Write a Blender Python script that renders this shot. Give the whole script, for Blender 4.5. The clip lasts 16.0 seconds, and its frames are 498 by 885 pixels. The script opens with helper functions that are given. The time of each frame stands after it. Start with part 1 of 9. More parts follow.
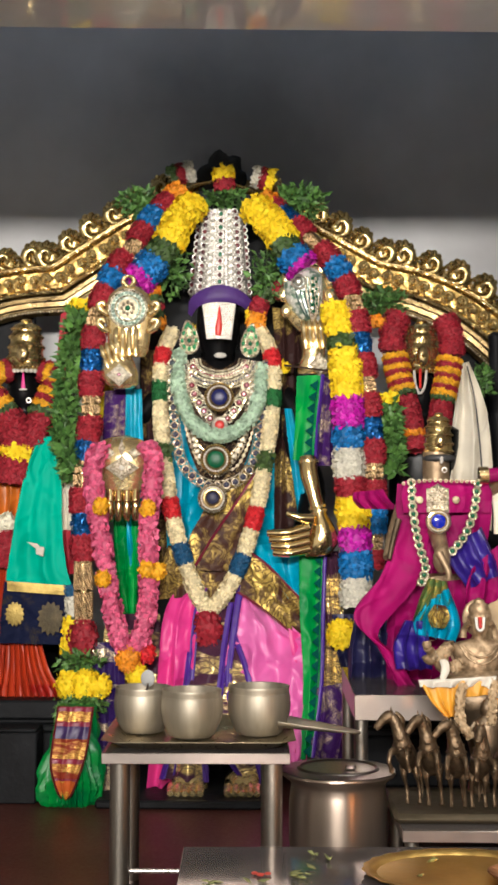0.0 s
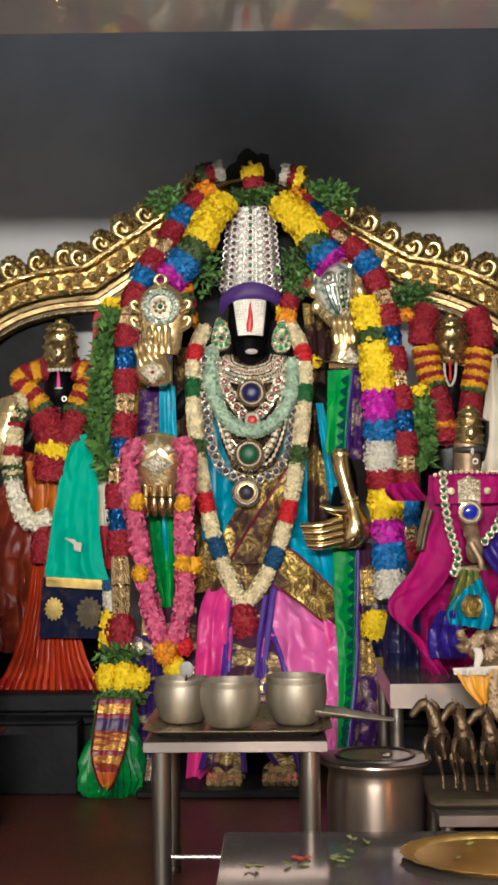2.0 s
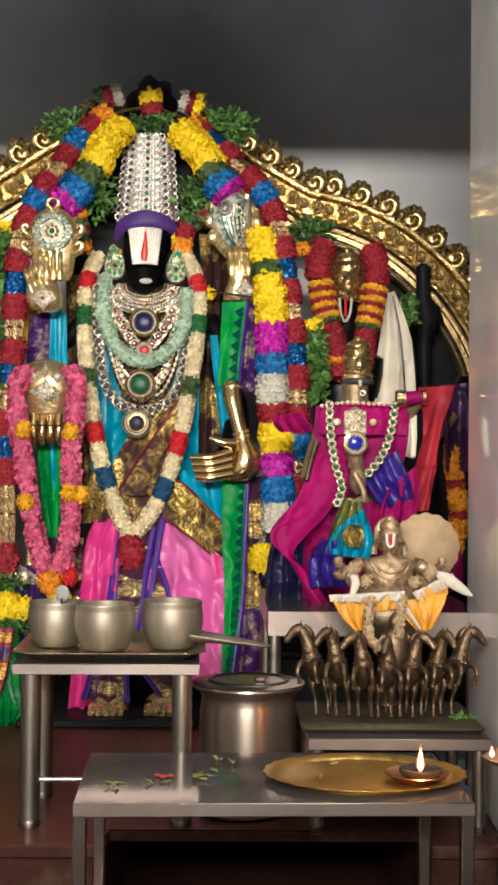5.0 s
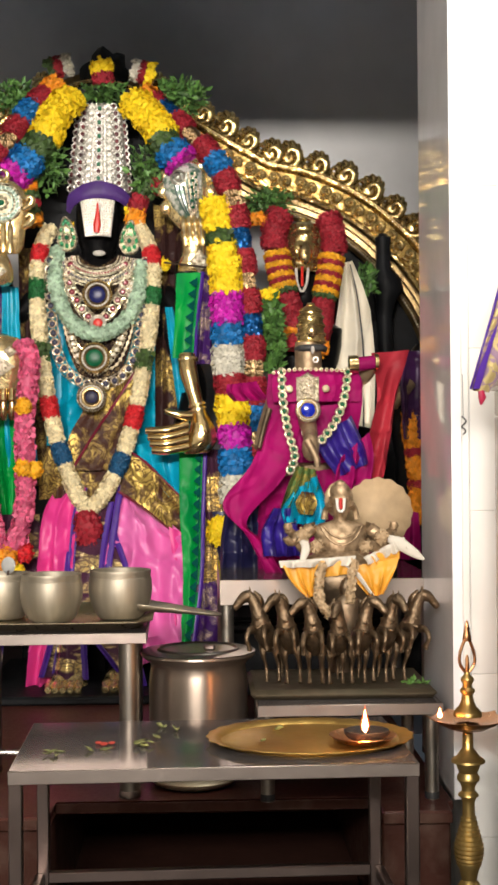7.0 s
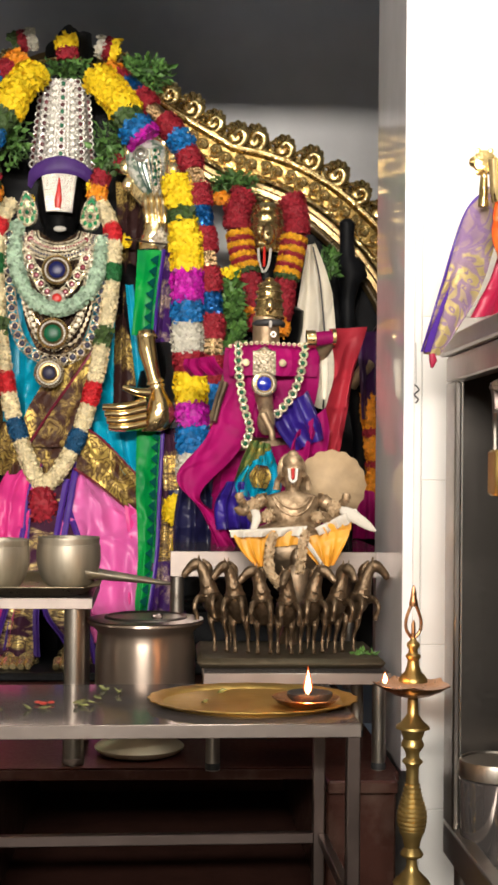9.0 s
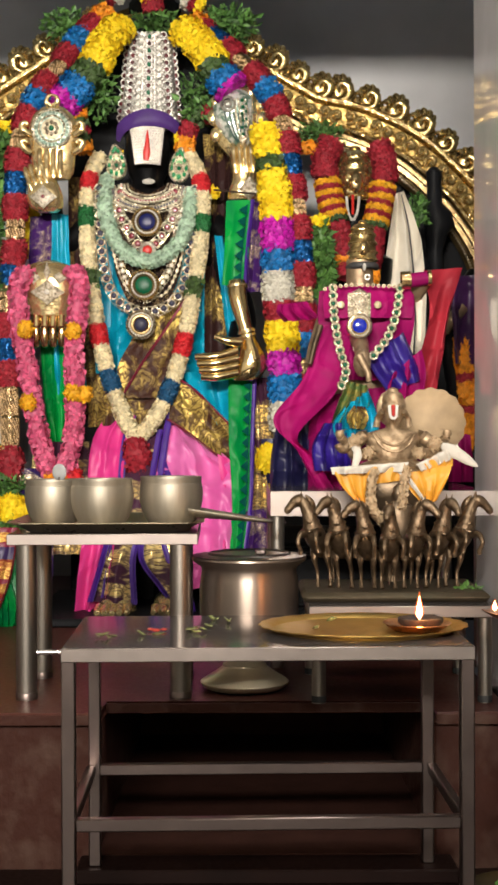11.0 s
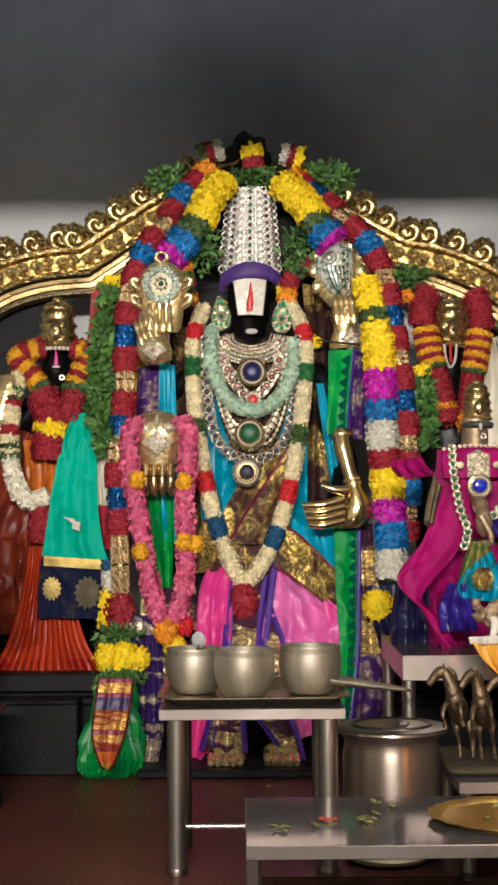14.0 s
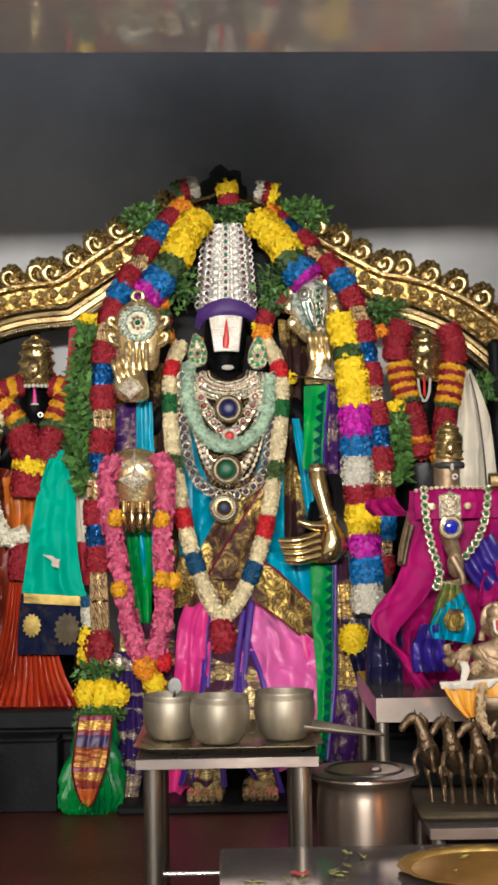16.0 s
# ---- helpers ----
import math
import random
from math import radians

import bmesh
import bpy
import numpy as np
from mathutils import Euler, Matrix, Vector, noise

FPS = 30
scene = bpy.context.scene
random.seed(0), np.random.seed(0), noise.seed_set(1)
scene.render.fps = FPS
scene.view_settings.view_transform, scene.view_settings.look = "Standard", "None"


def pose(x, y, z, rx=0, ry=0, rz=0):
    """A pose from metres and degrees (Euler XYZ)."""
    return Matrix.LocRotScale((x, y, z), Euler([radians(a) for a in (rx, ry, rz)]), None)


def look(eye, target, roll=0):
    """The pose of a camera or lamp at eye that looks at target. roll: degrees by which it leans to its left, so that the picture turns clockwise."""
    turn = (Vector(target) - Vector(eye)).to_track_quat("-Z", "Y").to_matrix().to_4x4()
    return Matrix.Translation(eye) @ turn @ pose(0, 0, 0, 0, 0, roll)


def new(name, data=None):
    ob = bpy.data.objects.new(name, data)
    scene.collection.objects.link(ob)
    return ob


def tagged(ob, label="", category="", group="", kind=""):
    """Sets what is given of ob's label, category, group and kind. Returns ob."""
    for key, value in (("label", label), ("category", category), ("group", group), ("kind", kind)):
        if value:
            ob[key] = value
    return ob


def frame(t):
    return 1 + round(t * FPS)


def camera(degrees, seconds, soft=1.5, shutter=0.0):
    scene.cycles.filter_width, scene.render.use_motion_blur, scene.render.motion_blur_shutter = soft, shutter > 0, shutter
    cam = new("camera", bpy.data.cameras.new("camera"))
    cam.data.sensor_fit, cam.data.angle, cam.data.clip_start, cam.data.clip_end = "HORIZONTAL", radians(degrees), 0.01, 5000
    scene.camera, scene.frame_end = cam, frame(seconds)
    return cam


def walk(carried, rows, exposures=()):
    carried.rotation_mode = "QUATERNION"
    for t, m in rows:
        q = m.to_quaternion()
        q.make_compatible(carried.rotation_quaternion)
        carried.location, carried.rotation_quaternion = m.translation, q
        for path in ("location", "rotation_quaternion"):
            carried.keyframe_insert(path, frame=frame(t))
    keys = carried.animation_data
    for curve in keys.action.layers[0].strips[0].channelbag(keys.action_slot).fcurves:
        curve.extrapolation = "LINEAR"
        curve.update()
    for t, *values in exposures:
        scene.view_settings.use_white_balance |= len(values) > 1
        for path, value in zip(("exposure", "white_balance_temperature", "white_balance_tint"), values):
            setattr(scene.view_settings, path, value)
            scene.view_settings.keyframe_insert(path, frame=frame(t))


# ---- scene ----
cam = camera(22.2, 16.0, soft=3.0)
ROWS = [
    (0, 0.0000, 0.0000, 1.0536, 93.469, -0.137, 1.088),
    (0.5, 0.0005, -0.0126, 1.0558, 93.652, -0.218, 1.100),
    (1, 0.0049, -0.0247, 1.0566, 93.830, -0.017, 1.521),
    (1.5, 0.0083, -0.0388, 1.0543, 93.721, 0.338, 1.687),
    (2, -0.0053, -0.0508, 1.0500, 93.251, 0.630, 2.510),
    (2.5, -0.0184, -0.0517, 1.0477, 93.331, 0.550, 3.961),
    (3, -0.0132, -0.0390, 1.0265, 93.090, 0.011, 4.780),
    (3.5, 0.0025, -0.0316, 1.0114, 92.602, -0.137, 4.478),
    (4, 0.0308, -0.0259, 1.0014, 92.017, -0.453, 1.320),
    (4.5, 0.0546, -0.0192, 0.9948, 91.398, -0.372, -0.422),
    (5, 0.0704, -0.0114, 0.9900, 91.100, -0.567, -1.289),
    (7.5, 0.1642, 0.0449, 0.9134, 90.607, 0.498, -2.098),
    (8, 0.1794, 0.0556, 0.8910, 90.968, 0.097, -2.492),
    (8.2, 0.1839, 0.0584, 0.8906, 90.987, -0.314, -2.643),
    (10.3, 0.1904, 0.0552, 0.7801, 90.082, -0.339, -3.878),
    (10.5, 0.1765, 0.0594, 0.7756, 89.587, -0.269, -2.910),
    (11, 0.1300, 0.0524, 0.7828, 89.822, 0.172, -0.081),
    (11.5, 0.0758, 0.0335, 0.8028, 90.579, 0.269, 1.149),
    (12, 0.0148, 0.0176, 0.8335, 91.352, 0.212, 1.318),
    (12.5, -0.0348, -0.0084, 0.8683, 91.771, 0.298, 1.609),
    (13, -0.0589, -0.0214, 0.9058, 93.428, -0.000, 0.941),
    (13.5, -0.0884, -0.0202, 0.9368, 93.589, 0.138, 0.629),
    (14, -0.1124, -0.0202, 0.9610, 93.693, 0.418, 0.928),
    (14.5, -0.1184, -0.0316, 0.9929, 93.497, 0.389, 1.292),
    (15, -0.1138, -0.0428, 1.0229, 94.060, 0.699, 1.153),
    (15.5, -0.1085, -0.0546, 1.0492, 93.681, 0.923, 1.621),
    (16, -0.0852, -0.0738, 1.0632, 93.722, 0.940, 0.291),
]
EXPOSURES = [(0.0, -0.1, 6300, 10), (1.0, -0.42, 6300, 10), (2.0, -0.42, 6250, 10), (4.0, -0.44, 6350, 10), (5.2, -0.22, 6400, 10), (7.5, -0.12, 6500, 10), (10.5, -0.12, 6500, 10), (11.0, -0.1, 6500, 10), (12.5, -0.36, 6500, 10), (14.0, -0.38, 6350, 10), (16.0, -0.35, 6200, 10)]
walk(cam, [(t, pose(x, y, z, rx, ry, rz)) for t, x, y, z, rx, ry, rz in ROWS], EXPOSURES)

# ---------------------------------------------------------------- light
world = bpy.data.worlds.new("world")
scene.world = world
world.use_nodes = True
world.node_tree.nodes["Background"].inputs[0].default_value = (0.75, 0.85, 1.0, 1)
world.node_tree.nodes["Background"].inputs[1].default_value = 0.05
scene.view_settings.exposure = 0.0


def area_lamp(name, eye, target, sx, sy, power, colour, spread=180):
    data = bpy.data.lights.new(name, "AREA")
    data.shape, data.size, data.size_y, data.energy, data.color = "RECTANGLE", sx, sy, power, colour
    data.spread = radians(spread)
    ob = new(name, data)
    ob.matrix_world = look(eye, target)
    return ob


area_lamp("hall_lamp", (-0.35, -2.2, 2.06), (-0.1, 3.6, 1.80), 2.2, 0.24, 72, (1.0, 0.92, 0.835), 70)
# unseen fill lamp, added to brighten the hall walls that the metal reflects
area_lamp("hall_ceiling_lamp", (-0.6, -2.4, 3.15), (-0.6, -2.4, 0.0), 1.6, 1.2, 110, (1.0, 0.93, 0.83))
area_lamp("wall_lamp", (0.95, 1.75, 3.0), (0.95, 2.3, 1.2), 0.6, 0.12, 22, (1.0, 0.97, 0.92))
for name, place, power in (("oil_lamp_flame_light", (0.403, 2.052, 0.525), 1.3), ("standing_lamp_flame_light", (0.549, 2.170, 0.508), 0.12)):
    fire = bpy.data.lights.new(name, "POINT")
    fire.energy, fire.color, fire.shadow_soft_size = power, (1.0, 0.36, 0.10), 0.007
    new(name, fire).location = place
# unseen bluish fill lamp, added to lift the upper back wall
area_lamp("shrine_roof_light", (-0.3, 4.35, 3.18), (-0.3, 4.6, 0.0), 2.4, 0.3, 1.5, (0.62, 0.78, 1.0))

# ---------------------------------------------------------------- materials


def mat(name, base, rough=0.6, metal=0.0, vary=0.12, scale=18.0, bump=0.15, bump_scale=120.0, second=None, island=0.0,
        sheen=0.0, coat=0.0, spec=0.5, stretch=(1, 1, 1), rough_vary=0.1, emit=0.0, per_object=0.0, trans=0.0, aniso=0.0, lo=0.35, hi=0.68):
    """A node material: two scales of noise in colour and roughness, fine relief, and change from piece to piece."""
    m = bpy.data.materials.new(name)
    m.use_nodes = True
    nt = m.node_tree
    b = nt.nodes["Principled BSDF"]
    L = nt.links.new
    tc = nt.nodes.new("ShaderNodeTexCoord")
    mp = nt.nodes.new("ShaderNodeMapping")
    mp.inputs["Scale"].default_value = stretch
    L(tc.outputs["Object"], mp.inputs["Vector"])
    big = nt.nodes.new("ShaderNodeTexNoise")
    big.inputs["Scale"].default_value, big.inputs["Detail"].default_value = scale, 5
    L(mp.outputs[0], big.inputs["Vector"])
    fine = nt.nodes.new("ShaderNodeTexNoise")
    fine.inputs["Scale"].default_value, fine.inputs["Detail"].default_value = bump_scale, 3
    L(mp.outputs[0], fine.inputs["Vector"])
    other = second if second else tuple(c * (1 - 2.2 * vary) for c in base)
    mix = nt.nodes.new("ShaderNodeMix")
    mix.data_type = "RGBA"
    ramp = nt.nodes.new("ShaderNodeMapRange")
    ramp.inputs[1].default_value, ramp.inputs[2].default_value = lo, hi
    L(big.outputs["Fac"], ramp.inputs[0])
    L(ramp.outputs[0], mix.inputs[0])
    mix.inputs[6].default_value, mix.inputs[7].default_value = (*base, 1), (*other, 1)
    col = mix.outputs[2]
    if island or per_object:
        node = nt.nodes.new("ShaderNodeNewGeometry" if island else "ShaderNodeObjectInfo")
        amount = island or per_object
        hsv = nt.nodes.new("ShaderNodeHueSaturation")
        val = nt.nodes.new("ShaderNodeMapRange")
        val.inputs[3].default_value, val.inputs[4].default_value = 1 - amount, 1 + amount
        L(node.outputs["Random Per Island" if island else "Random"], val.inputs[0])
        L(val.outputs[0], hsv.inputs["Value"])
        L(col, hsv.inputs["Color"])
        col = hsv.outputs[0]
    L(col, b.inputs["Base Color"])
    rr = nt.nodes.new("ShaderNodeMapRange")
    rr.inputs[3].default_value, rr.inputs[4].default_value = max(0.02, rough - rough_vary), min(1, rough + rough_vary)
    L(fine.outputs["Fac"], rr.inputs[0])
    L(rr.outputs[0], b.inputs["Roughness"])
    if bump:
        bm = nt.nodes.new("ShaderNodeBump")
        bm.inputs["Strength"].default_value, bm.inputs["Distance"].default_value = bump, 0.004
        L(fine.outputs["Fac"], bm.inputs["Height"])
        L(bm.outputs[0], b.inputs["Normal"])
    b.inputs["Metallic"].default_value = metal
    b.inputs["Specular IOR Level"].default_value = spec
    b.inputs["Sheen Weight"].default_value = sheen
    b.inputs["Coat Weight"].default_value = coat
    b.inputs["Coat Roughness"].default_value = 0.08
    if aniso:
        tan = nt.nodes.new("ShaderNodeTangent")
        tan.direction_type, tan.axis = "RADIAL", "Z"
        L(tan.outputs[0], b.inputs["Tangent"])
        b.inputs["Anisotropic"].default_value, b.inputs["Anisotropic Rotation"].default_value = aniso, 0.25
    if trans:
        b.inputs["Subsurface Weight"].default_value = trans
        b.inputs["Subsurface Radius"].default_value = (0.006, 0.004, 0.003)
    if emit:
        b.inputs["Emission Color"].default_value, b.inputs["Emission Strength"].default_value = (*base, 1), emit
    return m


def brocade(name, ground, thread, scale=9.0, cover=0.5, rough=0.35, stretch=(1, 1, 1), soft=0.12):
    """Silk with a woven metal-thread figure."""
    m = bpy.data.materials.new(name)
    m.use_nodes = True
    nt = m.node_tree
    b = nt.nodes["Principled BSDF"]
    L = nt.links.new
    tc = nt.nodes.new("ShaderNodeTexCoord")
    mp = nt.nodes.new("ShaderNodeMapping")
    mp.inputs["Scale"].default_value = stretch
    L(tc.outputs["Object"], mp.inputs["Vector"])
    wob = nt.nodes.new("ShaderNodeTexNoise")
    wob.inputs["Scale"].default_value = scale * 1.3
    L(mp.outputs[0], wob.inputs["Vector"])
    add = nt.nodes.new("ShaderNodeMix")
    add.data_type = "VECTOR"
    add.inputs[0].default_value = 0.12
    L(mp.outputs[0], add.inputs[4])
    L(wob.outputs["Color"], add.inputs[5])
    v = nt.nodes.new("ShaderNodeTexVoronoi")
    v.inputs["Scale"].default_value = scale
    L(add.outputs[1], v.inputs["Vector"])
    v.inputs["Scale"].default_value = scale * 1.5

    def rings(source, times, lo, hi):
        """Fine line drawing round the cells: 1 on a line, 0 between."""
        mul, sine, cut = nt.nodes.new("ShaderNodeMath"), nt.nodes.new("ShaderNodeMath"), nt.nodes.new("ShaderNodeMapRange")
        mul.operation, sine.operation = "MULTIPLY", "SINE"
        mul.inputs[1].default_value = times
        cut.inputs[1].default_value, cut.inputs[2].default_value = lo, hi
        L(source, mul.inputs[0])
        L(mul.outputs[0], sine.inputs[0])
        L(sine.outputs[0], cut.inputs[0])
        return cut.outputs[0]

    v2 = nt.nodes.new("ShaderNodeTexVoronoi")
    v2.inputs["Scale"].default_value = scale * 5.5
    L(add.outputs[1], v2.inputs["Vector"])
    weave = nt.nodes.new("ShaderNodeTexNoise")
    weave.inputs["Scale"].default_value = 240
    L(mp.outputs[0], weave.inputs["Vector"])
    patch = nt.nodes.new("ShaderNodeTexNoise")
    patch.inputs["Scale"].default_value, patch.inputs["Detail"].default_value = scale * 1.1, 3
    L(add.outputs[1], patch.inputs["Vector"])
    field = nt.nodes.new("ShaderNodeMapRange")
    lim = 0.5 + 0.30 * (0.5 - cover)
    field.inputs[1].default_value, field.inputs[2].default_value = lim - 0.12 * soft - 0.01, lim + 0.12 * soft + 0.01
    L(patch.outputs["Fac"], field.inputs[0])
    dark = nt.nodes.new("ShaderNodeMath")
    dark.operation = "MAXIMUM"
    L(rings(v.outputs["Distance"], 34, 0.35, 0.8), dark.inputs[0])
    L(rings(v2.outputs["Distance"], 13, 0.55, 0.95), dark.inputs[1])
    rest = nt.nodes.new("ShaderNodeMath")
    rest.operation = "MULTIPLY_ADD"
    rest.inputs[1].default_value, rest.inputs[2].default_value = -0.78, 1.0
    L(dark.outputs[0], rest.inputs[0])
    both = nt.nodes.new("ShaderNodeMath")
    both.operation = "MULTIPLY"
    L(field.outputs[0], both.inputs[0])
    L(rest.outputs[0], both.inputs[1])
    mix = nt.nodes.new("ShaderNodeMix")
    mix.data_type = "RGBA"
    mix.inputs[6].default_value, mix.inputs[7].default_value = (*ground, 1), (*thread, 1)
    L(both.outputs[0], mix.inputs[0])
    L(mix.outputs[2], b.inputs["Base Color"])
    met = nt.nodes.new("ShaderNodeMath")
    met.operation = "MULTIPLY"
    met.inputs[1].default_value = 0.6
    L(both.outputs[0], met.inputs[0])
    L(met.outputs[0], b.inputs["Metallic"])
    b.inputs["Roughness"].default_value = rough + 0.1
    b.inputs["Specular IOR Level"].default_value = 0.08
    bp = nt.nodes.new("ShaderNodeBump")
    bp.inputs["Strength"].default_value, bp.inputs["Distance"].default_value = 0.12, 0.003
    L(weave.outputs["Fac"], bp.inputs["Height"])
    crinkle = nt.nodes.new("ShaderNodeTexNoise")
    crinkle.inputs["Scale"].default_value, crinkle.inputs["Detail"].default_value = 34, 3
    L(tc.outputs["Object"], crinkle.inputs["Vector"])
    wide = nt.nodes.new("ShaderNodeBump")
    wide.inputs["Strength"].default_value, wide.inputs["Distance"].default_value = 0.7, 0.010
    L(crinkle.outputs["Fac"], wide.inputs["Height"])
    L(bp.outputs[0], wide.inputs["Normal"])
    L(wide.outputs[0], b.inputs["Normal"])
    return m


GOLD = mat("gold_plate", (0.93, 0.71, 0.36), 0.14, 0.97, 0.1, 14, 0.35, 30, rough_vary=0.07)
OLD_GOLD = mat("old_gold_brass", (0.90, 0.70, 0.32), 0.20, 0.94, 0.2, 30, 1.0, 60, second=(0.34, 0.24, 0.09), rough_vary=0.1)
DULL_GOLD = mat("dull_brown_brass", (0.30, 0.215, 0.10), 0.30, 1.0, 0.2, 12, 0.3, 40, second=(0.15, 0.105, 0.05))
CAST_GOLD = mat("chased_gold_plate", (0.95, 0.77, 0.42), 0.22, 0.86, 0.2, 40, 0.9, 34, second=(0.78, 0.58, 0.27), rough_vary=0.08)
PALE_GOLD = mat("pale_old_gold", (0.56, 0.47, 0.31), 0.42, 0.55, 0.2, 60, 0.6, 130, second=(0.30, 0.23, 0.14), rough_vary=0.15)
BRASS = mat("lamp_brass", (0.62, 0.44, 0.15), 0.40, 0.9, 0.15, 12, 0.1, 70, second=(0.42, 0.27, 0.08))
LIGHT_BRONZE = mat("pale_brown_bronze", (0.46, 0.335, 0.205), 0.5, 0.7, 0.2, 30, 0.35, 70, second=(0.26, 0.18, 0.11))
BRONZE = mat("dull_bronze", (0.235, 0.172, 0.112), 0.46, 0.9, 0.2, 22, 0.35, 60, second=(0.10, 0.075, 0.05))
SILVER = mat("silver", (0.72, 0.67, 0.57), 0.36, 1.0, 0.2, 22, 0.2, 90)
STEEL = mat("stainless_steel", (0.37, 0.335, 0.29), 0.38, 1.0, 0.06, 5, 0.0, 200, stretch=(1, 1, 0.08), rough_vary=0.04)
STEEL_BAR = mat("steel_bar", (0.24, 0.19, 0.172), 0.34, 1.0, 0.12, 6, 0.0, 60, rough_vary=0.05)
STEEL_APRON = mat("steel_apron_sheet", (0.44, 0.38, 0.345), 0.36, 1.0, 0.10, 6, 0.0, 60, rough_vary=0.05)
CABINET_STEEL = mat("brushed_cabinet_steel", (0.46, 0.42, 0.385), 0.32, 1.0, 0.15, 5, 0.0, 60, rough_vary=0.06)
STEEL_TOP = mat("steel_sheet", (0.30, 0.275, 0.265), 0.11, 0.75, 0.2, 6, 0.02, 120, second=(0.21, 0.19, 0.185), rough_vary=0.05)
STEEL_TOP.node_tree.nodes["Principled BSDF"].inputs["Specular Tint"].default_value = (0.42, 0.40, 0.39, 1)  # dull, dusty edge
CROWN_SILVER = mat("silver_filigree_sheet", (0.56, 0.53, 0.47), 0.36, 0.6, 0.3, 110, 1.0, 170, second=(0.12, 0.105, 0.085))
BRIGHT_SILVER = mat("bright_silver", (0.76, 0.735, 0.67), 0.28, 0.6, 0.2, 90, 0.6, 160, second=(0.60, 0.57, 0.51))
JEWEL_RIM = mat("bright_pale_gold", (0.66, 0.58, 0.43), 0.28, 0.85, 0.2, 90, 1.0, 160, second=(0.30, 0.25, 0.17))
RELIEF_GOLD = mat("bright_relief_gold", (0.95, 0.73, 0.33), 0.24, 0.88, 0.2, 40, 0.8, 60, second=(0.62, 0.43, 0.14))
CREAM_GOLD = mat("cream_gold_setting", (0.74, 0.65, 0.46), 0.4, 0.35, 0.2, 60, 0.6, 130, second=(0.52, 0.43, 0.27))
CONCH = mat("chased_pale_silver", (0.86, 0.88, 0.78), 0.24, 0.5, 0.2, 60, 1.0, 80, second=(0.20, 0.30, 0.23), lo=0.44, hi=0.60)
BLACK_STONE = mat("black_granite", (0.0135, 0.0145, 0.0165), 0.5, 0.0, 0.25, 9, 0.25, 60, second=(0.007, 0.0072, 0.008), spec=0.12)
IDOL_STONE = mat("oiled_black_stone", (0.005, 0.005, 0.0055), 0.32, 0.0, 0.2, 30, 0.05, 80, spec=0.16)
RED_STONE = mat("red_brown_granite", (0.070, 0.021, 0.0145), 0.42, 0.0, 0.2, 5, 0.12, 160, second=(0.046, 0.015, 0.011), spec=0.24, rough_vary=0.14)
RISER = mat("stained_brown_stone", (0.044, 0.0150, 0.0098), 0.62, 0.0, 0.4, 19, 0.8, 55, second=(0.095, 0.057, 0.042), spec=0.15, stretch=(1, 1, 0.8), lo=0.46, hi=0.82)
PLASTER = mat("grey_plaster", (0.60, 0.60, 0.60), 0.75, 0.0, 0.06, 4, 0.1, 40)
CLOUDED = mat("clouded_grey_plaster", (0.60, 0.60, 0.60), 0.75, 0.0, 0.06, 4, 0.1, 40)


def dark_patch(m, at, reach, amount):
    """A cloudy dark patch on a wall, about one place, thinning outwards."""
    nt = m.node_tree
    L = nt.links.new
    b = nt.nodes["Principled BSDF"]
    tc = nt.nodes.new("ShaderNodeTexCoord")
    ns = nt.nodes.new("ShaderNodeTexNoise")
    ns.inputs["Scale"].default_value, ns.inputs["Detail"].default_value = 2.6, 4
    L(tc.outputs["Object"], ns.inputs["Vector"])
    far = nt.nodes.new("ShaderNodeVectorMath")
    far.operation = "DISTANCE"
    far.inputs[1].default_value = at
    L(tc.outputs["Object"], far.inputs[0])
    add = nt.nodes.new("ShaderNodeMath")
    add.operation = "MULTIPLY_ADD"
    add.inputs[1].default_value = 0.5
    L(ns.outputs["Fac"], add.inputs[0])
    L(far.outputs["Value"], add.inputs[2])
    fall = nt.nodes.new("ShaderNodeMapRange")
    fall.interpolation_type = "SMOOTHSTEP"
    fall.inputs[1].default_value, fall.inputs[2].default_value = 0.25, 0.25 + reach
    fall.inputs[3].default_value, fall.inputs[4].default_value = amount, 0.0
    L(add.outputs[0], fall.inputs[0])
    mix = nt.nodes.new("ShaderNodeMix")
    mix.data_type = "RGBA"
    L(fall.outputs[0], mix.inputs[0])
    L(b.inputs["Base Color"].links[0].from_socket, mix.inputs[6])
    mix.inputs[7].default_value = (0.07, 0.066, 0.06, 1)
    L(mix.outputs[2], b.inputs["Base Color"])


# back wall darker about the arch top: one wide patch, one small
dark_patch(CLOUDED, (-0.08, 4.75, 2.48), 0.75, 0.68)
dark_patch(CLOUDED, (-0.19, 4.75, 2.36), 0.17, 0.85)
TILE = mat("white_glazed_tile", (0.80, 0.79, 0.76), 0.18, 0.0, 0.03, 5, 0.02, 60, per_object=0.03)
GROUT = mat("tile_joint", (0.68, 0.66, 0.62), 0.8)
JAMB = mat("polished_pale_marble", (0.90, 0.90, 0.92), 0.05, 0.0, 0.08, 5, 0.0, 40, spec=0.45, rough_vary=0.02)
HALL = mat("cream_hall_paint", (0.76, 0.73, 0.67), 0.7, 0.0, 0.06, 3, 0.1, 30)
FLOOR = mat("dark_stone_floor", (0.013, 0.0055, 0.0042), 0.5, 0.0, 0.2, 6, 0.08, 90, spec=0.12)

# ---------------------------------------------------------------- mesh helpers


def smooth(me, angle=None):
    me.shade_smooth() if angle is None else me.set_sharp_from_angle(angle=radians(angle))
    return me


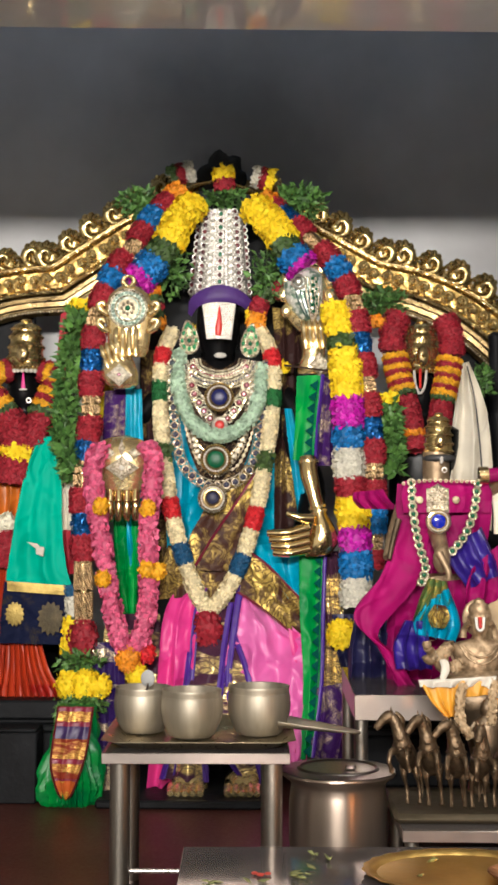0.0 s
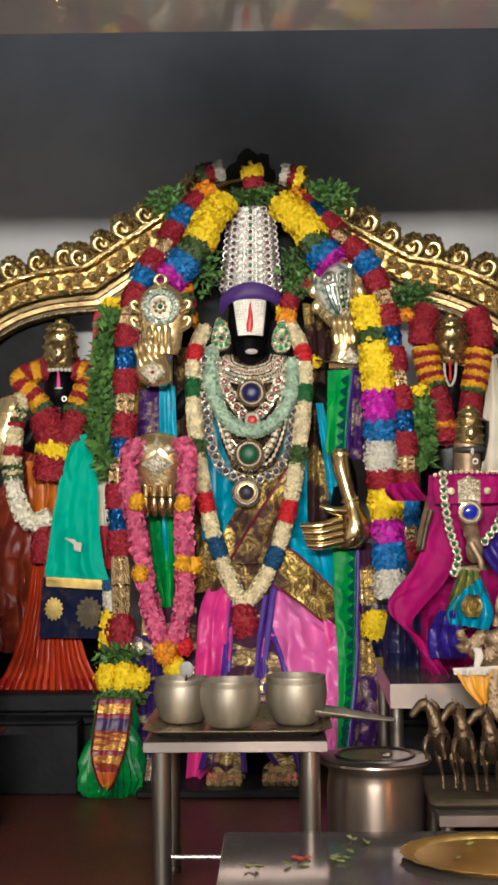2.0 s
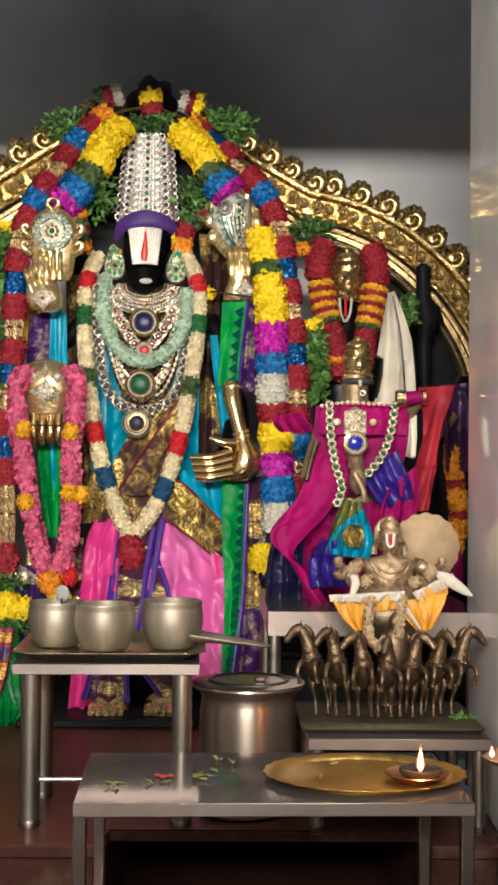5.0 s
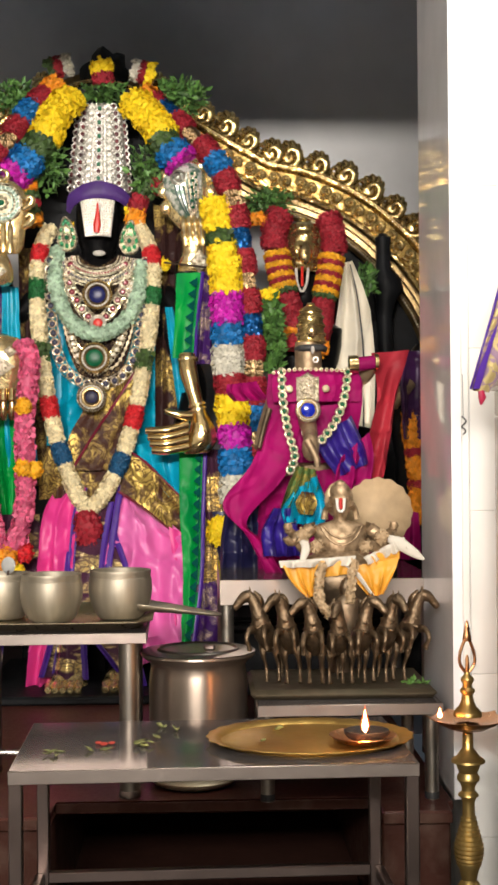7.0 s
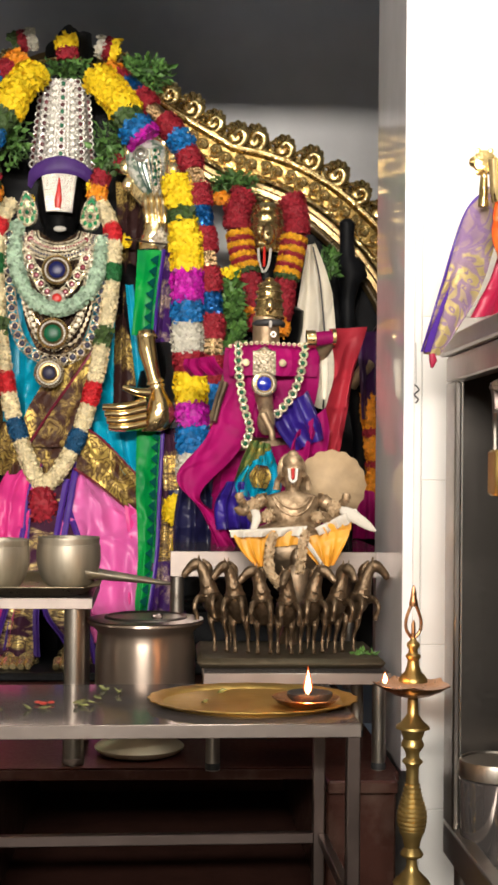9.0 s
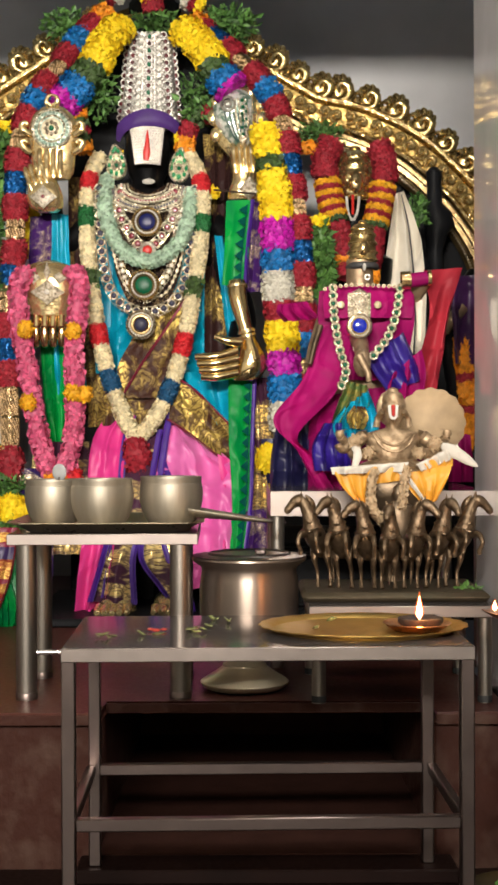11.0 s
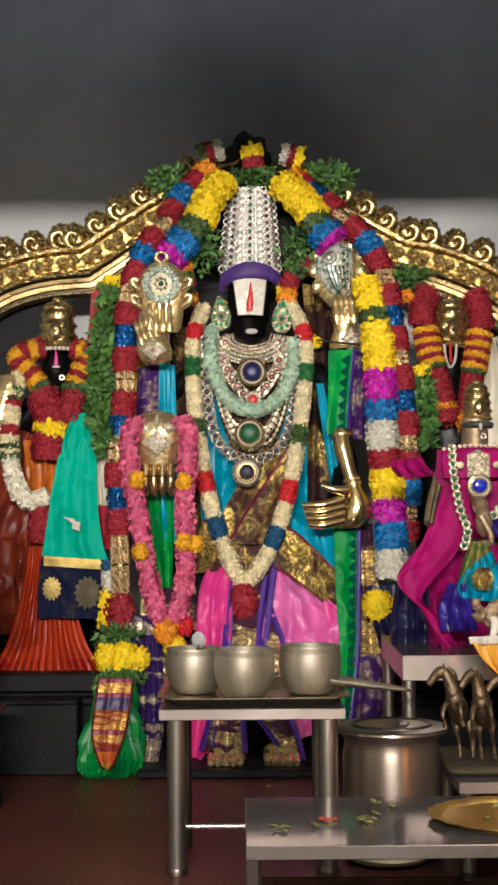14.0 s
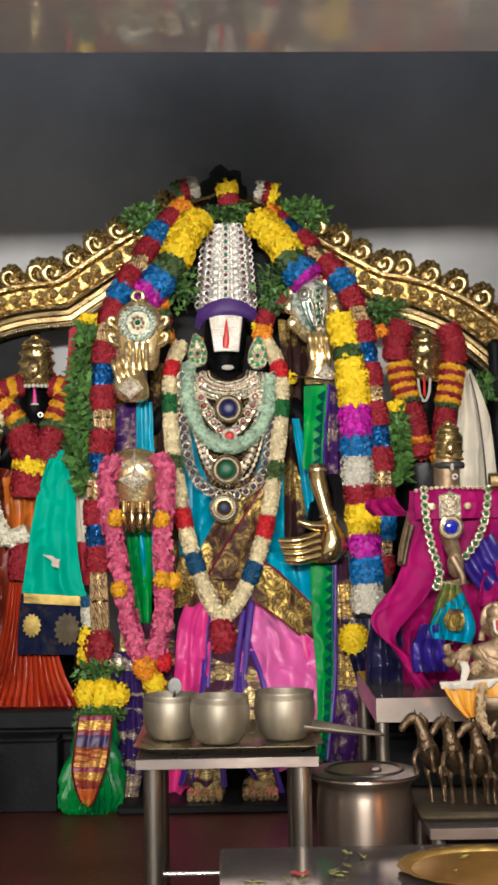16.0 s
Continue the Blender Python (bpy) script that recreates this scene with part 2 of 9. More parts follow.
def part(name, bm, material, parent=None, label="", soft=True):
    """Links a bmesh, or a pair of vertices and faces, as one mesh object."""
    me = bpy.data.meshes.new(name)
    if isinstance(bm, tuple):
        me.from_pydata([tuple(v) for v in bm[0]], [], [tuple(f) for f in bm[1]])
    else:
        bm.to_mesh(me)
        bm.free()
    me.materials.append(material)
    if soft:
        me.shade_smooth()
        me.set_sharp_from_angle(angle=radians(40))
    ob = new(name, me)
    if parent is not None:
        ob.parent = parent
        ob.matrix_parent_inverse = parent.matrix_world.inverted()
    if label:
        tagged(ob, label)
    return ob


def thing(name, label, category, at=(0, 0, 0), group="", kind=""):
    ob = new(name)
    ob.location = at
    ob.matrix_world = Matrix.Translation(at)
    ob.empty_display_size = 0.05
    return tagged(ob, label, category, group, kind)


def box(lo, hi, bevel=0.0, bm=None):
    bm = bm or bmesh.new()
    fresh = bmesh.ops.create_cube(bm, size=1.0)["verts"]
    c, s = (Vector(lo) + Vector(hi)) / 2, Vector(hi) - Vector(lo)
    for v in fresh:
        v.co = Vector(a * b for a, b in zip(v.co, s)) + c
    if bevel:
        edges = list({e for v in fresh for e in v.link_edges})
        bmesh.ops.bevel(bm, geom=edges, offset=bevel, segments=1, affect="EDGES")
    return bm


def prism(outline, z0, z1, bevel=0.0):
    """An upright block over an outline of (x, y) pairs, counter-clockwise."""
    bm = bmesh.new()
    low = [bm.verts.new((x, y, z0)) for x, y in outline]
    high = [bm.verts.new((x, y, z1)) for x, y in outline]
    n = len(outline)
    bm.faces.new(list(reversed(low)))
    bm.faces.new(high)
    for k in range(n):
        bm.faces.new((low[k], low[(k + 1) % n], high[(k + 1) % n], high[k]))
    if bevel:
        bmesh.ops.bevel(bm, geom=list(bm.edges), offset=bevel, segments=1, affect="EDGES")
    return bm


def turned(ob, degrees, x, y):
    """Turns a top-level thing, with its parts, about an upright line."""
    m = Matrix.Translation((x, y, 0)) @ Matrix.Rotation(radians(degrees), 4, "Z") @ Matrix.Translation((-x, -y, 0))
    ob.matrix_world = m @ ob.matrix_world
    return ob


def join(*pieces):
    """Several (verts, faces) pairs as one."""
    vs, fs = [], []
    for v, f in pieces:
        n = len(vs)
        vs.extend(v)
        fs.extend(tuple(i + n for i in q) for q in f)
    return vs, fs


def lathe(profile, at=(0, 0, 0), seg=40, sx=1.0, sy=1.0):
    """A turned shape from (radius, height) pairs."""
    vs, fs = [], []
    for r, z in profile:
        for k in range(seg):
            a = 2 * math.pi * k / seg
            vs.append((at[0] + sx * r * math.cos(a), at[1] + sy * r * math.sin(a), at[2] + z))
    for i in range(len(profile) - 1):
        for k in range(seg):
            a, b = i * seg + k, i * seg + (k + 1) % seg
            fs.append((a, b, b + seg, a + seg))
    fs.append(tuple(reversed(range(seg))))
    fs.append(tuple(range((len(profile) - 1) * seg, len(profile) * seg)))
    return vs, fs


def spline(points, n):
    """n points evenly along a smooth curve through the points."""
    p = np.array(points, float)
    if len(p) == 2:
        return [Vector(q) for q in np.linspace(p[0], p[1], n)]
    full = np.vstack([2 * p[0] - p[1], p, 2 * p[-1] - p[-2]])
    out = []
    for i in range(1, len(full) - 2):
        a, b, c, d = full[i - 1 : i + 3]
        for t in np.linspace(0, 1, 16, endpoint=False):
            out.append(0.5 * (2 * b + (c - a) * t + (2 * a - 5 * b + 4 * c - d) * t**2 + (3 * b - a - 3 * c + d) * t**3))
    out.append(p[-1])
    out = np.array(out)
    run = np.r_[0, np.cumsum(np.linalg.norm(np.diff(out, axis=0), axis=1))]
    at = np.linspace(0, run[-1], n)
    return [Vector([np.interp(s, run, out[:, k]) for k in range(3)]) for s in at]


def tube(points, radius, seg=10, flat=1.0, cap=True):
    """A round or flattened tube along points; radius is one number or one for each point."""
    pts = [Vector(p) for p in points]
    rad = [float(r) for r in radius] if isinstance(radius, (list, tuple, np.ndarray)) else [radius] * len(pts)
    if len(rad) != len(pts):
        rad = np.interp(np.linspace(0, 1, len(pts)), np.linspace(0, 1, len(rad)), rad).tolist()
    vs, fs = [], []
    for i, p in enumerate(pts):
        t = (pts[min(i + 1, len(pts) - 1)] - pts[max(i - 1, 0)]).normalized()
        side = t.cross(Vector((0, 1, 0)))
        side = side.normalized() if side.length > 1e-4 else Vector((1, 0, 0))
        up = side.cross(t).normalized()
        for k in range(seg):
            a = 2 * math.pi * k / seg
            vs.append(p + rad[i] * (side * math.cos(a) + up * flat * math.sin(a)))
    for i in range(len(pts) - 1):
        for k in range(seg):
            a, b = i * seg + k, i * seg + (k + 1) % seg
            fs.append((a, b, b + seg, a + seg))
    if cap:
        fs.append(tuple(reversed(range(seg))))
        fs.append(tuple(range((len(pts) - 1) * seg, len(pts) * seg)))
    return vs, fs


def loft(sections, seg=28):
    """A body through ellipses (x, y, z, rx, ry), from below upwards."""
    vs, fs = [], []
    for x, y, z, rx, ry in sections:
        for k in range(seg):
            a = 2 * math.pi * k / seg
            vs.append((x + rx * math.cos(a), y + ry * math.sin(a), z))
    for i in range(len(sections) - 1):
        for k in range(seg):
            a, b = i * seg + k, i * seg + (k + 1) % seg
            fs.append((a, b, b + seg, a + seg))
    fs.append(tuple(reversed(range(seg))))
    fs.append(tuple(range((len(sections) - 1) * seg, len(sections) * seg)))
    return vs, fs


def ball(at, r, seg=12, sx=1.0, sy=1.0, sz=1.0):
    n = seg // 2
    prof = [(max(1e-4, r * math.sin(math.pi * i / n)), -r * sz * math.cos(math.pi * i / n)) for i in range(n + 1)]
    return lathe(prof, at, seg, sx, sy)


def ring(at, R, r, seg=24, small=8, tilt=None, sz=1.0):
    """A ring that faces the viewer (-y)."""
    vs, fs = [], []
    for i in range(seg):
        a = 2 * math.pi * i / seg
        for k in range(small):
            b = 2 * math.pi * k / small
            q = R + r * math.cos(b)
            vs.append((at[0] + q * math.cos(a), at[1] + r * math.sin(b), at[2] + sz * q * math.sin(a)))
    for i in range(seg):
        for k in range(small):
            fs.append((i * small + k, i * small + (k + 1) % small, (i + 1) % seg * small + (k + 1) % small, (i + 1) % seg * small + k))
    return vs, fs


def disc(at, R, t, seg=32, dome=0.0, sz=1.0):
    """A round plate that faces the viewer (-y), with a slight dome."""
    prof = [(1.0, t), (1.0, 0.0), (0.94, -0.25 * t), (0.6, -0.25 * t - 0.75 * dome), (0.25, -0.25 * t - dome), (0.01, -0.25 * t - dome)]
    vs, fs = [], []
    for r, y in prof:
        for k in range(seg):
            a = 2 * math.pi * k / seg
            vs.append((at[0] + R * r * math.cos(a), at[1] + y, at[2] + sz * R * r * math.sin(a)))
    for i in range(len(prof) - 1):
        for k in range(seg):
            a, b = i * seg + k, i * seg + (k + 1) % seg
            fs.append((a, a + seg, b + seg, b))
    fs.append(tuple(range(seg)))
    return vs, fs


def cloth(left, right, folds=5, depth=0.012, n=52, m=44, thick=0.004, seed=0, taper=0.25, wave=0.5, crease=1.0):
    """A hanging cloth between two edge lines (from above downwards), with folds that run along it."""
    rnd = random.Random(seed)
    a, b = spline(left, n), spline(right, n)
    W = sum((q - p).length for p, q in zip(a, b)) / n / 0.11
    H = sum((q - p).length for p, q in zip(a, a[1:])) / 0.11
    ph, ph2 = rnd.random() * 6, rnd.random() * 6
    front = []
    for i in range(n):
        s = i / (n - 1)
        for k in range(m):
            u = k / (m - 1)
            p = a[i].lerp(b[i], u)
            w = depth * (taper + (1 - taper) * s)
            d = w * (math.sin(u * folds * 2 * math.pi + ph + wave * math.sin(3 * s + ph2)) + 0.22 * math.sin(u * folds * 4.3 * math.pi + ph2 + 2 * s))
            d += 0.9 * depth * noise.noise((u * W * 1.3 + 7.3 * seed, s * H * 0.7, 0.4)) + 0.35 * depth * noise.noise((u * W * 2.6 + 3.1 * seed, s * H * 1.4 + W * u, 2.4))
            r1 = abs(noise.noise((1.2 * W * u + 0.5 * H * s + 7.1 * seed, 0.9 * H * s - 0.8 * W * u, 5.1)))
            r2 = abs(noise.noise((1.0 * W * u - 0.6 * H * s + 3.3 * seed, 1.1 * H * s + 0.9 * W * u, 9.7)))
            d += crease * depth * (max(0.0, 0.22 - r1) + 0.7 * max(0.0, 0.2 - r2)) * 3.2 * min(1.0, 4 * s + 0.2)
            front.append(p + Vector((0.3 * w * math.cos(u * folds * 2 * math.pi + ph), -d, 0)))
    back = [p + Vector((0, thick, 0)) for p in front]
    vs, fs, N = front + back, [], n * m
    for i in range(n - 1):
        for k in range(m - 1):
            q = i * m + k
            fs += [(q, q + m, q + m + 1, q + 1), (N + q, N + q + 1, N + q + m + 1, N + q + m)]
    rim = [k for k in range(m)] + [i * m + m - 1 for i in range(1, n)] + [(n - 1) * m + k for k in range(m - 2, -1, -1)] + [i * m for i in range(n - 2, 0, -1)]
    for j, q in enumerate(rim):
        r = rim[(j + 1) % len(rim)]
        fs.append((q, r, r + N, q + N))
    return vs, fs


def petals(points, radius, size, count, seed=0, flat=0.75, curl=0.5, core=0.86, lift=0.3, shape=1.0):
    """A thick strand of small petals over a core tube: radius is one number or one for each point."""
    rnd = np.random.RandomState(seed + 11)
    pts = np.array([tuple(p) for p in points], float)
    rad = np.array(radius if isinstance(radius, (list, tuple, np.ndarray)) else [radius] * len(pts), float)
    s = rnd.rand(count) * (len(pts) - 1)
    i = np.minimum(s.astype(int), len(pts) - 2)
    f = (s - i)[:, None]
    c = pts[i] * (1 - f) + pts[i + 1] * f
    r = (rad[i] * (1 - f[:, 0]) + rad[i + 1] * f[:, 0]) * (0.92 + 0.22 * rnd.rand(count))
    t = pts[i + 1] - pts[i]
    t /= np.linalg.norm(t, axis=1)[:, None] + 1e-9
    side = np.cross(t, (0, 1, 0))
    side /= np.linalg.norm(side, axis=1)[:, None] + 1e-9
    up = np.cross(side, t)
    a = rnd.rand(count) * 2 * np.pi
    out = side * np.cos(a)[:, None] + up * np.sin(a)[:, None]
    base = c + r[:, None] * (side * np.cos(a)[:, None] + flat * up * np.sin(a)[:, None])
    rot = rnd.rand(count) * 2 * np.pi
    e1 = np.cross(out, t)
    d = t * np.cos(rot)[:, None] + e1 * np.sin(rot)[:, None]
    w = np.cross(out, d)
    z = (size * (0.6 + 0.8 * rnd.rand(count)))[:, None]
    tip = base + d * z + out * z * (lift + curl * rnd.rand(count))[:, None]
    mid = base + d * z * 0.45 + out * z * 0.25
    l, rr = mid + w * z * 0.42 * shape, mid - w * z * 0.42 * shape
    root = base - out * z * 0.2
    vs = np.stack([root, l, tip, rr], 1).reshape(-1, 3)
    fs = [(4 * k, 4 * k + 1, 4 * k + 2, 4 * k + 3) for k in range(count)]
    body = tube([Vector(p) for p in pts], list(rad * core), 12, flat)
    return join((vs.tolist(), fs), body)


# ---------------------------------------------------------------- setting
def setting(name, geo, material, label, soft=False):
    return tagged(part(name, geo, material, soft=soft), label, "", "", "structure")


JX, JF, JB, LZ = 0.6225, 2.46, 2.86, 2.126  # opening: half towards +x, front and back of the wall, underside of the lintel
PX = 0.604  # end of the platform towards +x
setting("ground", prism([(-3.0, -3.5), (1.6, -3.5), (1.6, JF + 0.003), (PX + 0.001, JF + 0.003), (PX + 0.001, 2.36), (-3.0, 2.36)], -0.10, 0.0), FLOOR, "dark polished stone floor of the hall")
setting("plinth", box((-2.2, 3.35, -0.10), (JX - 0.002, 4.748, 0.255), 0.0), RED_STONE, "red-brown stone block under the shrine floor")
setting("plinth_edge", prism([(-2.2, 2.385), (-0.145, 2.385), (-0.145, 2.495), (0.475, 2.495), (0.475, 2.385), (PX, 2.385), (PX, JF - 0.001), (JX - 0.002, JF - 0.001), (JX - 0.002, 4.7475), (-2.2, 4.7475)], 0.2555, 0.2781, 0.004), RED_STONE, "red-brown polished granite slab floor with a rounded edge")
# added strips of riser stone stand in for shade on the slab's front
setting("plinth_nosing", box((-2.2, 2.3805, 0.2565), (-0.145, 2.3845, 0.2755), 0.001), RISER, "brown strip darkening the platform edge for its shaded front")
setting("plinth_nosing_recess", box((-0.143, 2.4905, 0.2565), (0.473, 2.4945, 0.2745), 0.001), RISER, "brown strip darkening the platform edge over the recess for its shaded front")
setting("plinth_nosing_end", box((0.476, 2.3805, 0.2565), (PX, 2.3845, 0.2755), 0.001), RISER, "brown strip darkening the platform edge for its shaded front")
setting("plinth_riser", box((-2.2, 2.40, -0.1), (-0.145, 3.348, 0.2553), 0.004), RISER, "stained brown stone face of the platform")
setting("plinth_riser_end", box((0.475, 2.40, -0.1), (PX, 3.348, 0.2553), 0.004), RISER, "stained brown stone face of the platform")
# recess stone is darker than the slab, with the hollow's shade in its colour
RECESS = mat("shaded_rough_stone", (0.040, 0.0165, 0.012), 0.9, spec=0.05)
setting("ground_step", box((-0.175, 2.275, 0.0005), (0.500, 2.3615, 0.0255), 0.003), FLOOR, "low dark stone step before the recess")
setting("recess_back", box((-0.144, 3.30, 0.0), (0.474, 3.34, 0.2553)), RECESS, "rough stone at the back of the recess, darkened for shade")
setting("ground_recess", box((-0.144, 2.362, -0.10), (0.474, 3.299, 0.026)), RECESS, "stone floor of the recess under the platform, darkened for shade")
setting("wall_back", box((-2.2, 4.75, -0.1), (2.0, 4.9, 3.2)), CLOUDED, "light grey plastered wall with a cloudy dark patch behind the arch")
setting("wall_shrine_side", box((JX + 0.6, JB + 0.002, -0.1), (JX + 0.7, 4.748, 3.2)), PLASTER, "plain grey plastered side wall")
setting("wall_shrine_far_side", box((-2.3, JB + 0.002, -0.1), (-2.202, 4.748, 3.2)), PLASTER, "plain grey plastered side wall")
setting("shrine_ceiling", box((-2.2, JB, 3.2), (1.3, 4.9, 3.3)), PLASTER, "plain grey ceiling over the shrine")
setting("wall_front", box((JX + 0.034, JF + 0.0035, -0.1), (2.0, JB, 3.2)), GROUT, "front wall faced with white glazed tiles")
setting("lintel", prism([(-2.3, 2.39), (JX + 0.02, 2.39), (JX + 0.02, 2.75), (-2.3, 2.633)], LZ, 3.2), mat("pale_grey_marble", (0.86, 0.88, 0.92), 0.014, 0.0, 0.06, 5, 0.0, 40, spec=0.5, rough_vary=0.006), "polished pale marble lintel over the opening")
setting("jamb", prism([(JX, JF - 0.004), (JX + 0.019, JF - 0.004), (JX + 0.030, JB), (JX + 0.011, JB)], 0.28, 3.19), JAMB, "polished pale marble lining of the opening")
setting("wall_hall_side", box((1.3, -3.5, -0.1), (1.4, JF, 3.2)), HALL, "plain cream hall wall")
setting("wall_hall_far_side", box((-3.1, -3.5, -0.1), (-3.0, JF, 3.2)), HALL, "plain cream hall wall")
setting("wall_hall_back", box((-3.1, -3.6, -0.1), (1.4, -3.502, 3.2)), HALL, "plain cream wall at the back of the hall")
setting("wall_front_far", box((-3.0, JF, -0.1), (-2.202, JB, 3.2)), HALL, "plain wall beside the opening")
setting("hall_ceiling", box((-3.1, -3.6, 3.2), (1.4, JB - 0.002, 3.3)), HALL, "plain cream hall ceiling")

FLAME = mat("flame", (1.0, 0.62, 0.28), 0.5, emit=24.0, bump=0)
FLAME_EDGE = bpy.data.materials.new("flame_edge")
FLAME_EDGE.use_nodes = True
nt = FLAME_EDGE.node_tree
glow, clear, blend = nt.nodes.new("ShaderNodeEmission"), nt.nodes.new("ShaderNodeBsdfTransparent"), nt.nodes.new("ShaderNodeMixShader")
glow.inputs[0].default_value, glow.inputs[1].default_value = (1.0, 0.17, 0.035, 1), 2.6
blend.inputs[0].default_value = 0.30
nt.links.new(clear.outputs[0], blend.inputs[1])
nt.links.new(glow.outputs[0], blend.inputs[2])
nt.links.new(blend.outputs[0], nt.nodes["Material Output"].inputs[0])
CUP_STEEL = mat("pale_worn_steel", (0.45, 0.40, 0.32), 0.52, 0.84, 0.2, 22, 0.03, 70, second=(0.27, 0.24, 0.185), stretch=(1, 1, 0.05), aniso=0.3, rough_vary=0.05)
TRAY_METAL = mat("tarnished_tray_metal", (0.52, 0.44, 0.30), 0.30, 1.0, 0.2, 8, 0.1, 60)
CLAY = mat("sooty_clay", (0.014, 0.011, 0.010), 0.7)
COPPER = mat("copper", (0.55, 0.28, 0.13), 0.3, 1.0, 0.15, 20)
RUBBER = mat("black_rubber", (0.02, 0.02, 0.02), 0.6)
PLATE_BRASS = mat("worn_plate_brass", (0.66, 0.45, 0.14), 0.40, 1.0, 0.15, 10, 0.1, 70, second=(0.48, 0.31, 0.09))
LEAF = mat("leaf_green", (0.10, 0.22, 0.045), 0.55, 0.0, 0.2, 30, 0.1, island=0.45, second=(0.05, 0.13, 0.03))
TAN = mat("dried_palm_leaf", (0.46, 0.33, 0.19), 0.7, 0.0, 0.12, 20, 0.3, 90)
WHITE_CLOTH = mat("white_cotton", (0.60, 0.565, 0.49), 0.8, 0.0, 0.06, 20, 0.2, 300)
SAFFRON = mat("saffron_silk", (0.72, 0.34, 0.03), 0.5, 0.0, 0.1, 20, 0.1, 200)
WIRE = mat("black_wire", (0.05, 0.05, 0.05), 0.5)
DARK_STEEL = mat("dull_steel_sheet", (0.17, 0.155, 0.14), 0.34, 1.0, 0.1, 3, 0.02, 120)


# ---------------------------------------------------------------- wall tiles
wall_front = bpy.data.objects["wall_front"]
tile_me = None
for row in range(-3, 8):
    for col in range(2):
        x0, z0 = JX + 0.036 + 0.462 * col, 0.8316 + 0.3135 * row
        if tile_me is None:
            ob = part("tile", box((-0.2302, -0.005, -0.1561), (0.2302, 0.005, 0.1561), 0.001), TILE, wall_front, soft=False)
            tile_me = ob.data
        else:
            ob = new("tile", tile_me)
            ob.parent = wall_front
        ob.location = (x0 + 0.231, JF + 0.006, z0 + 0.1568)
setting("tile_trim", box((JX + 0.0195, JF - 0.006, 0.27), (JX + 0.034, JF + 0.003, 3.19), 0.002), TILE, "narrow white edge strip beside the opening")


CHROME = mat("bright_rail_steel", (0.78, 0.74, 0.70), 0.28, 0.9, 0.1, 20, 0.0, 60)


# ---------------------------------------------------------------- steel tables
def table(name, label, x0, x1, y0, y1, z0, z1, apron, leg, round_leg, rails=(), inset=0.0, feet=None, step=0.0, near=0.0):
    t = thing(name, label, "table", ((x0 + x1) / 2, (y0 + y1) / 2, z0))
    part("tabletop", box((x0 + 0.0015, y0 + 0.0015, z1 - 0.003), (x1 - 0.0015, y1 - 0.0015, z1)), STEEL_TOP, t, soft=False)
    part("apron", box((x0, y0, z1 - apron), (x1, y0 + 0.003, z1 - 0.0005), 0.001), STEEL_APRON, t)
    part("apron", box((x0, y1 - 0.003, z1 - apron), (x1, y1, z1 - 0.0005), 0.001), STEEL_APRON, t)
    for x in (x0, x1 - 0.003):
        part("apron", box((x, y0 + 0.003, z1 - apron), (x + 0.003, y1 - 0.003, z1 - 0.0005), 0.001), STEEL_APRON, t)
    for x in (x0 + leg + inset, x1 - leg - inset):
        for y in (y0 + leg + 0.003 + (0.0 if near else inset), y1 - leg - 0.003 - inset - near):
            if round_leg:
                ob = part("leg", lathe([(leg, 0.0), (leg, z1 - z0 - 0.004)], (x, y, z0), 24), STEEL, t)
                part("foot", lathe([(leg * 0.9, 0.0), (leg * 1.06, 0.002), (leg * 1.06, 0.012), (leg * 1.0, 0.014)], (x, y, z0), 24), feet or STEEL_BAR, ob)
            else:
                far = y > (y0 + y1) / 2
                xs = x + (0.008 if x < (x0 + x1) / 2 else -0.008) if far else x
                part("leg", box((xs - leg, y - leg, z0 + (step if far else 0.0)), (xs + leg, y + leg, z1 - 0.004), 0.002), STEEL_BAR, t)
    for lo, hi in rails:
        part("rail", box(lo, hi, 0.002), STEEL_BAR, t)
    return t


FX0, FX1, FY0, FY1, FZ = -0.153, 0.4765, 1.969, 2.320, 0.466
low_table = table("steel_table", "low square-legged stainless steel table with a bare reflective top", FX0, FX1, FY0, FY1, 0.0, FZ, 0.021, 0.0105, False,
      [((FX0 + 0.021, FY0 + 0.005, 0.186), (FX1 - 0.021, FY0 + 0.022, 0.2055)), ((FX0 + 0.021, FY1 - 0.022, 0.186), (FX1 - 0.021, FY1 - 0.005, 0.2055)),
       ((FX0 + 0.004, FY0 + 0.026, 0.186), (FX0 + 0.020, FY1 - 0.026, 0.2055)), ((FX1 - 0.020, FY0 + 0.026, 0.186), (FX1 - 0.004, FY1 - 0.026, 0.2055))], step=0.0258)
turned(low_table, 1.3, FX0, FY0)
cup_stand = table("steel_stand", "stainless steel stand with round legs holding a tray of cups", -0.333, 0.034, 2.490, 2.858, 0.2785, 0.600, 0.021, 0.0200, True, (), 0.0145, near=0.085)
part("rail", tube([(-0.285, 2.513, 0.3695), (-0.013, 2.513, 0.3695)], 0.0048, 12), CHROME, cup_stand, "thin bright steel rail")
turned(cup_stand, 1.15, -0.333, 2.49)
table("steel_stand", "low stainless steel stand under the bronze horse chariot", 0.246, 0.602, 2.452, 2.79, 0.2785, 0.465, 0.022, 0.0135, True, (), 0.006, RUBBER)
table("steel_bench", "stainless steel bench with a deep plain apron", 0.180, 0.660, 2.832, 3.36, 0.2785, 0.668, 0.056, 0.0155, True)

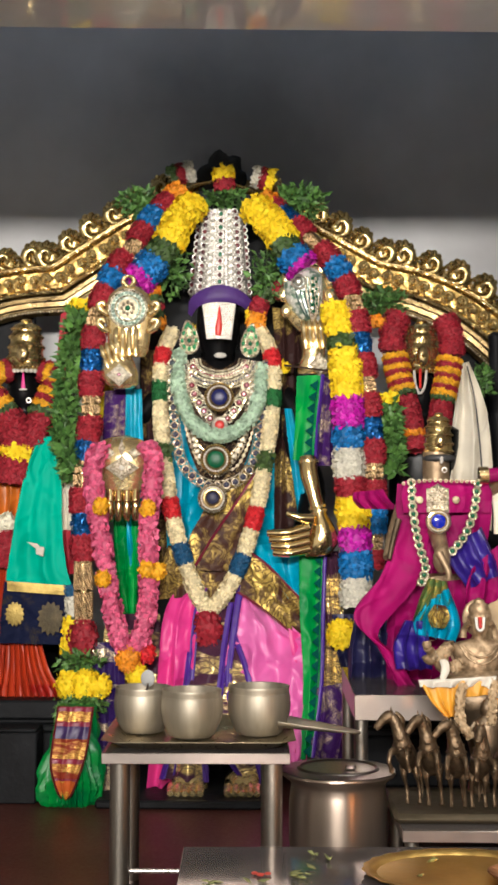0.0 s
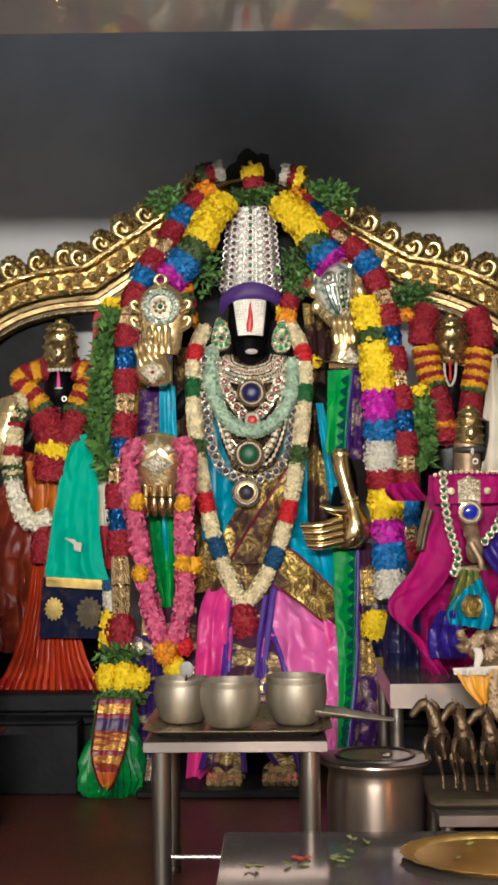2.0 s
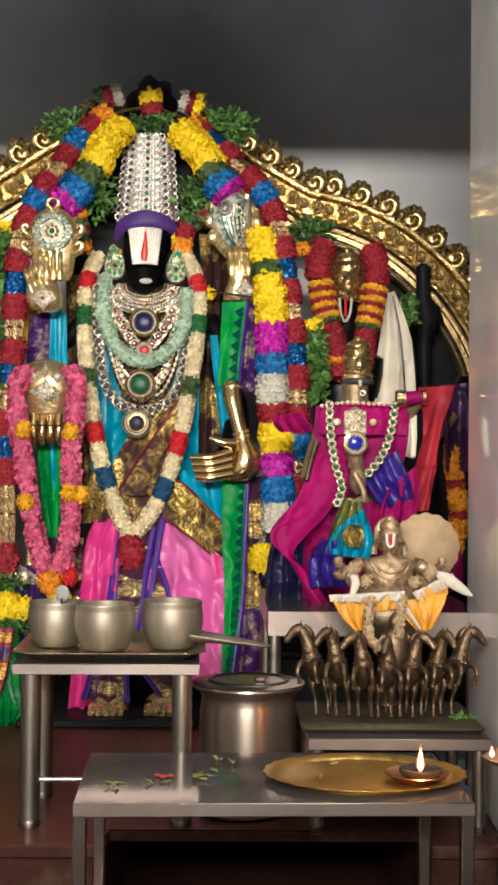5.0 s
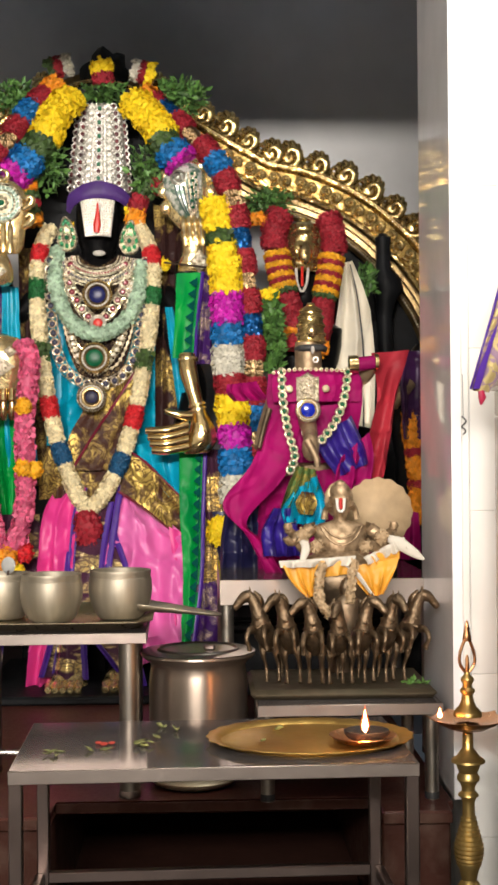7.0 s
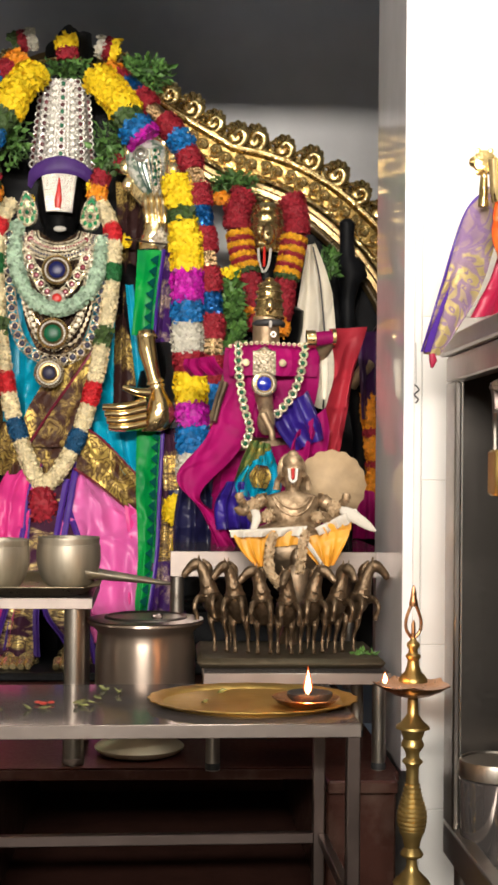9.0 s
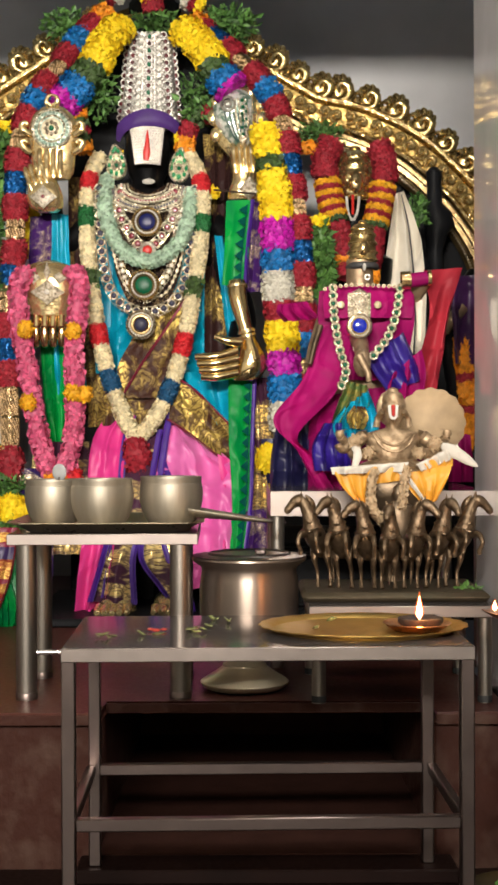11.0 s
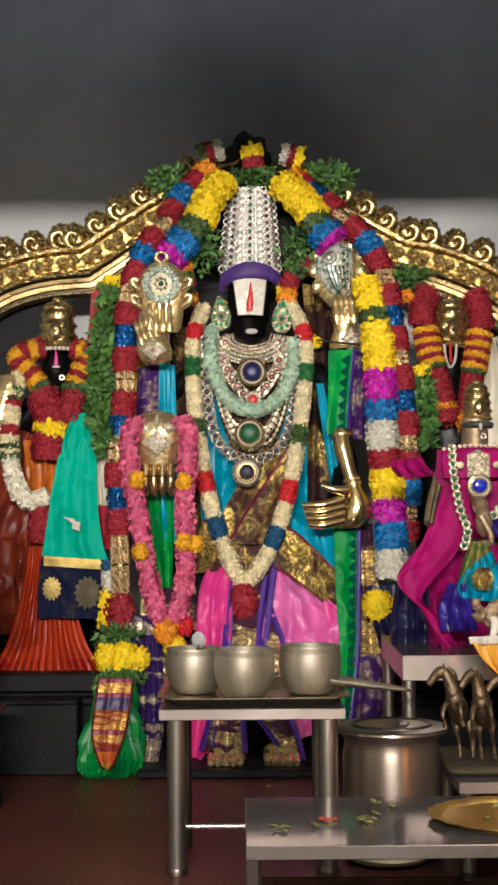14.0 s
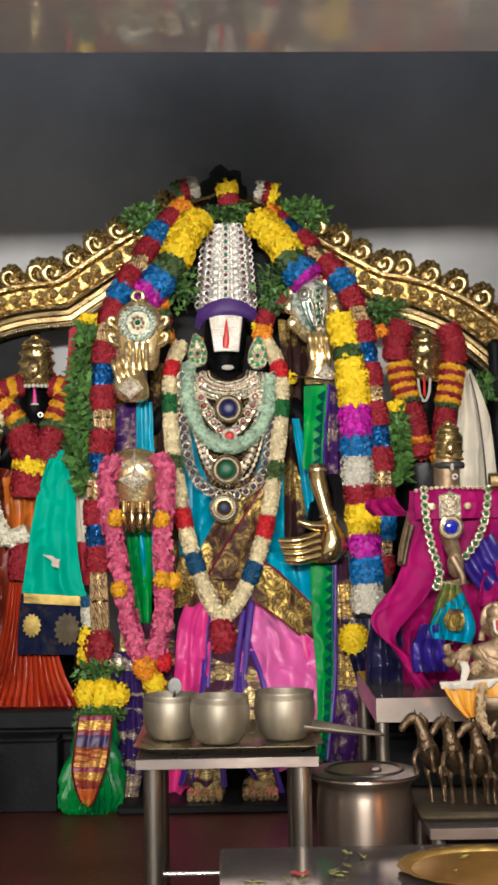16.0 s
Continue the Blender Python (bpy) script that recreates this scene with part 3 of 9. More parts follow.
# ---------------------------------------------------------------- tray, cups, pot
tray = thing("tray", "flat tarnished brass tray with a raised rim under the cups", "tray", (-0.15, 2.66, 0.600))
vs, fs = [], []
for x0, x1, y0, y1, z in ((-0.30, 0.010, 2.525, 2.815, 0.6010), (-0.322, 0.032, 2.503, 2.835, 0.6150), (-0.338, 0.046, 2.490, 2.848, 0.6195), (-0.338, 0.046, 2.490, 2.848, 0.6210), (-0.321, 0.031, 2.505, 2.833, 0.6165), (-0.30, 0.010, 2.526, 2.814, 0.6025)):
    c = 0.03
    vs += [(x0 + c, y0, z), (x1 - c, y0, z), (x1, y0 + c, z), (x1, y1 - c, z), (x1 - c, y1, z), (x0 + c, y1, z), (x0, y1 - c, z), (x0, y0 + c, z)]
for j in range(5):
    fs += [(j * 8 + k, j * 8 + (k + 1) % 8, j * 8 + 8 + (k + 1) % 8, j * 8 + 8 + k) for k in range(8)]
fs += [tuple(reversed(range(8))), tuple(range(40, 48))]
part("tray_base", (vs, fs), TRAY_METAL, tray)
turned(tray, 1.15, -0.333, 2.49)


CUP = [(0.026, 0.0), (0.040, 0.001), (0.0465, 0.007), (0.0535, 0.022), (0.0590, 0.040), (0.0622, 0.058), (0.0632, 0.074), (0.0624, 0.090), (0.0612, 0.1005), (0.0602, 0.1015), (0.0604, 0.111), (0.0612, 0.1155), (0.0606, 0.1175),
       (0.0588, 0.116), (0.0586, 0.108), (0.0592, 0.096), (0.0602, 0.070), (0.050, 0.030), (0.040, 0.006), (0.02, 0.004)]



def cup(x, y, scale, label):
    c = thing("cup", label, "cup", (x, y, 0.6035), "cups on the tray")
    part("bowl", lathe([(r * scale * 1.07, z * scale * 0.88) for r, z in CUP], (x, y, 0.6035), 48), CUP_STEEL, c)
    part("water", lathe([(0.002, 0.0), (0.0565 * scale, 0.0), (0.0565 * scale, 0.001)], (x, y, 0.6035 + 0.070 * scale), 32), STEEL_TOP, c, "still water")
    return c


cup(-0.275, 2.72, 0.92, "round-bellied stainless steel cup with a spoon in it")
cup(-0.168, 2.66, 0.95, "round-bellied stainless steel cup with a rolled rim")
cup(-0.029, 2.70, 0.98, "round-bellied stainless steel cup with a rolled rim")
sp = (-0.268, 2.740, 0.701)
spoon = thing("spoon", "small grey metal spoon standing in a cup", "spoon", sp)
part("blade", disc((sp[0], sp[1], sp[2] + 0.012), 0.015, 0.002, 20, 0.001, 1.2), mat("dull_tin", (0.30, 0.30, 0.29), 0.6, 0.3), spoon)
part("shaft", tube([(sp[0], sp[1] + 0.001, sp[2] + 0.002), (sp[0] - 0.012, sp[1], sp[2] - 0.095)], 0.003, 8), STEEL_BAR, spoon)

ladle = thing("ladle", "pointed steel ladle lying across the tray rim", "ladle", (0.05, 2.6, 0.61))
vs, fs = [], []
for i in range(13):
    s = i / 12
    x, w = 0.010 + 0.172 * s, 0.046 * (1 - s) ** 0.5 + 0.006
    for k in range(9):
        u = k / 8 * 2 - 1
        vs.append((x, 2.68 + w * u, 0.6235 - 0.013 * s + (0.015 * (1 - s) + 0.003) * u * u))
for i in range(12):
    for k in range(8):
        q = i * 9 + k
        fs.append((q, q + 9, q + 10, q + 1))
lob = part("trough", (vs, fs), mat("pale_ladle_steel", (0.50, 0.44, 0.34), 0.42, 0.75, 0.2, 14, 0.05, 70), ladle)
mod = lob.modifiers.new("thick", "SOLIDIFY")
mod.thickness = 0.003

POT_STEEL = mat("worn_pot_steel", (0.37, 0.305, 0.25), 0.33, 0.9, 0.15, 8, 0.03, 60, second=(0.25, 0.20, 0.165), stretch=(1, 1, 0.12), aniso=0.75, rough_vary=0.04)
POT = [(0.085, 0.0), (0.090, 0.003), (0.089, 0.010), (0.070, 0.018), (0.045, 0.028), (0.036, 0.033), (0.040, 0.038), (0.036, 0.043), (0.026, 0.050), (0.022, 0.066), (0.024, 0.080), (0.050, 0.088),
       (0.088, 0.096), (0.098, 0.108), (0.1000, 0.130), (0.1000, 0.205), (0.0975, 0.226), (0.0955, 0.240), (0.099, 0.249), (0.113, 0.258), (0.1165, 0.263), (0.1155, 0.267), (0.09, 0.266)]
px, py = 0.133, 2.618
pot = thing("pot", "wide steel pot with a brimmed lid on a flared pedestal foot", "pot", (px, py, 0.2785))
part("pot_body", lathe(POT[10:], (px, py, 0.2785), 56), POT_STEEL, pot)
part("foot", lathe([(0.068, 0.0), (0.080, 0.004), (0.0885, 0.011), (0.0895, 0.015), (0.086, 0.018), (0.076, 0.024), (0.062, 0.033), (0.048, 0.043), (0.044, 0.046), (0.044, 0.050), (0.036, 0.055), (0.032, 0.060), (0.025, 0.066), (0.022, 0.072), (0.024, 0.084)], (px - 0.010, py, 0.2785), 48), mat("pale_foot_steel", (0.74, 0.64, 0.45), 0.33, 0.62, 0.1, 10, 0.02, 100), pot, "pale tiered pedestal foot")
part("knob", box((px + 0.012, py - 0.03, 0.2785 + 0.272), (px + 0.034, py - 0.012, 0.2785 + 0.282), 0.003), STEEL_BAR, pot)
part("lid", lathe([(0.114, 0.0), (0.116, 0.003), (0.098, 0.005), (0.084, 0.0055), (0.081, 0.009), (0.078, 0.0095), (0.074, 0.006), (0.04, 0.006), (0.01, 0.006)], (px, py, 0.2785 + 0.266), 56), DARK_STEEL, pot, "flat ringed steel lid")

# ---------------------------------------------------------------- plate with oil lamp, on the low table
cx, cy, R = 0.320, 2.142, 0.171
plate = thing("plate", "large round brass plate with a scalloped rim", "plate", (cx, cy, FZ))
part("plate_base", lathe([(0.002, 0.001), (R * 0.84, 0.001), (R * 0.86, 0.0005), (R * 0.87, 0.004), (R * 0.84, 0.005), (0.002, 0.005)], (cx, cy, FZ), 64, 1.0, 0.79), PLATE_BRASS, plate)
vs, fs, N = [], [], 120
for j, (r, z) in enumerate(((0.86, 0.002), (0.90, 0.010), (0.97, 0.015), (1.0, 0.016), (1.0, 0.0185), (0.965, 0.0175), (0.895, 0.0125), (0.855, 0.005))):
    for k in range(N):
        a = 2 * math.pi * k / N
        w = 1 + (0.012 * math.cos(24 * a) if 2 <= j <= 5 else 0)
        vs.append((cx + R * r * w * math.cos(a), cy + 0.79 * R * r * w * math.sin(a), FZ + 0.62 * z + (0.0012 * math.cos(24 * a) if j in (1, 6) else 0)))
for j in range(7):
    for k in range(N):
        fs.append((j * N + k, j * N + (k + 1) % N, (j + 1) * N + (k + 1) % N, (j + 1) * N + k))
part("rim", (vs, fs), PLATE_BRASS, plate, "scalloped brass rim")

dx, dy, dz = 0.409, 2.10, FZ + 0.0055
saucer = thing("saucer", "shallow copper saucer on the brass plate", "saucer", (dx - 0.006, dy, dz))
part("saucer_bowl", lathe([(0.028, 0.0), (0.036, 0.001), (0.048, 0.008), (0.054, 0.013), (0.0555, 0.0135), (0.054, 0.0145), (0.046, 0.010), (0.03, 0.004), (0.002, 0.004)], (dx - 0.006, dy, dz), 40), COPPER, saucer)
diya = thing("oil_lamp", "small sooty clay oil lamp with a burning wick", "oil lamp", (dx, dy, dz + 0.004))
part("bowl", lathe([(0.022, 0.0), (0.031, 0.004), (0.0365, 0.011), (0.0370, 0.0165), (0.0345, 0.0175), (0.031, 0.014), (0.02, 0.011), (0.002, 0.011)], (dx, dy, dz + 0.0045), 32, 1.0, 0.9), CLAY, diya)
part("wick", tube([(dx - 0.004, dy - 0.020, dz + 0.018), (dx - 0.006, dy - 0.029, dz + 0.026)], 0.0025, 8), WHITE_CLOTH, diya)


def flame(x, y, z, h, r, parent):
    prof = [(0.001, 0.0), (0.75 * r, 0.10 * h), (r, 0.24 * h), (0.86 * r, 0.42 * h), (0.52 * r, 0.62 * h), (0.24 * r, 0.80 * h), (0.02 * r, h)]
    part("flame", lathe(prof, (x, y, z), 16), FLAME, parent, "bright yellow-white flame")
    part("flame_edge", lathe([(1.55 * a, 1.22 * b - 0.02 * h) for a, b in prof], (x, y, z), 16), FLAME_EDGE, parent, "orange edge of the flame")


flame(dx - 0.006, dy - 0.030, dz + 0.024, 0.037, 0.0050, diya)

DRY_LEAF = mat("yellow_green_leaf", (0.25, 0.27, 0.09), 0.6, 0.0, 0.2, 30, 0.1, per_object=0.35, second=(0.13, 0.13, 0.04))
rnd = random.Random(4)
HEAPS = [(0.050, 2.150, 0.026, 7), (0.085, 2.245, 0.018, 4), (-0.105, 2.085, 0.016, 5), (-0.035, 2.095, 0.012, 3)]
spots = [(x + r * (rnd.random() - 0.5) * 2, y + r * (rnd.random() - 0.5) * 2.2, k) for x, y, r, n in HEAPS for k in range(n)]
for x, y, k in spots + [(0.235, 2.115, 0), (0.262, 2.20, 0)]:
    a, l = rnd.random() * 6.28, 0.014 + 0.013 * rnd.random()
    z = FZ + 0.0012 + 0.0008 * k if x < 0.15 else FZ + 0.008
    d, w = Vector((math.cos(a), math.sin(a), 0)), Vector((-math.sin(a), math.cos(a), 0))
    c = Vector((x, y, z))
    up = [Vector((0, 0, 0.008 * rnd.random())) for _ in range(3)]
    geo = ([c, c + d * l * 0.5 + w * l * 0.24 + up[0], c + d * l + up[1], c + d * l * 0.5 - w * l * 0.24 + up[2], c + d * l * 0.5 + Vector((0, 0, 0.0008))], [(0, 4, 1), (1, 4, 2), (2, 4, 3), (3, 4, 0)])
    ob = part("leaf", geo, DRY_LEAF)
    ob.modifiers.new("thick", "SOLIDIFY").thickness = 0.001
    tagged(ob, "small loose yellow-green leaf fallen on the steel table", "leaf", "fallen leaves")
for x, y, r in ((-0.02, 2.13, 0.007), (-0.008, 2.138, 0.006), (-0.03, 2.14, 0.006)):
    tagged(part("petal", ball((x, y, FZ + 0.0035), r, 10, 1, 1, 0.4), mat("red_petal", (0.40, 0.04, 0.025), 0.6)), "loose red petal lying on the steel table", "petal", "fallen petals")

# ---------------------------------------------------------------- tall brass lamp
lx, ly = 0.596, 2.20
K = 0.000605


def lamp_prof(rows):
    """Turned outline from rows of (drop below the tip line, half width), in steps of K."""
    return [(1.18 * hw * K, 0.6775 - h * K) for h, hw in rows]


LAMP_BRASS = mat("tarnished_lamp_brass", (0.60, 0.43, 0.155), 0.34, 0.9, 0.2, 16, 0.15, 70, second=(0.36, 0.235, 0.075))
lamp = thing("standing_lamp", "tall turned brass oil lamp with a wide dish and one flame", "lamp", (lx, ly, 0.0))
part("base", lathe(lamp_prof([(1119, 84), (1112, 84), (1106, 70), (1098, 58), (1085, 56), (1080, 53), (1072, 53), (1067, 49), (1058, 48), (1053, 44), (1042, 42), (1036, 37), (1026, 35), (1020, 30), (1008, 29), (1002, 24), (994, 22)]), (lx, ly, 0), 40), BRASS, lamp, "bright stepped bell-shaped brass base")
stem = [(994, 22), (985, 26), (978, 25), (962, 18), (948, 20), (938, 28), (920, 30), (896, 31), (888, 27), (881, 40), (868, 45), (862, 42), (848, 30), (832, 17), (818, 13), (800, 13), (792, 26), (786, 28), (778, 24), (768, 18), (752, 21), (738, 24)]
for i in range(11):
    h, r = 722 - 12.4 * i, (31, 34, 36, 36.5, 35.5, 33, 30, 27, 24, 21.5, 19.5)[i]
    stem += [(h, r), (h - 6, r - 0.5), (h - 8, r - 4), (h - 11, r - 4)]
stem += [(584, 15.5), (552, 14.5), (540, 17), (530, 25), (526, 24), (518, 16), (506, 16), (494, 21), (486, 27), (478, 27), (466, 22), (452, 27), (440, 30), (436, 41), (430, 40), (420, 28), (404, 18), (396, 13), (352, 12.5), (346, 30)]
part("stem", lathe(lamp_prof(stem), (lx, ly, 0), 40), LAMP_BRASS, lamp)
vs, fs, N = [], [], 60
for j, (r, z) in enumerate(((0.010, 0.467), (0.030, 0.468), (0.048, 0.476), (0.060, 0.484), (0.062, 0.4865), (0.058, 0.4865), (0.046, 0.480), (0.02, 0.476))):
    for k in range(N):
        a = 2 * math.pi * k / N
        lip = max(0, math.cos(5 * (a - math.pi))) ** 6
        g = 1 + (0.14 * lip if j in (3, 4, 5) else 0)
        vs.append((lx + r * g * math.cos(a), ly + r * g * math.sin(a), z + 0.002 + (0.004 * lip if j in (3, 4, 5) else 0)))
for j in range(7):
    for k in range(N):
        fs.append((j * N + k, j * N + (k + 1) % N, (j + 1) * N + (k + 1) % N, (j + 1) * N + k))
part("dish", (vs, fs), COPPER, lamp, "five-lipped brass oil dish")
part("top", lathe(lamp_prof([(306, 34), (298, 34), (290, 30), (278, 20), (262, 15), (246, 13), (238, 18), (232, 18), (226, 12), (216, 11), (206, 16), (198, 15), (190, 8), (182, 6)]), (lx, ly, 0), 32), LAMP_BRASS, lamp)
z = lambda h: 0.6775 - (182 - (1016 - h) * 1.5) * K
fin = [tube(spline([(lx + s * 0.004, ly, z(1016)), (lx + s * 0.0125, ly, z(1000)), (lx + s * 0.012, ly, z(980)), (lx + s * 0.004, ly, z(955)), (lx, ly, z(940))], 18), 0.0028, 8) for s in (-1, 1)]
fin.append(tube([(lx, ly, z(1016)), (lx, ly, z(990)), (lx, ly, z(984))], [0.004, 0.0035, 0.001], 8))
fin.append(tube(spline([(lx, ly, z(958)), (lx, ly, z(945)), (lx, ly, z(918))], 8), [0.0075, 0.008, 0.0068, 0.0055, 0.005, 0.0042, 0.0032, 0.0005], 10, 0.6))
part("finial", join(*fin), COPPER, lamp, "openwork leaf-shaped copper finial")
flame(lx - 0.050, ly - 0.012, 0.492, 0.017, 0.0040, lamp)
saucer_low = thing("tray", "shallow dark brass tray under the standing lamp", "tray", (lx, ly, 0.0))
part("tray_base", lathe([(0.080, 0.0), (0.098, 0.010), (0.101, 0.016), (0.098, 0.017), (0.080, 0.004), (0.055, 0.0035)], (lx, ly, 0.0), 48), mat("dark_tray_brass", (0.10, 0.07, 0.03), 0.4, 0.8, 0.2, 14, 0.2, 60), saucer_low)


# ---------------------------------------------------------------- bronze chariot with seven horses
def horse_mesh(turn):
    """A small rearing horse, facing the viewer, its head turned by so many degrees; 0.17 m high."""
    c, w = math.cos(math.radians(turn)), math.sin(math.radians(turn))

    def h(x, y, z, f=1.0):
        """A place of neck or head, turned about the withers."""
        return (x + w * -y * f, y * (c * f + 1 - f), z)

    bits = [tube(spline([(0, 0.052, 0.066), (0, 0.036, 0.082), (0, 0.018, 0.098), (0, 0.004, 0.112), (0, -0.004, 0.124)], 14), [0.013, 0.018, 0.0205, 0.021, 0.0205, 0.021, 0.022, 0.0225, 0.023, 0.0225, 0.021, 0.019, 0.016, 0.012], 14)]
    bits.append(tube(spline([(0, 0.002, 0.116), h(0, -0.003, 0.134, 0.5), h(0, -0.006, 0.152), h(0, -0.012, 0.168), h(0, -0.020, 0.175)], 12), [0.0205, 0.0195, 0.018, 0.0165, 0.0152, 0.014, 0.0132, 0.0126, 0.012, 0.0115, 0.0105, 0.008], 12))
    bits.append(tube(spline([h(0, -0.010, 0.174), h(0, -0.028, 0.172), h(0, -0.042, 0.162), h(0, -0.052, 0.152)], 10), [0.008, 0.0115, 0.0122, 0.0116, 0.0104, 0.0092, 0.0084, 0.0082, 0.0078, 0.005], 10))
    for s in (-1, 1):
        ex, ey, ez = h(0, -0.014, 0.180)
        bits.append(tube([(ex + s * 0.006 * c, ey + s * 0.006 * w, ez), (ex + s * 0.008 * c, ey + s * 0.008 * w, ez + 0.011)], [0.0032, 0.0006], 6))
        bits.append(tube(spline([(s * 0.013, -0.002, 0.108), (s * 0.017, -0.030, 0.108), (s * 0.020, -0.044, 0.094), (s * 0.019, -0.036, 0.078), (s * 0.020, -0.036, 0.070)], 12), [0.0095, 0.0092, 0.0084, 0.0076, 0.0066, 0.0056, 0.0052, 0.0048, 0.0046, 0.0046, 0.0054, 0.0050], 8))
        bits.append(tube(spline([(s * 0.012, 0.044, 0.076), (s * 0.014, 0.032, 0.056), (s * 0.014, 0.042, 0.030), (s * 0.014, 0.036, 0.006), (s * 0.014, 0.032, 0.0)], 12), [0.0125, 0.012, 0.0095, 0.0068, 0.0050, 0.0042, 0.0038, 0.0036, 0.0035, 0.0037, 0.0046, 0.0050], 8))
    bits.append(tube(spline([(0, 0.056, 0.078), (0.006, 0.072, 0.074), (0.010, 0.078, 0.030), (0.008, 0.076, 0.004)], 8), [0.004, 0.005, 0.0055, 0.0055, 0.005, 0.0045, 0.003, 0.001], 8))
    bits.append(tube(spline([h(0, -0.006, 0.182), h(0, 0.006, 0.166), (0, 0.016, 0.142), (0, 0.020, 0.122)], 10), [0.002, 0.004, 0.005, 0.0056, 0.006, 0.006, 0.0055, 0.005, 0.004, 0.001], 8, 1.6))
    bits.append(tube(spline([(-0.021, 0.002, 0.118), (0, -0.024, 0.112), (0.021, 0.002, 0.118)], 9), 0.0026, 6))
    bits.append(tube(spline([(-0.017, 0.004, 0.132), (0, -0.020, 0.128), (0.017, 0.004, 0.132)], 9), 0.0020, 6))
    return join(*bits)


chariot = thing("chariot", "bronze chariot sculpture drawn by seven rearing horses", "sculpture", (0.43, 2.60, 0.465))
part("base", box((0.236, 2.50, 0.4655), (0.600, 2.755, 0.484), 0.008), mat("dark_green_bronze", (0.085, 0.066, 0.042), 0.6, 0.7, 0.25, 14, 0.5, 50, second=(0.06, 0.052, 0.03)), chariot, "dull greenish bronze base slab")
horse_me = {}
RIDER_BRONZE = mat("chased_pale_bronze", (0.45, 0.33, 0.205), 0.5, 0.7, 0.2, 70, 1.0, 55, second=(0.20, 0.135, 0.075))
HORSE_BRONZE = mat("dark_brown_bronze", (0.185, 0.130, 0.080), 0.42, 0.85, 0.25, 60, 0.6, 150, second=(0.10, 0.068, 0.040))
for i in range(7):
    x = 0.272 + i * 0.0462
    y = 2.532 + 0.004 * (i - 3) ** 2
    turn = (-72, -48, -60, -20, 50, 22, 70)[i]
    if turn not in horse_me:
        ob = part("horse", horse_mesh(turn), HORSE_BRONZE, chariot)
        horse_me[turn] = ob.data
    else:
        ob = new("horse", horse_me[turn])
        ob.parent, ob.matrix_parent_inverse = chariot, chariot.matrix_world.inverted()
    ob.matrix_basis = pose(x, y, 0.4845, 0, (-7, -5, -2, 0, 2, 5, 7)[i], (-22, -12, -8, 3, 6, 10, 20)[i]) @ Matrix.Diagonal((0.94, 0.9, (1.03, 1.01, 0.96, 0.92, 0.97, 0.99, 1.02)[i], 1))
fx, fy, fz = (0.434, 2.700, 0.684)
part("car", join(loft([(fx, 2.72, 0.4845, 0.026, 0.03), (fx, 2.72, 0.54, 0.012, 0.016), (fx, 2.71, 0.60, 0.028, 0.030), (fx, 2.70, 0.655, 0.085, 0.055), (fx, 2.70, 0.685, 0.098, 0.06), (fx, 2.70, 0.695, 0.09, 0.055)])), BRONZE, chariot)
part("driver", join(loft([(fx + 0.006, 2.63, 0.575, 0.020, 0.018), (fx + 0.006, 2.63, 0.60, 0.030, 0.022), (fx + 0.004, 2.63, 0.625, 0.026, 0.020), (fx + 0.004, 2.63, 0.645, 0.028, 0.019), (fx + 0.003, 2.628, 0.656, 0.012, 0.011), (fx + 0.003, 2.626, 0.668, 0.0145, 0.014), (fx + 0.003, 2.626, 0.682, 0.011, 0.011), (fx + 0.003, 2.626, 0.690, 0.004, 0.004)]), tube(spline([(fx - 0.020, 2.63, 0.642), (fx - 0.034, 2.615, 0.622), (fx - 0.022, 2.60, 0.612)], 8), 0.006, 8), tube(spline([(fx + 0.028, 2.63, 0.642), (fx + 0.040, 2.615, 0.622), (fx + 0.028, 2.60, 0.612)], 8), 0.006, 8)), BRONZE, chariot, "small bronze driver before the rider")
fig = [loft([(fx, 2.70, 0.693, 0.085, 0.05), (fx, 2.70, 0.715, 0.088, 0.052), (fx, 2.70, 0.728, 0.060, 0.042), (fx, 2.705, 0.740, 0.036, 0.030), (fx, 2.705, 0.752, 0.040, 0.031), (fx, 2.705, 0.770, 0.046, 0.030), (fx, 2.705, 0.784, 0.051, 0.027), (fx, 2.705, 0.793, 0.048, 0.022), (fx, 2.705, 0.799, 0.030, 0.018), (fx, 2.705, 0.804, 0.016, 0.015), (fx, 2.705, 0.812, 0.014, 0.015), (fx, 2.70, 0.830, 0.0205, 0.021), (fx, 2.70, 0.842, 0.0205, 0.020), (fx, 2.70, 0.847, 0.0235, 0.022), (fx, 2.70, 0.853, 0.0235, 0.022), (fx, 2.70, 0.856, 0.0205, 0.02), (fx, 2.70, 0.862, 0.0225, 0.021), (fx, 2.70, 0.870, 0.0215, 0.020), (fx, 2.70, 0.877, 0.017, 0.016), (fx, 2.70, 0.879, 0.012, 0.0115), (fx, 2.70, 0.885, 0.010, 0.010), (fx, 2.70, 0.889, 0.003, 0.003)])]
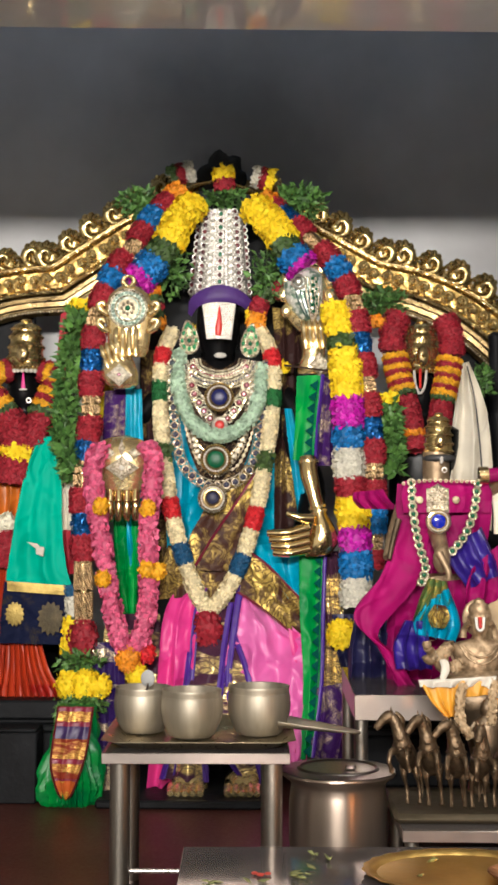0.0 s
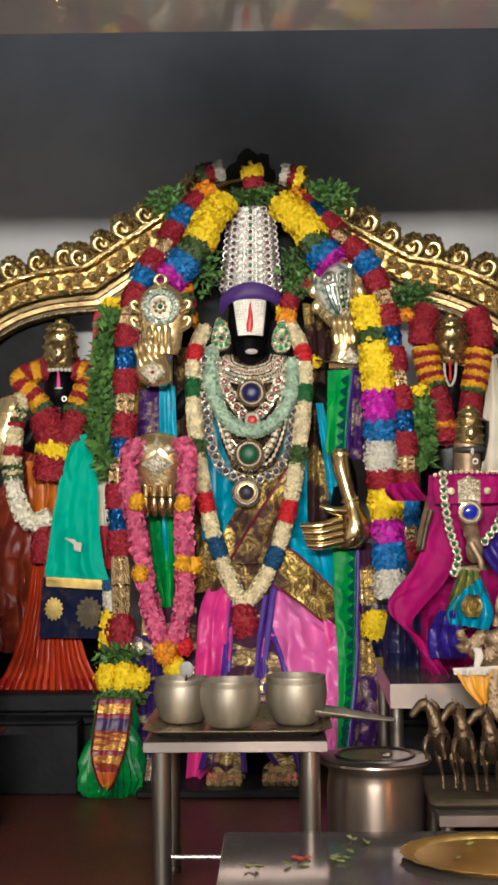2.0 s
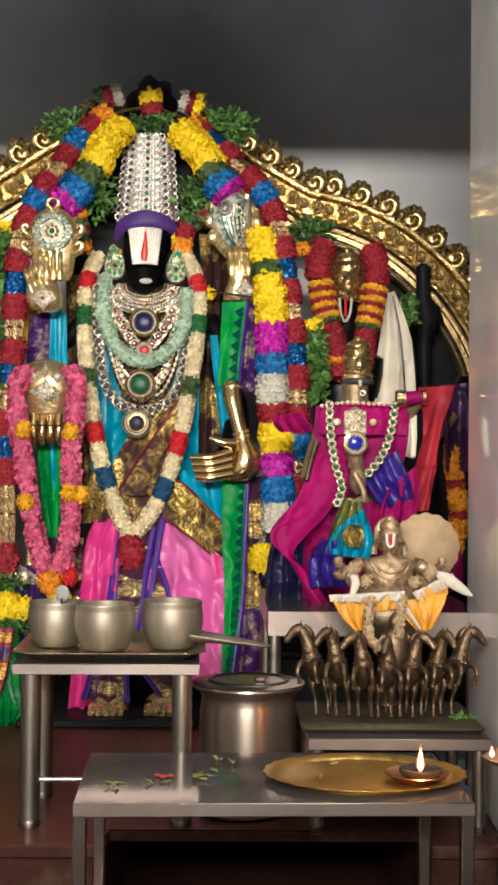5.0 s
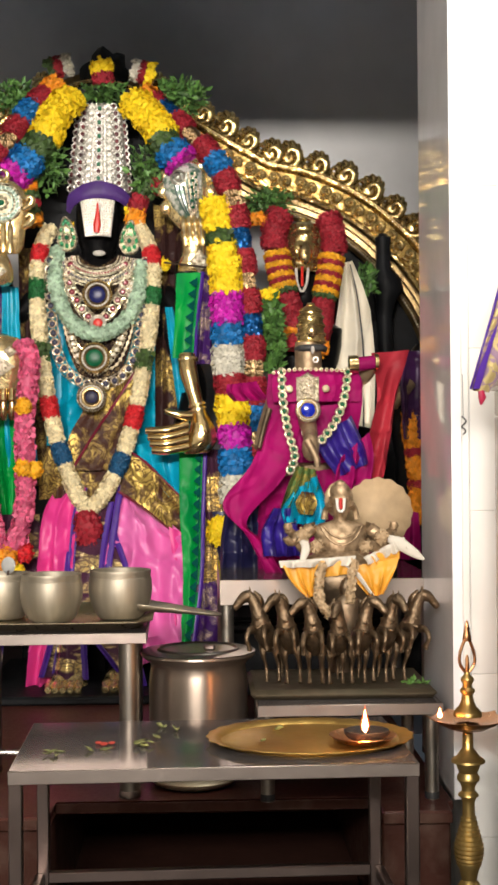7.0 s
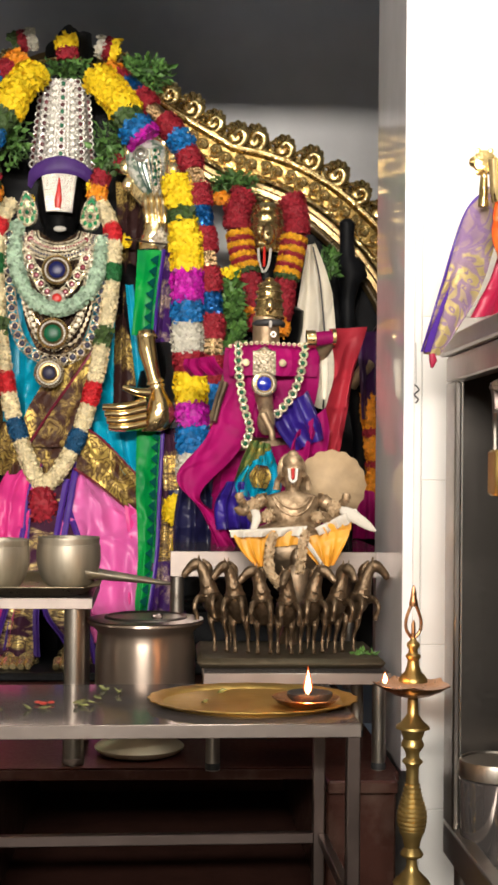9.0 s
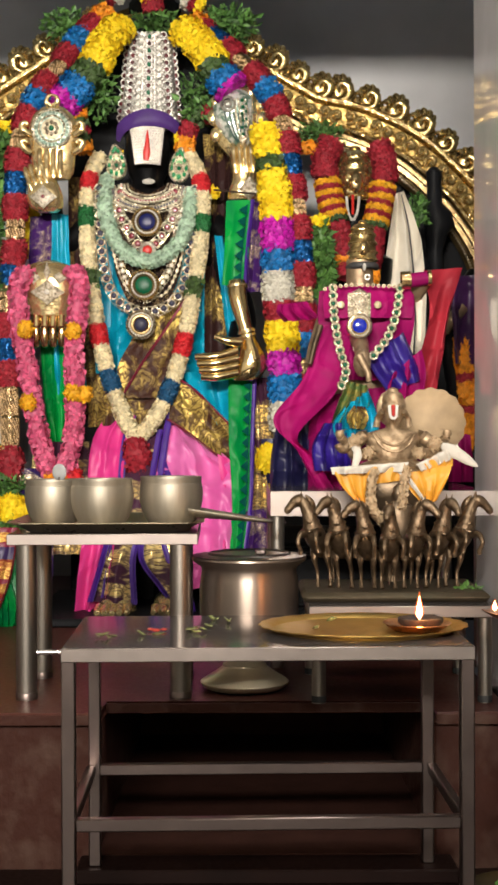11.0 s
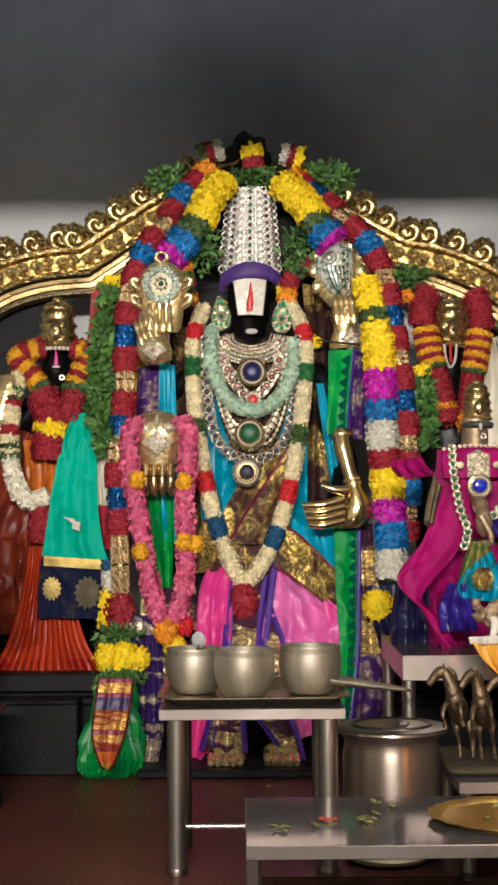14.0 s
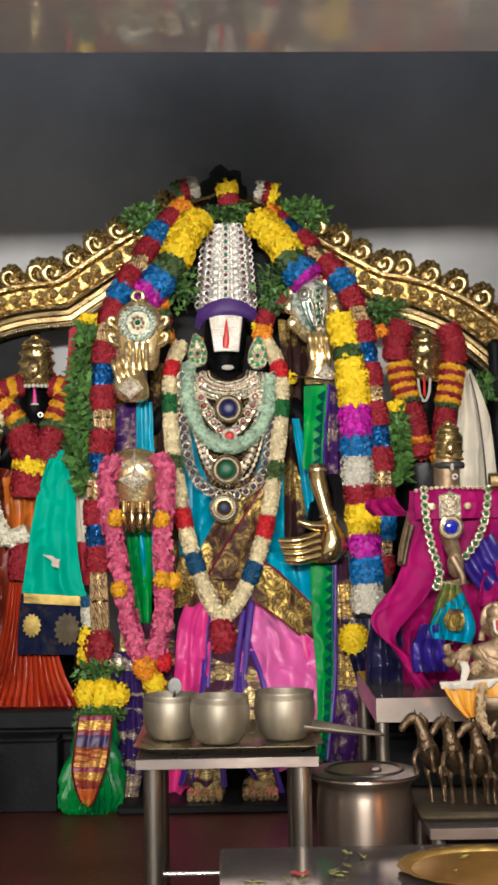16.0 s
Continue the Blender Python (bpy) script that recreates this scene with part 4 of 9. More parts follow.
for s in (-1, 1):
    fig.append(tube(spline([(fx + s * 0.050, 2.705, 0.788), (fx + s * 0.070, 2.695, 0.765), (fx + s * 0.066, 2.672, 0.745), (fx + s * 0.048, 2.655, 0.752)], 14), [0.014, 0.013, 0.011, 0.010, 0.012], 10))
    fig.append(tube(spline([(fx + s * 0.046, 2.70, 0.790), (fx + s * 0.075, 2.705, 0.770), (fx + s * 0.092, 2.69, 0.785)], 12), [0.013, 0.011, 0.009, 0.008], 10))
    fig.append(tube(spline([(fx + s * 0.075, 2.69, 0.772), (fx + s * 0.088, 2.675, 0.758), (fx + s * 0.098, 2.67, 0.770)], 10), [0.010, 0.008, 0.007], 10))
    fig.append(tube(spline([(fx + s * 0.022, 2.69, 0.838), (fx + s * 0.031, 2.70, 0.825), (fx + s * 0.034, 2.70, 0.806)], 8), [0.007, 0.006, 0.008], 8))
    fig.append(ball((fx + s * 0.093, 2.69, 0.792), 0.0085, 8, 1, 0.7, 1.2))
for k in range(2):
    fig.append(tube(spline([(fx - 0.030 - 0.006 * k, 2.682, 0.792), (fx - 0.018 - 0.004 * k, 2.673, 0.776 - 0.010 * k), (fx, 2.671, 0.768 - 0.014 * k), (fx + 0.018 + 0.004 * k, 2.673, 0.776 - 0.010 * k), (fx + 0.030 + 0.006 * k, 2.682, 0.792)], 16), 0.0024, 6))
for q in (-1, 1):
    fig.append(ball((fx + q * 0.008, 2.681, 0.827), 0.0035, 8))
fig.append(ball((fx, 2.678, 0.821), 0.004, 8, 0.8, 1, 1.6))
fig.append(disc((fx, 2.725, 0.846), 0.031, 0.006, 28, 0.004, 1.25))
rv, rf = join(*fig)
part("rider", ([Vector((fx + (v[0] - fx) * (1.20 if v[2] < 0.80 else 1.0), v[1], v[2])) for v in rv], rf), RIDER_BRONZE, chariot, "paler seated bronze rider")
hd = (0.432, 2.675, 0.839)
rider_mark = thing("forehead_mark", "white and red painted mark on the bronze rider", "ornament", hd)
part("mark", tube(spline([(hd[0] - 0.008, 2.676, hd[2] + 0.012), (hd[0] - 0.006, 2.674, hd[2] - 0.010), (hd[0], 2.673, hd[2] - 0.016), (hd[0] + 0.006, 2.674, hd[2] - 0.010), (hd[0] + 0.008, 2.676, hd[2] + 0.012)], 16), 0.0032, 8), mat("white_mark_paint", (0.75, 0.72, 0.66), 0.6), rider_mark)
part("bar", tube([(hd[0], 2.675, hd[2] + 0.012), (hd[0], 2.672, hd[2] - 0.010)], 0.0036, 8), mat("red_mark_paint", (0.5, 0.02, 0.015), 0.5), rider_mark)
fan = thing("fan", "round scalloped tan palm-leaf fan with radial pleats", "fan", (0.528, 2.800, 0.816))
c = (0.528, 2.800, 0.816)
vs, fs, N = [(c[0], 2.80, c[2])], [], 96
for k in range(N):
    a = 2 * math.pi * k / N
    r = 0.075 * (1 + 0.025 * math.cos(16 * a))
    vs.append((c[0] + r * math.cos(a), 2.80 + 0.0018 * math.cos(16 * a), c[2] + r * math.sin(a)))
fs = [(0, k + 1, (k + 1) % N + 1) for k in range(N)]
ob = part("blade", (vs, fs), TAN, fan)
ob.modifiers.new("thick", "SOLIDIFY").thickness = 0.003
part("shaft", tube([(c[0], 2.803, c[2] - 0.05), (c[0], 2.803, 0.668)], 0.004, 8), TAN, fan)


def drape(name, label, left, right, material, folds=4, depth=0.008, seed=0, group="", **kw):
    ob = part(name, cloth(left, right, folds, depth, seed=seed, **kw), material)
    return tagged(ob, label, "cloth", group)


def edged(name, label, left, right, material, edge, folds=4, depth=0.008, seed=0, width=0.012, sides="lr", edge_label="", **kw):
    """A hanging cloth as a thing, with its woven borders as parts."""
    top = Vector(left[0])
    t = thing(name, label, "cloth", tuple(top))
    part("panel", cloth(left, right, folds, depth, seed=seed, **kw), material, t)
    for key, line, s in (("l", left, 1), ("r", right, -1)):
        if key in sides:
            a = [Vector(p) + Vector((-s * 0.003, -0.006, 0)) for p in line]
            b = [Vector(p) + Vector((s * width, -0.010, 0)) for p in line]
            l, r = (a, b) if s > 0 else (b, a)
            part("border", cloth(l, r, 1, 0.003, m=8, seed=seed + 5), edge, t, edge_label)
    return t


sash = thing("sash", "saffron and white cotton sash tied round the chariot rider", "cloth", (fx, 2.66, 0.70))
part("panel", cloth([(0.306, 2.655, 0.715), (0.326, 2.645, 0.679), (0.356, 2.640, 0.647)], [(0.396, 2.645, 0.707), (0.391, 2.645, 0.690), (0.377, 2.640, 0.653)], 3, 0.006, seed=1), SAFFRON, sash)
part("panel", cloth([(0.372, 2.640, 0.727), (0.374, 2.640, 0.708), (0.378, 2.640, 0.688)], [(0.449, 2.640, 0.729), (0.446, 2.640, 0.713), (0.441, 2.640, 0.696)], 2, 0.004, seed=2), SAFFRON, sash)
part("panel", cloth([(0.433, 2.645, 0.707), (0.459, 2.640, 0.678), (0.487, 2.640, 0.647)], [(0.549, 2.655, 0.728), (0.541, 2.650, 0.705), (0.513, 2.640, 0.654)], 3, 0.006, seed=3), SAFFRON, sash)
part("panel", cloth([(0.490, 2.650, 0.732), (0.495, 2.650, 0.725), (0.501, 2.650, 0.713)], [(0.551, 2.670, 0.756), (0.553, 2.670, 0.744), (0.553, 2.670, 0.725)], 2, 0.004, seed=4), SAFFRON, sash)
part("hem", cloth([(0.301, 2.650, 0.723), (0.303, 2.648, 0.718), (0.306, 2.646, 0.709)], [(0.459, 2.634, 0.734), (0.456, 2.634, 0.724), (0.453, 2.634, 0.715)], 4, 0.008, seed=5), WHITE_CLOTH, sash, "white cotton hem")
part("hem", cloth([(0.429, 2.634, 0.719), (0.454, 2.632, 0.696), (0.486, 2.630, 0.655)], [(0.441, 2.634, 0.725), (0.466, 2.632, 0.697), (0.498, 2.630, 0.648)], 1, 0.003, m=10, seed=6), WHITE_CLOTH, sash, "white cotton hem")
part("hem", cloth([(0.475, 2.645, 0.729), (0.480, 2.645, 0.723), (0.484, 2.645, 0.714)], [(0.562, 2.660, 0.770), (0.566, 2.660, 0.761), (0.566, 2.660, 0.745)], 4, 0.008, seed=7), WHITE_CLOTH, sash, "white cotton hem")
part("tail", tube(spline([(0.530, 2.670, 0.768), (0.561, 2.660, 0.751), (0.583, 2.650, 0.736), (0.601, 2.645, 0.724)], 14), [0.006, 0.009, 0.011, 0.013, 0.014, 0.013, 0.012, 0.0115, 0.011, 0.010, 0.009, 0.007, 0.005, 0.002], 12, 0.5), WHITE_CLOTH, sash, "white cotton tail")
part("tail", tube(spline([(0.339, 2.660, 0.782), (0.356, 2.650, 0.753), (0.349, 2.645, 0.725)], 10), [0.003, 0.008, 0.009, 0.006], 10, 0.5), WHITE_CLOTH, sash, "white cotton tail")

# ---------------------------------------------------------------- steel cabinet beside the opening
CX, CY0, CY1, CZ0, CZ1 = 0.676, 1.20, 2.325, 0.185, 1.06
cab = thing("cabinet", "stainless steel cabinet with a glazed front, standing against the wall", "cabinet", (0.9, 1.8, 0.0))
part("top", box((CX - 0.012, CY0 - 0.01, CZ1 - 0.004), (1.29, CY1 + 0.01, CZ1 + 0.03), 0.004), CABINET_STEEL, cab)
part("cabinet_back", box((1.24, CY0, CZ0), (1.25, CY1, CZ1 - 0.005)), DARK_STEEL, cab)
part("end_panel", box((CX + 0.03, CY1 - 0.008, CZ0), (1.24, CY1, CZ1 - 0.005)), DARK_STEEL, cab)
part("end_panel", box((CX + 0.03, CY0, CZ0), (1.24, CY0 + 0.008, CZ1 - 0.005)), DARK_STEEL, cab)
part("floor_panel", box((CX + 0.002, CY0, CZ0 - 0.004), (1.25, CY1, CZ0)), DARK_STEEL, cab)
for y in (CY0, 1.76, CY1 - 0.075):
    part("post", box((CX, y, CZ0 + 0.04), (CX + 0.012, y + (0.035 if y == 1.76 else 0.075), CZ1 - 0.052), 0.003), CABINET_STEEL, cab)
part("rail", box((CX, CY0, CZ1 - 0.05), (CX + 0.029, CY1, CZ1 - 0.005), 0.003), CABINET_STEEL, cab)
part("rail", box((CX, CY0, CZ0 - 0.02), (CX + 0.029, CY1, CZ0 + 0.038), 0.003), CABINET_STEEL, cab)
for x in (CX + 0.03, 1.22):
    for y in (CY0 + 0.03, CY1 - 0.03):
        part("leg", lathe([(0.016, 0.0), (0.016, CZ0 - 0.004)], (x, y, 0.0), 16), CABINET_STEEL, cab)
can = thing("canister", "tall polished steel canister inside the cabinet", "canister", (0.748, 2.235, CZ0))
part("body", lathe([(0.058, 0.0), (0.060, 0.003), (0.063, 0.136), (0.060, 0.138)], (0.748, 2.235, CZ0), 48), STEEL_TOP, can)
part("lid", lathe([(0.0645, 0.0), (0.0645, 0.022), (0.062, 0.028), (0.058, 0.0285), (0.056, 0.025), (0.01, 0.025)], (0.748, 2.235, CZ0 + 0.140), 48), STEEL, can, "flat steel lid with a rolled edge")
heap = thing("offering_bowl", "small bowl heaped with brown offerings in the cabinet", "bowl", (0.735, 2.06, CZ0))
part("bowl", lathe([(0.02, 0.0), (0.03, 0.004), (0.042, 0.02), (0.041, 0.021), (0.01, 0.015)], (0.735, 2.06, CZ0), 28), BRASS, heap)
part("filling", petals([(0.715, 2.06, CZ0 + 0.026), (0.755, 2.06, CZ0 + 0.030)], 0.018, 0.008, 150, 3), TAN, heap)
lk = (0.686, 1.905, 0.850)
lock = thing("padlock", "brass padlock with a steel shackle on the cabinet door", "padlock", (CX - 0.012, 1.905, lk[2]))
part("body", box((CX - 0.022, 1.880, lk[2] - 0.034), (CX - 0.004, 1.930, lk[2] + 0.034), 0.004), BRASS, lock)
part("shackle", tube(spline([(CX - 0.012, 1.890, lk[2] + 0.032), (CX - 0.012, 1.890, lk[2] + 0.075), (CX - 0.012, 1.905, lk[2] + 0.092), (CX - 0.012, 1.920, lk[2] + 0.075), (CX - 0.012, 1.920, lk[2] + 0.032)], 24), 0.005, 8), STEEL, lock)
part("hasp", tube(spline([(CX - 0.004, 1.940, lk[2] + 0.02), (CX - 0.004, 1.940, lk[2] + 0.11), (CX - 0.006, 1.95, lk[2] + 0.13), (CX - 0.006, 1.90, lk[2] + 0.13)], 20), 0.009, 8), STEEL_BAR, lock)

bundle = lathe([(math.sin(math.pi * k / 16) + 1e-4, -math.cos(math.pi * k / 16)) for k in range(17)], (0, 0, 0), 40)
bundle = ([Vector((0.755 + 0.105 * q[0] * f, 2.10 + 0.10 * q[1] * f, max(0.001, 0.075 + 0.080 * q[2] * f))) for q in bundle[0] for f in (1 + 0.35 * noise.noise(Vector(q) * 1.7 + Vector((3, 1, 5))) + 0.10 * noise.noise(Vector(q) * 6),)], bundle[1])
tagged(part("folded_cloth", bundle, mat("dark_brown_cloth", (0.016, 0.010, 0.009), 0.8, 0.0, 0.2, 14, 0.4, 90)), "dark brown cloth bundle on the floor under the cabinet", "bundle")
VIOLET_GOLD = brocade("violet_gold_brocade", (0.20, 0.12, 0.27), (0.52, 0.42, 0.19), 7, 0.74, 0.5, (1, 1, 0.9), 0.5)
VIOLET = mat("violet_silk", (0.065, 0.016, 0.26), 0.45, 0.0, 0.1, 20, 0.1, 200)
ORANGE = mat("orange_silk", (0.72, 0.12, 0.012), 0.5, 0.0, 0.15, 18, 0.1, 200)
CRIMSON = mat("crimson_silk", (0.42, 0.012, 0.06), 0.45, 0.0, 0.15, 18, 0.1, 200)
edged("hanging_cloth", "violet and gold brocade cloth hanging over the cabinet corner", [(0.723, 2.220, 1.342), (0.679, 2.200, 1.290), (0.637, 2.190, 1.162), (0.604, 2.190, 1.052)], [(0.731, 2.160, 1.327), (0.717, 2.140, 1.241), (0.687, 2.160, 1.140), (0.631, 2.180, 1.045)],
      VIOLET_GOLD, VIOLET, 1, 0.008, 8, 0.013, "l", "plain violet border")
part("tassel", tube([(0.620, 2.180, 1.049), (0.622, 2.180, 1.037), (0.620, 2.180, 1.025)], [0.005, 0.007, 0.002], 8), CRIMSON, bpy.data.objects["hanging_cloth"], "small red tassel")
oz = CZ1 + 0.03
idol_at = (0.80, 2.12)
tagged(part("statue", join(loft([(*idol_at, oz, 0.075, 0.07), (*idol_at, oz + 0.10, 0.07, 0.06), (*idol_at, oz + 0.22, 0.075, 0.055), (*idol_at, oz + 0.30, 0.06, 0.05), (*idol_at, oz + 0.33, 0.02, 0.02), (*idol_at, oz + 0.40, 0.035, 0.035), (*idol_at, oz + 0.46, 0.02, 0.02)]),
       tube(spline([(0.745, 2.12, oz + 0.26), (0.71, 2.10, oz + 0.20), (0.70, 2.09, oz + 0.27)], 12), 0.008, 10)), GOLD), "small gilt statue on the cabinet, wrapped in orange silk", "statue")
g = (0.701, 2.160, 1.345)
tagged(part("emblem", join(disc((g[0], 2.15, g[2] + 0.025), 0.020, 0.008, 14, 0.002), *[ball((g[0] + 0.021 * math.cos(k * 1.05), 2.152, g[2] + 0.025 + 0.021 * math.sin(k * 1.05)), 0.0055, 8, 1, 0.6, 1) for k in range(6)], disc((g[0] - 0.016, 2.152, g[2] + 0.025), 0.010, 0.006, 10, 0.003), disc((g[0] + 0.016, 2.152, g[2] + 0.025), 0.010, 0.006, 10, 0.003), tube([(g[0], 2.155, g[2] + 0.01), (g[0] - 0.001, 2.155, g[2] - 0.05)], [0.006, 0.009], 10)), OLD_GOLD), "small gilt emblem raised on a short arm", "emblem")
drape("silk_wrap", "orange silk wrap draped round the small gilt statue", [(0.721, 2.100, 1.339), (0.704, 2.090, 1.276), (0.700, 2.080, 1.228), (0.711, 2.080, 1.191)], [(0.802, 2.080, 1.335), (0.793, 2.050, 1.268), (0.793, 2.050, 1.223), (0.793, 2.050, 1.183)], ORANGE, 3, 0.012, 9)
drape("silk_wrap", "crimson silk wrap round the foot of the gilt statue", [(0.719, 2.095, 1.231), (0.703, 2.090, 1.175), (0.677, 2.090, 1.119), (0.668, 2.090, 1.101)], [(0.796, 2.060, 1.225), (0.796, 2.060, 1.171), (0.797, 2.060, 1.135), (0.797, 2.060, 1.112)], CRIMSON, 4, 0.010, 10)
h = (0.6445, 2.445, 0.994)
hook = thing("wall_hook", "small bent black wire hook on the tiled wall", "hook", (h[0], 2.4545, h[2]))
part("wire", join(tube([(h[0], 2.4535, h[2] + 0.10), (h[0] + 0.001, 2.4535, h[2] + 0.02)], 0.0006, 6), tube(spline([(h[0] - 0.002, 2.4525, h[2] + 0.02), (h[0] + 0.006, 2.4505, h[2] + 0.01), (h[0] - 0.003, 2.4485, h[2]), (h[0] + 0.005, 2.4505, h[2] - 0.008), (h[0], 2.4525, h[2] - 0.016)], 20), 0.0015, 6)), WIRE, hook)


# ---------------------------------------------------------------- materials of the shrine
TURQUOISE = mat("turquoise_silk", (0.0, 0.38, 0.58), 0.42, 0.0, 0.15, 12, 0.1, 200)
TEAL = mat("teal_silk", (0.0, 0.41, 0.285), 0.60, 0.0, 0.06, 10, 0.08, 260, spec=0.12)
NAVY = brocade("navy_gold_border", (0.007, 0.010, 0.034), (0.05, 0.04, 0.03), 14, 0.12, 0.6, (1, 1, 1), 0.4)
WOVEN_GOLD = mat("woven_gold_thread", (0.46, 0.33, 0.09), 0.45, 0.6, 0.2, 40, 0.4, 200)
PINK = mat("pink_satin", (0.76, 0.05, 0.29), 0.42, 0.0, 0.12, 8, 0.06, 240, second=(0.62, 0.03, 0.22))
PALE_PINK = mat("shot_pink_satin", (0.74, 0.18, 0.46), 0.38, 0.0, 0.15, 7, 0.06, 240, second=(0.70, 0.10, 0.38))
GREEN_SILK = mat("green_silk", (0.0, 0.31, 0.045), 0.42, 0.0, 0.2, 14, 0.1, 200, second=(0.0, 0.19, 0.05), stretch=(1, 1, 0.4), spec=0.18)
BROWN_GOLD = brocade("brown_gold_brocade", (0.052, 0.021, 0.014), (0.52, 0.37, 0.095), 11, 0.47, 0.32, (1, 1, 0.8), 0.6)
DARK_BROCADE = brocade("dark_brown_brocade", (0.030, 0.013, 0.012), (0.40, 0.28, 0.08), 12, 0.46, 0.32, (1, 1, 0.8), 0.5)
PURPLE_GOLD = brocade("purple_gold_brocade", (0.062, 0.022, 0.045), (0.86, 0.66, 0.27), 8, 0.50, 0.18, (0.5, 1, 1.9), 0.25)
DEEP_PURPLE = brocade("deep_purple_brocade", (0.045, 0.012, 0.10), (0.40, 0.30, 0.22), 15, 0.42, 0.4, (1, 1, 1), 0.6)
MAGENTA = mat("magenta_silk", (0.34, 0.003, 0.115), 0.62, 0.0, 0.15, 10, 0.08, 220, second=(0.20, 0.003, 0.070), spec=0.15)
RED_SILK = mat("red_gauze", (0.44, 0.030, 0.048), 0.5, 0.0, 0.15, 10, 0.08, 220, spec=0.2)
RUST = mat("rust_orange_silk", (0.46, 0.045, 0.009), 0.42, 0.0, 0.2, 9, 0.08, 220, second=(0.36, 0.03, 0.01))
DARK_RUST = mat("dark_rust_silk", (0.24, 0.035, 0.012), 0.45, 0.0, 0.2, 9, 0.08, 220, second=(0.13, 0.015, 0.01))
BLUE_SILK = mat("blue_violet_silk", (0.03, 0.012, 0.22), 0.40, 0.0, 0.2, 12, 0.08, 220)
MAROON = mat("maroon_silk", (0.22, 0.012, 0.04), 0.45, 0.0, 0.2, 9, 0.1, 200)
CREAM_CLOTH = mat("cream_cotton", (0.80, 0.735, 0.60), 0.75, 0.0, 0.05, 9, 0.1, 260)
STRIPED = brocade("striped_border", (0.42, 0.09, 0.02), (0.60, 0.36, 0.06), 12, 0.6, 0.35, (0.4, 1, 2.2))
FILIGREE = brocade("gold_filigree", (0.018, 0.009, 0.007), (0.26, 0.18, 0.08), 46, 0.24, 0.45)
BAND = mat("purple_velvet", (0.07, 0.025, 0.17), 0.5, 0.0, 0.1, 20, 0.1, 200)
PASTE = mat("white_stone_paste", (0.60, 0.57, 0.51), 0.5, 0.0, 0.12, 120, 0.7, 220)
VERMILION = mat("vermilion_enamel", (0.60, 0.02, 0.012), 0.4)
RUBY = mat("ruby_glass", (0.16, 0.004, 0.015), 0.12, bump=0, coat=1.0)
EMERALD = mat("emerald_glass", (0.004, 0.10, 0.04), 0.35, bump=0, spec=0.2)
SAPPHIRE = mat("sapphire_glass", (0.012, 0.015, 0.085), 0.3, bump=0, spec=0.2)
SMOKY = mat("smoky_blue_glass", (0.03, 0.03, 0.06), 0.4, bump=0, spec=0.2)
LAPIS = mat("bright_blue_glass", (0.005, 0.02, 0.42), 0.08, bump=0, coat=1.0)
PEARL = mat("pearl", (0.74, 0.70, 0.60), 0.25, bump=0, coat=0.5)

# ---------------------------------------------------------------- black stone backings and pedestals


def slab(name, label, x0, x1, y0, y1, z0, z1, top=0.0, category="stone slab"):
    """An upright stone slab whose top is rounded by a share of its width."""
    n, w = 24, (x1 - x0) / 2
    line = [(x0, z0)] + [((x0 + x1) / 2 - w * math.cos(math.pi * k / n), z1 - top + top * math.sin(math.pi * k / n)) for k in range(n + 1)] + [(x1, z0)]
    vs = [(x, y0, z) for x, z in line] + [(x, y1, z) for x, z in line]
    m = len(line)
    fs = [tuple(range(m)), tuple(reversed(range(m, 2 * m)))] + [(k, k + m, (k + 1) % m + m, (k + 1) % m) for k in range(m)]
    return tagged(part(name, (vs, fs), BLACK_STONE), label, category)


slab("stone_slab", "tall black stone back slab behind the smaller idol", -1.186, -0.855, 4.475, 4.53, 0.279, 1.880, 0.02)
slab("stone_slab", "black stone bracket jutting from the tall back slab", -1.48, -1.188, 4.475, 4.53, 1.545, 1.72, 0.02)
slab("stone_slab", "tall black stone back slab behind the smaller idol", 0.530, 1.016, 4.475, 4.53, 0.279, 1.797, 0.12)
slab("stone_slab", "round-topped black stone back slab behind the main idol", -0.436, 0.081, 4.12, 4.18, 0.279, 2.142, 0.30)


def pedestal(label, x0, x1, y0, y1, z1, steps):
    p = thing("pedestal", label, "pedestal", ((x0 + x1) / 2, (y0 + y1) / 2, 0.2785))
    z = 0.2785
    for k, (h, inset) in enumerate(steps):
        part("course", box((x0 + inset, y0 + inset, z), (x1 - inset, y1 - inset * 0.2, z + h * (z1 - 0.2785)), 0.006), BLACK_STONE, p)
        z += h * (z1 - 0.2785) + 0.0002
    return p


pedestal("low black granite pedestal under the main idol", -0.477, 0.015, 3.44, 4.11, 0.302, [(1.0, 0.0)])
lp = (-0.764, 3.660, 0.542)
pedestal("moulded black granite pedestal under the smaller idol", -0.929, -0.549, 3.60, 4.28, lp[2], [(0.14, 0.0), (0.52, 0.022), (0.08, 0.010), (0.06, 0.018), (0.20, 0.0)])
ledge = thing("pedestal", "plain black granite block before the idol's pedestal", "pedestal", (-0.76, 3.55, 0.2785))
part("course", box((-0.874, 3.495, 0.2785), (-0.645, 3.599, 0.470), 0.004), BLACK_STONE, ledge)
part("course", box((-0.872, 3.497, 0.4703), (-0.647, 3.599, 0.481), 0.004), BLACK_STONE, ledge, "thin worn top course")
pedestal("moulded black granite pedestal behind the steel bench", 0.20, 0.72, 3.55, 4.28, lp[2], [(0.14, 0.0), (0.52, 0.022), (0.08, 0.010), (0.06, 0.018), (0.20, 0.0)])
pedestal("stepped black granite step before the side pedestal", -1.45, -0.772, 3.0, 3.13, 0.486, [(0.24, 0.0), (0.26, 0.012), (0.26, 0.006), (0.24, 0.014)])
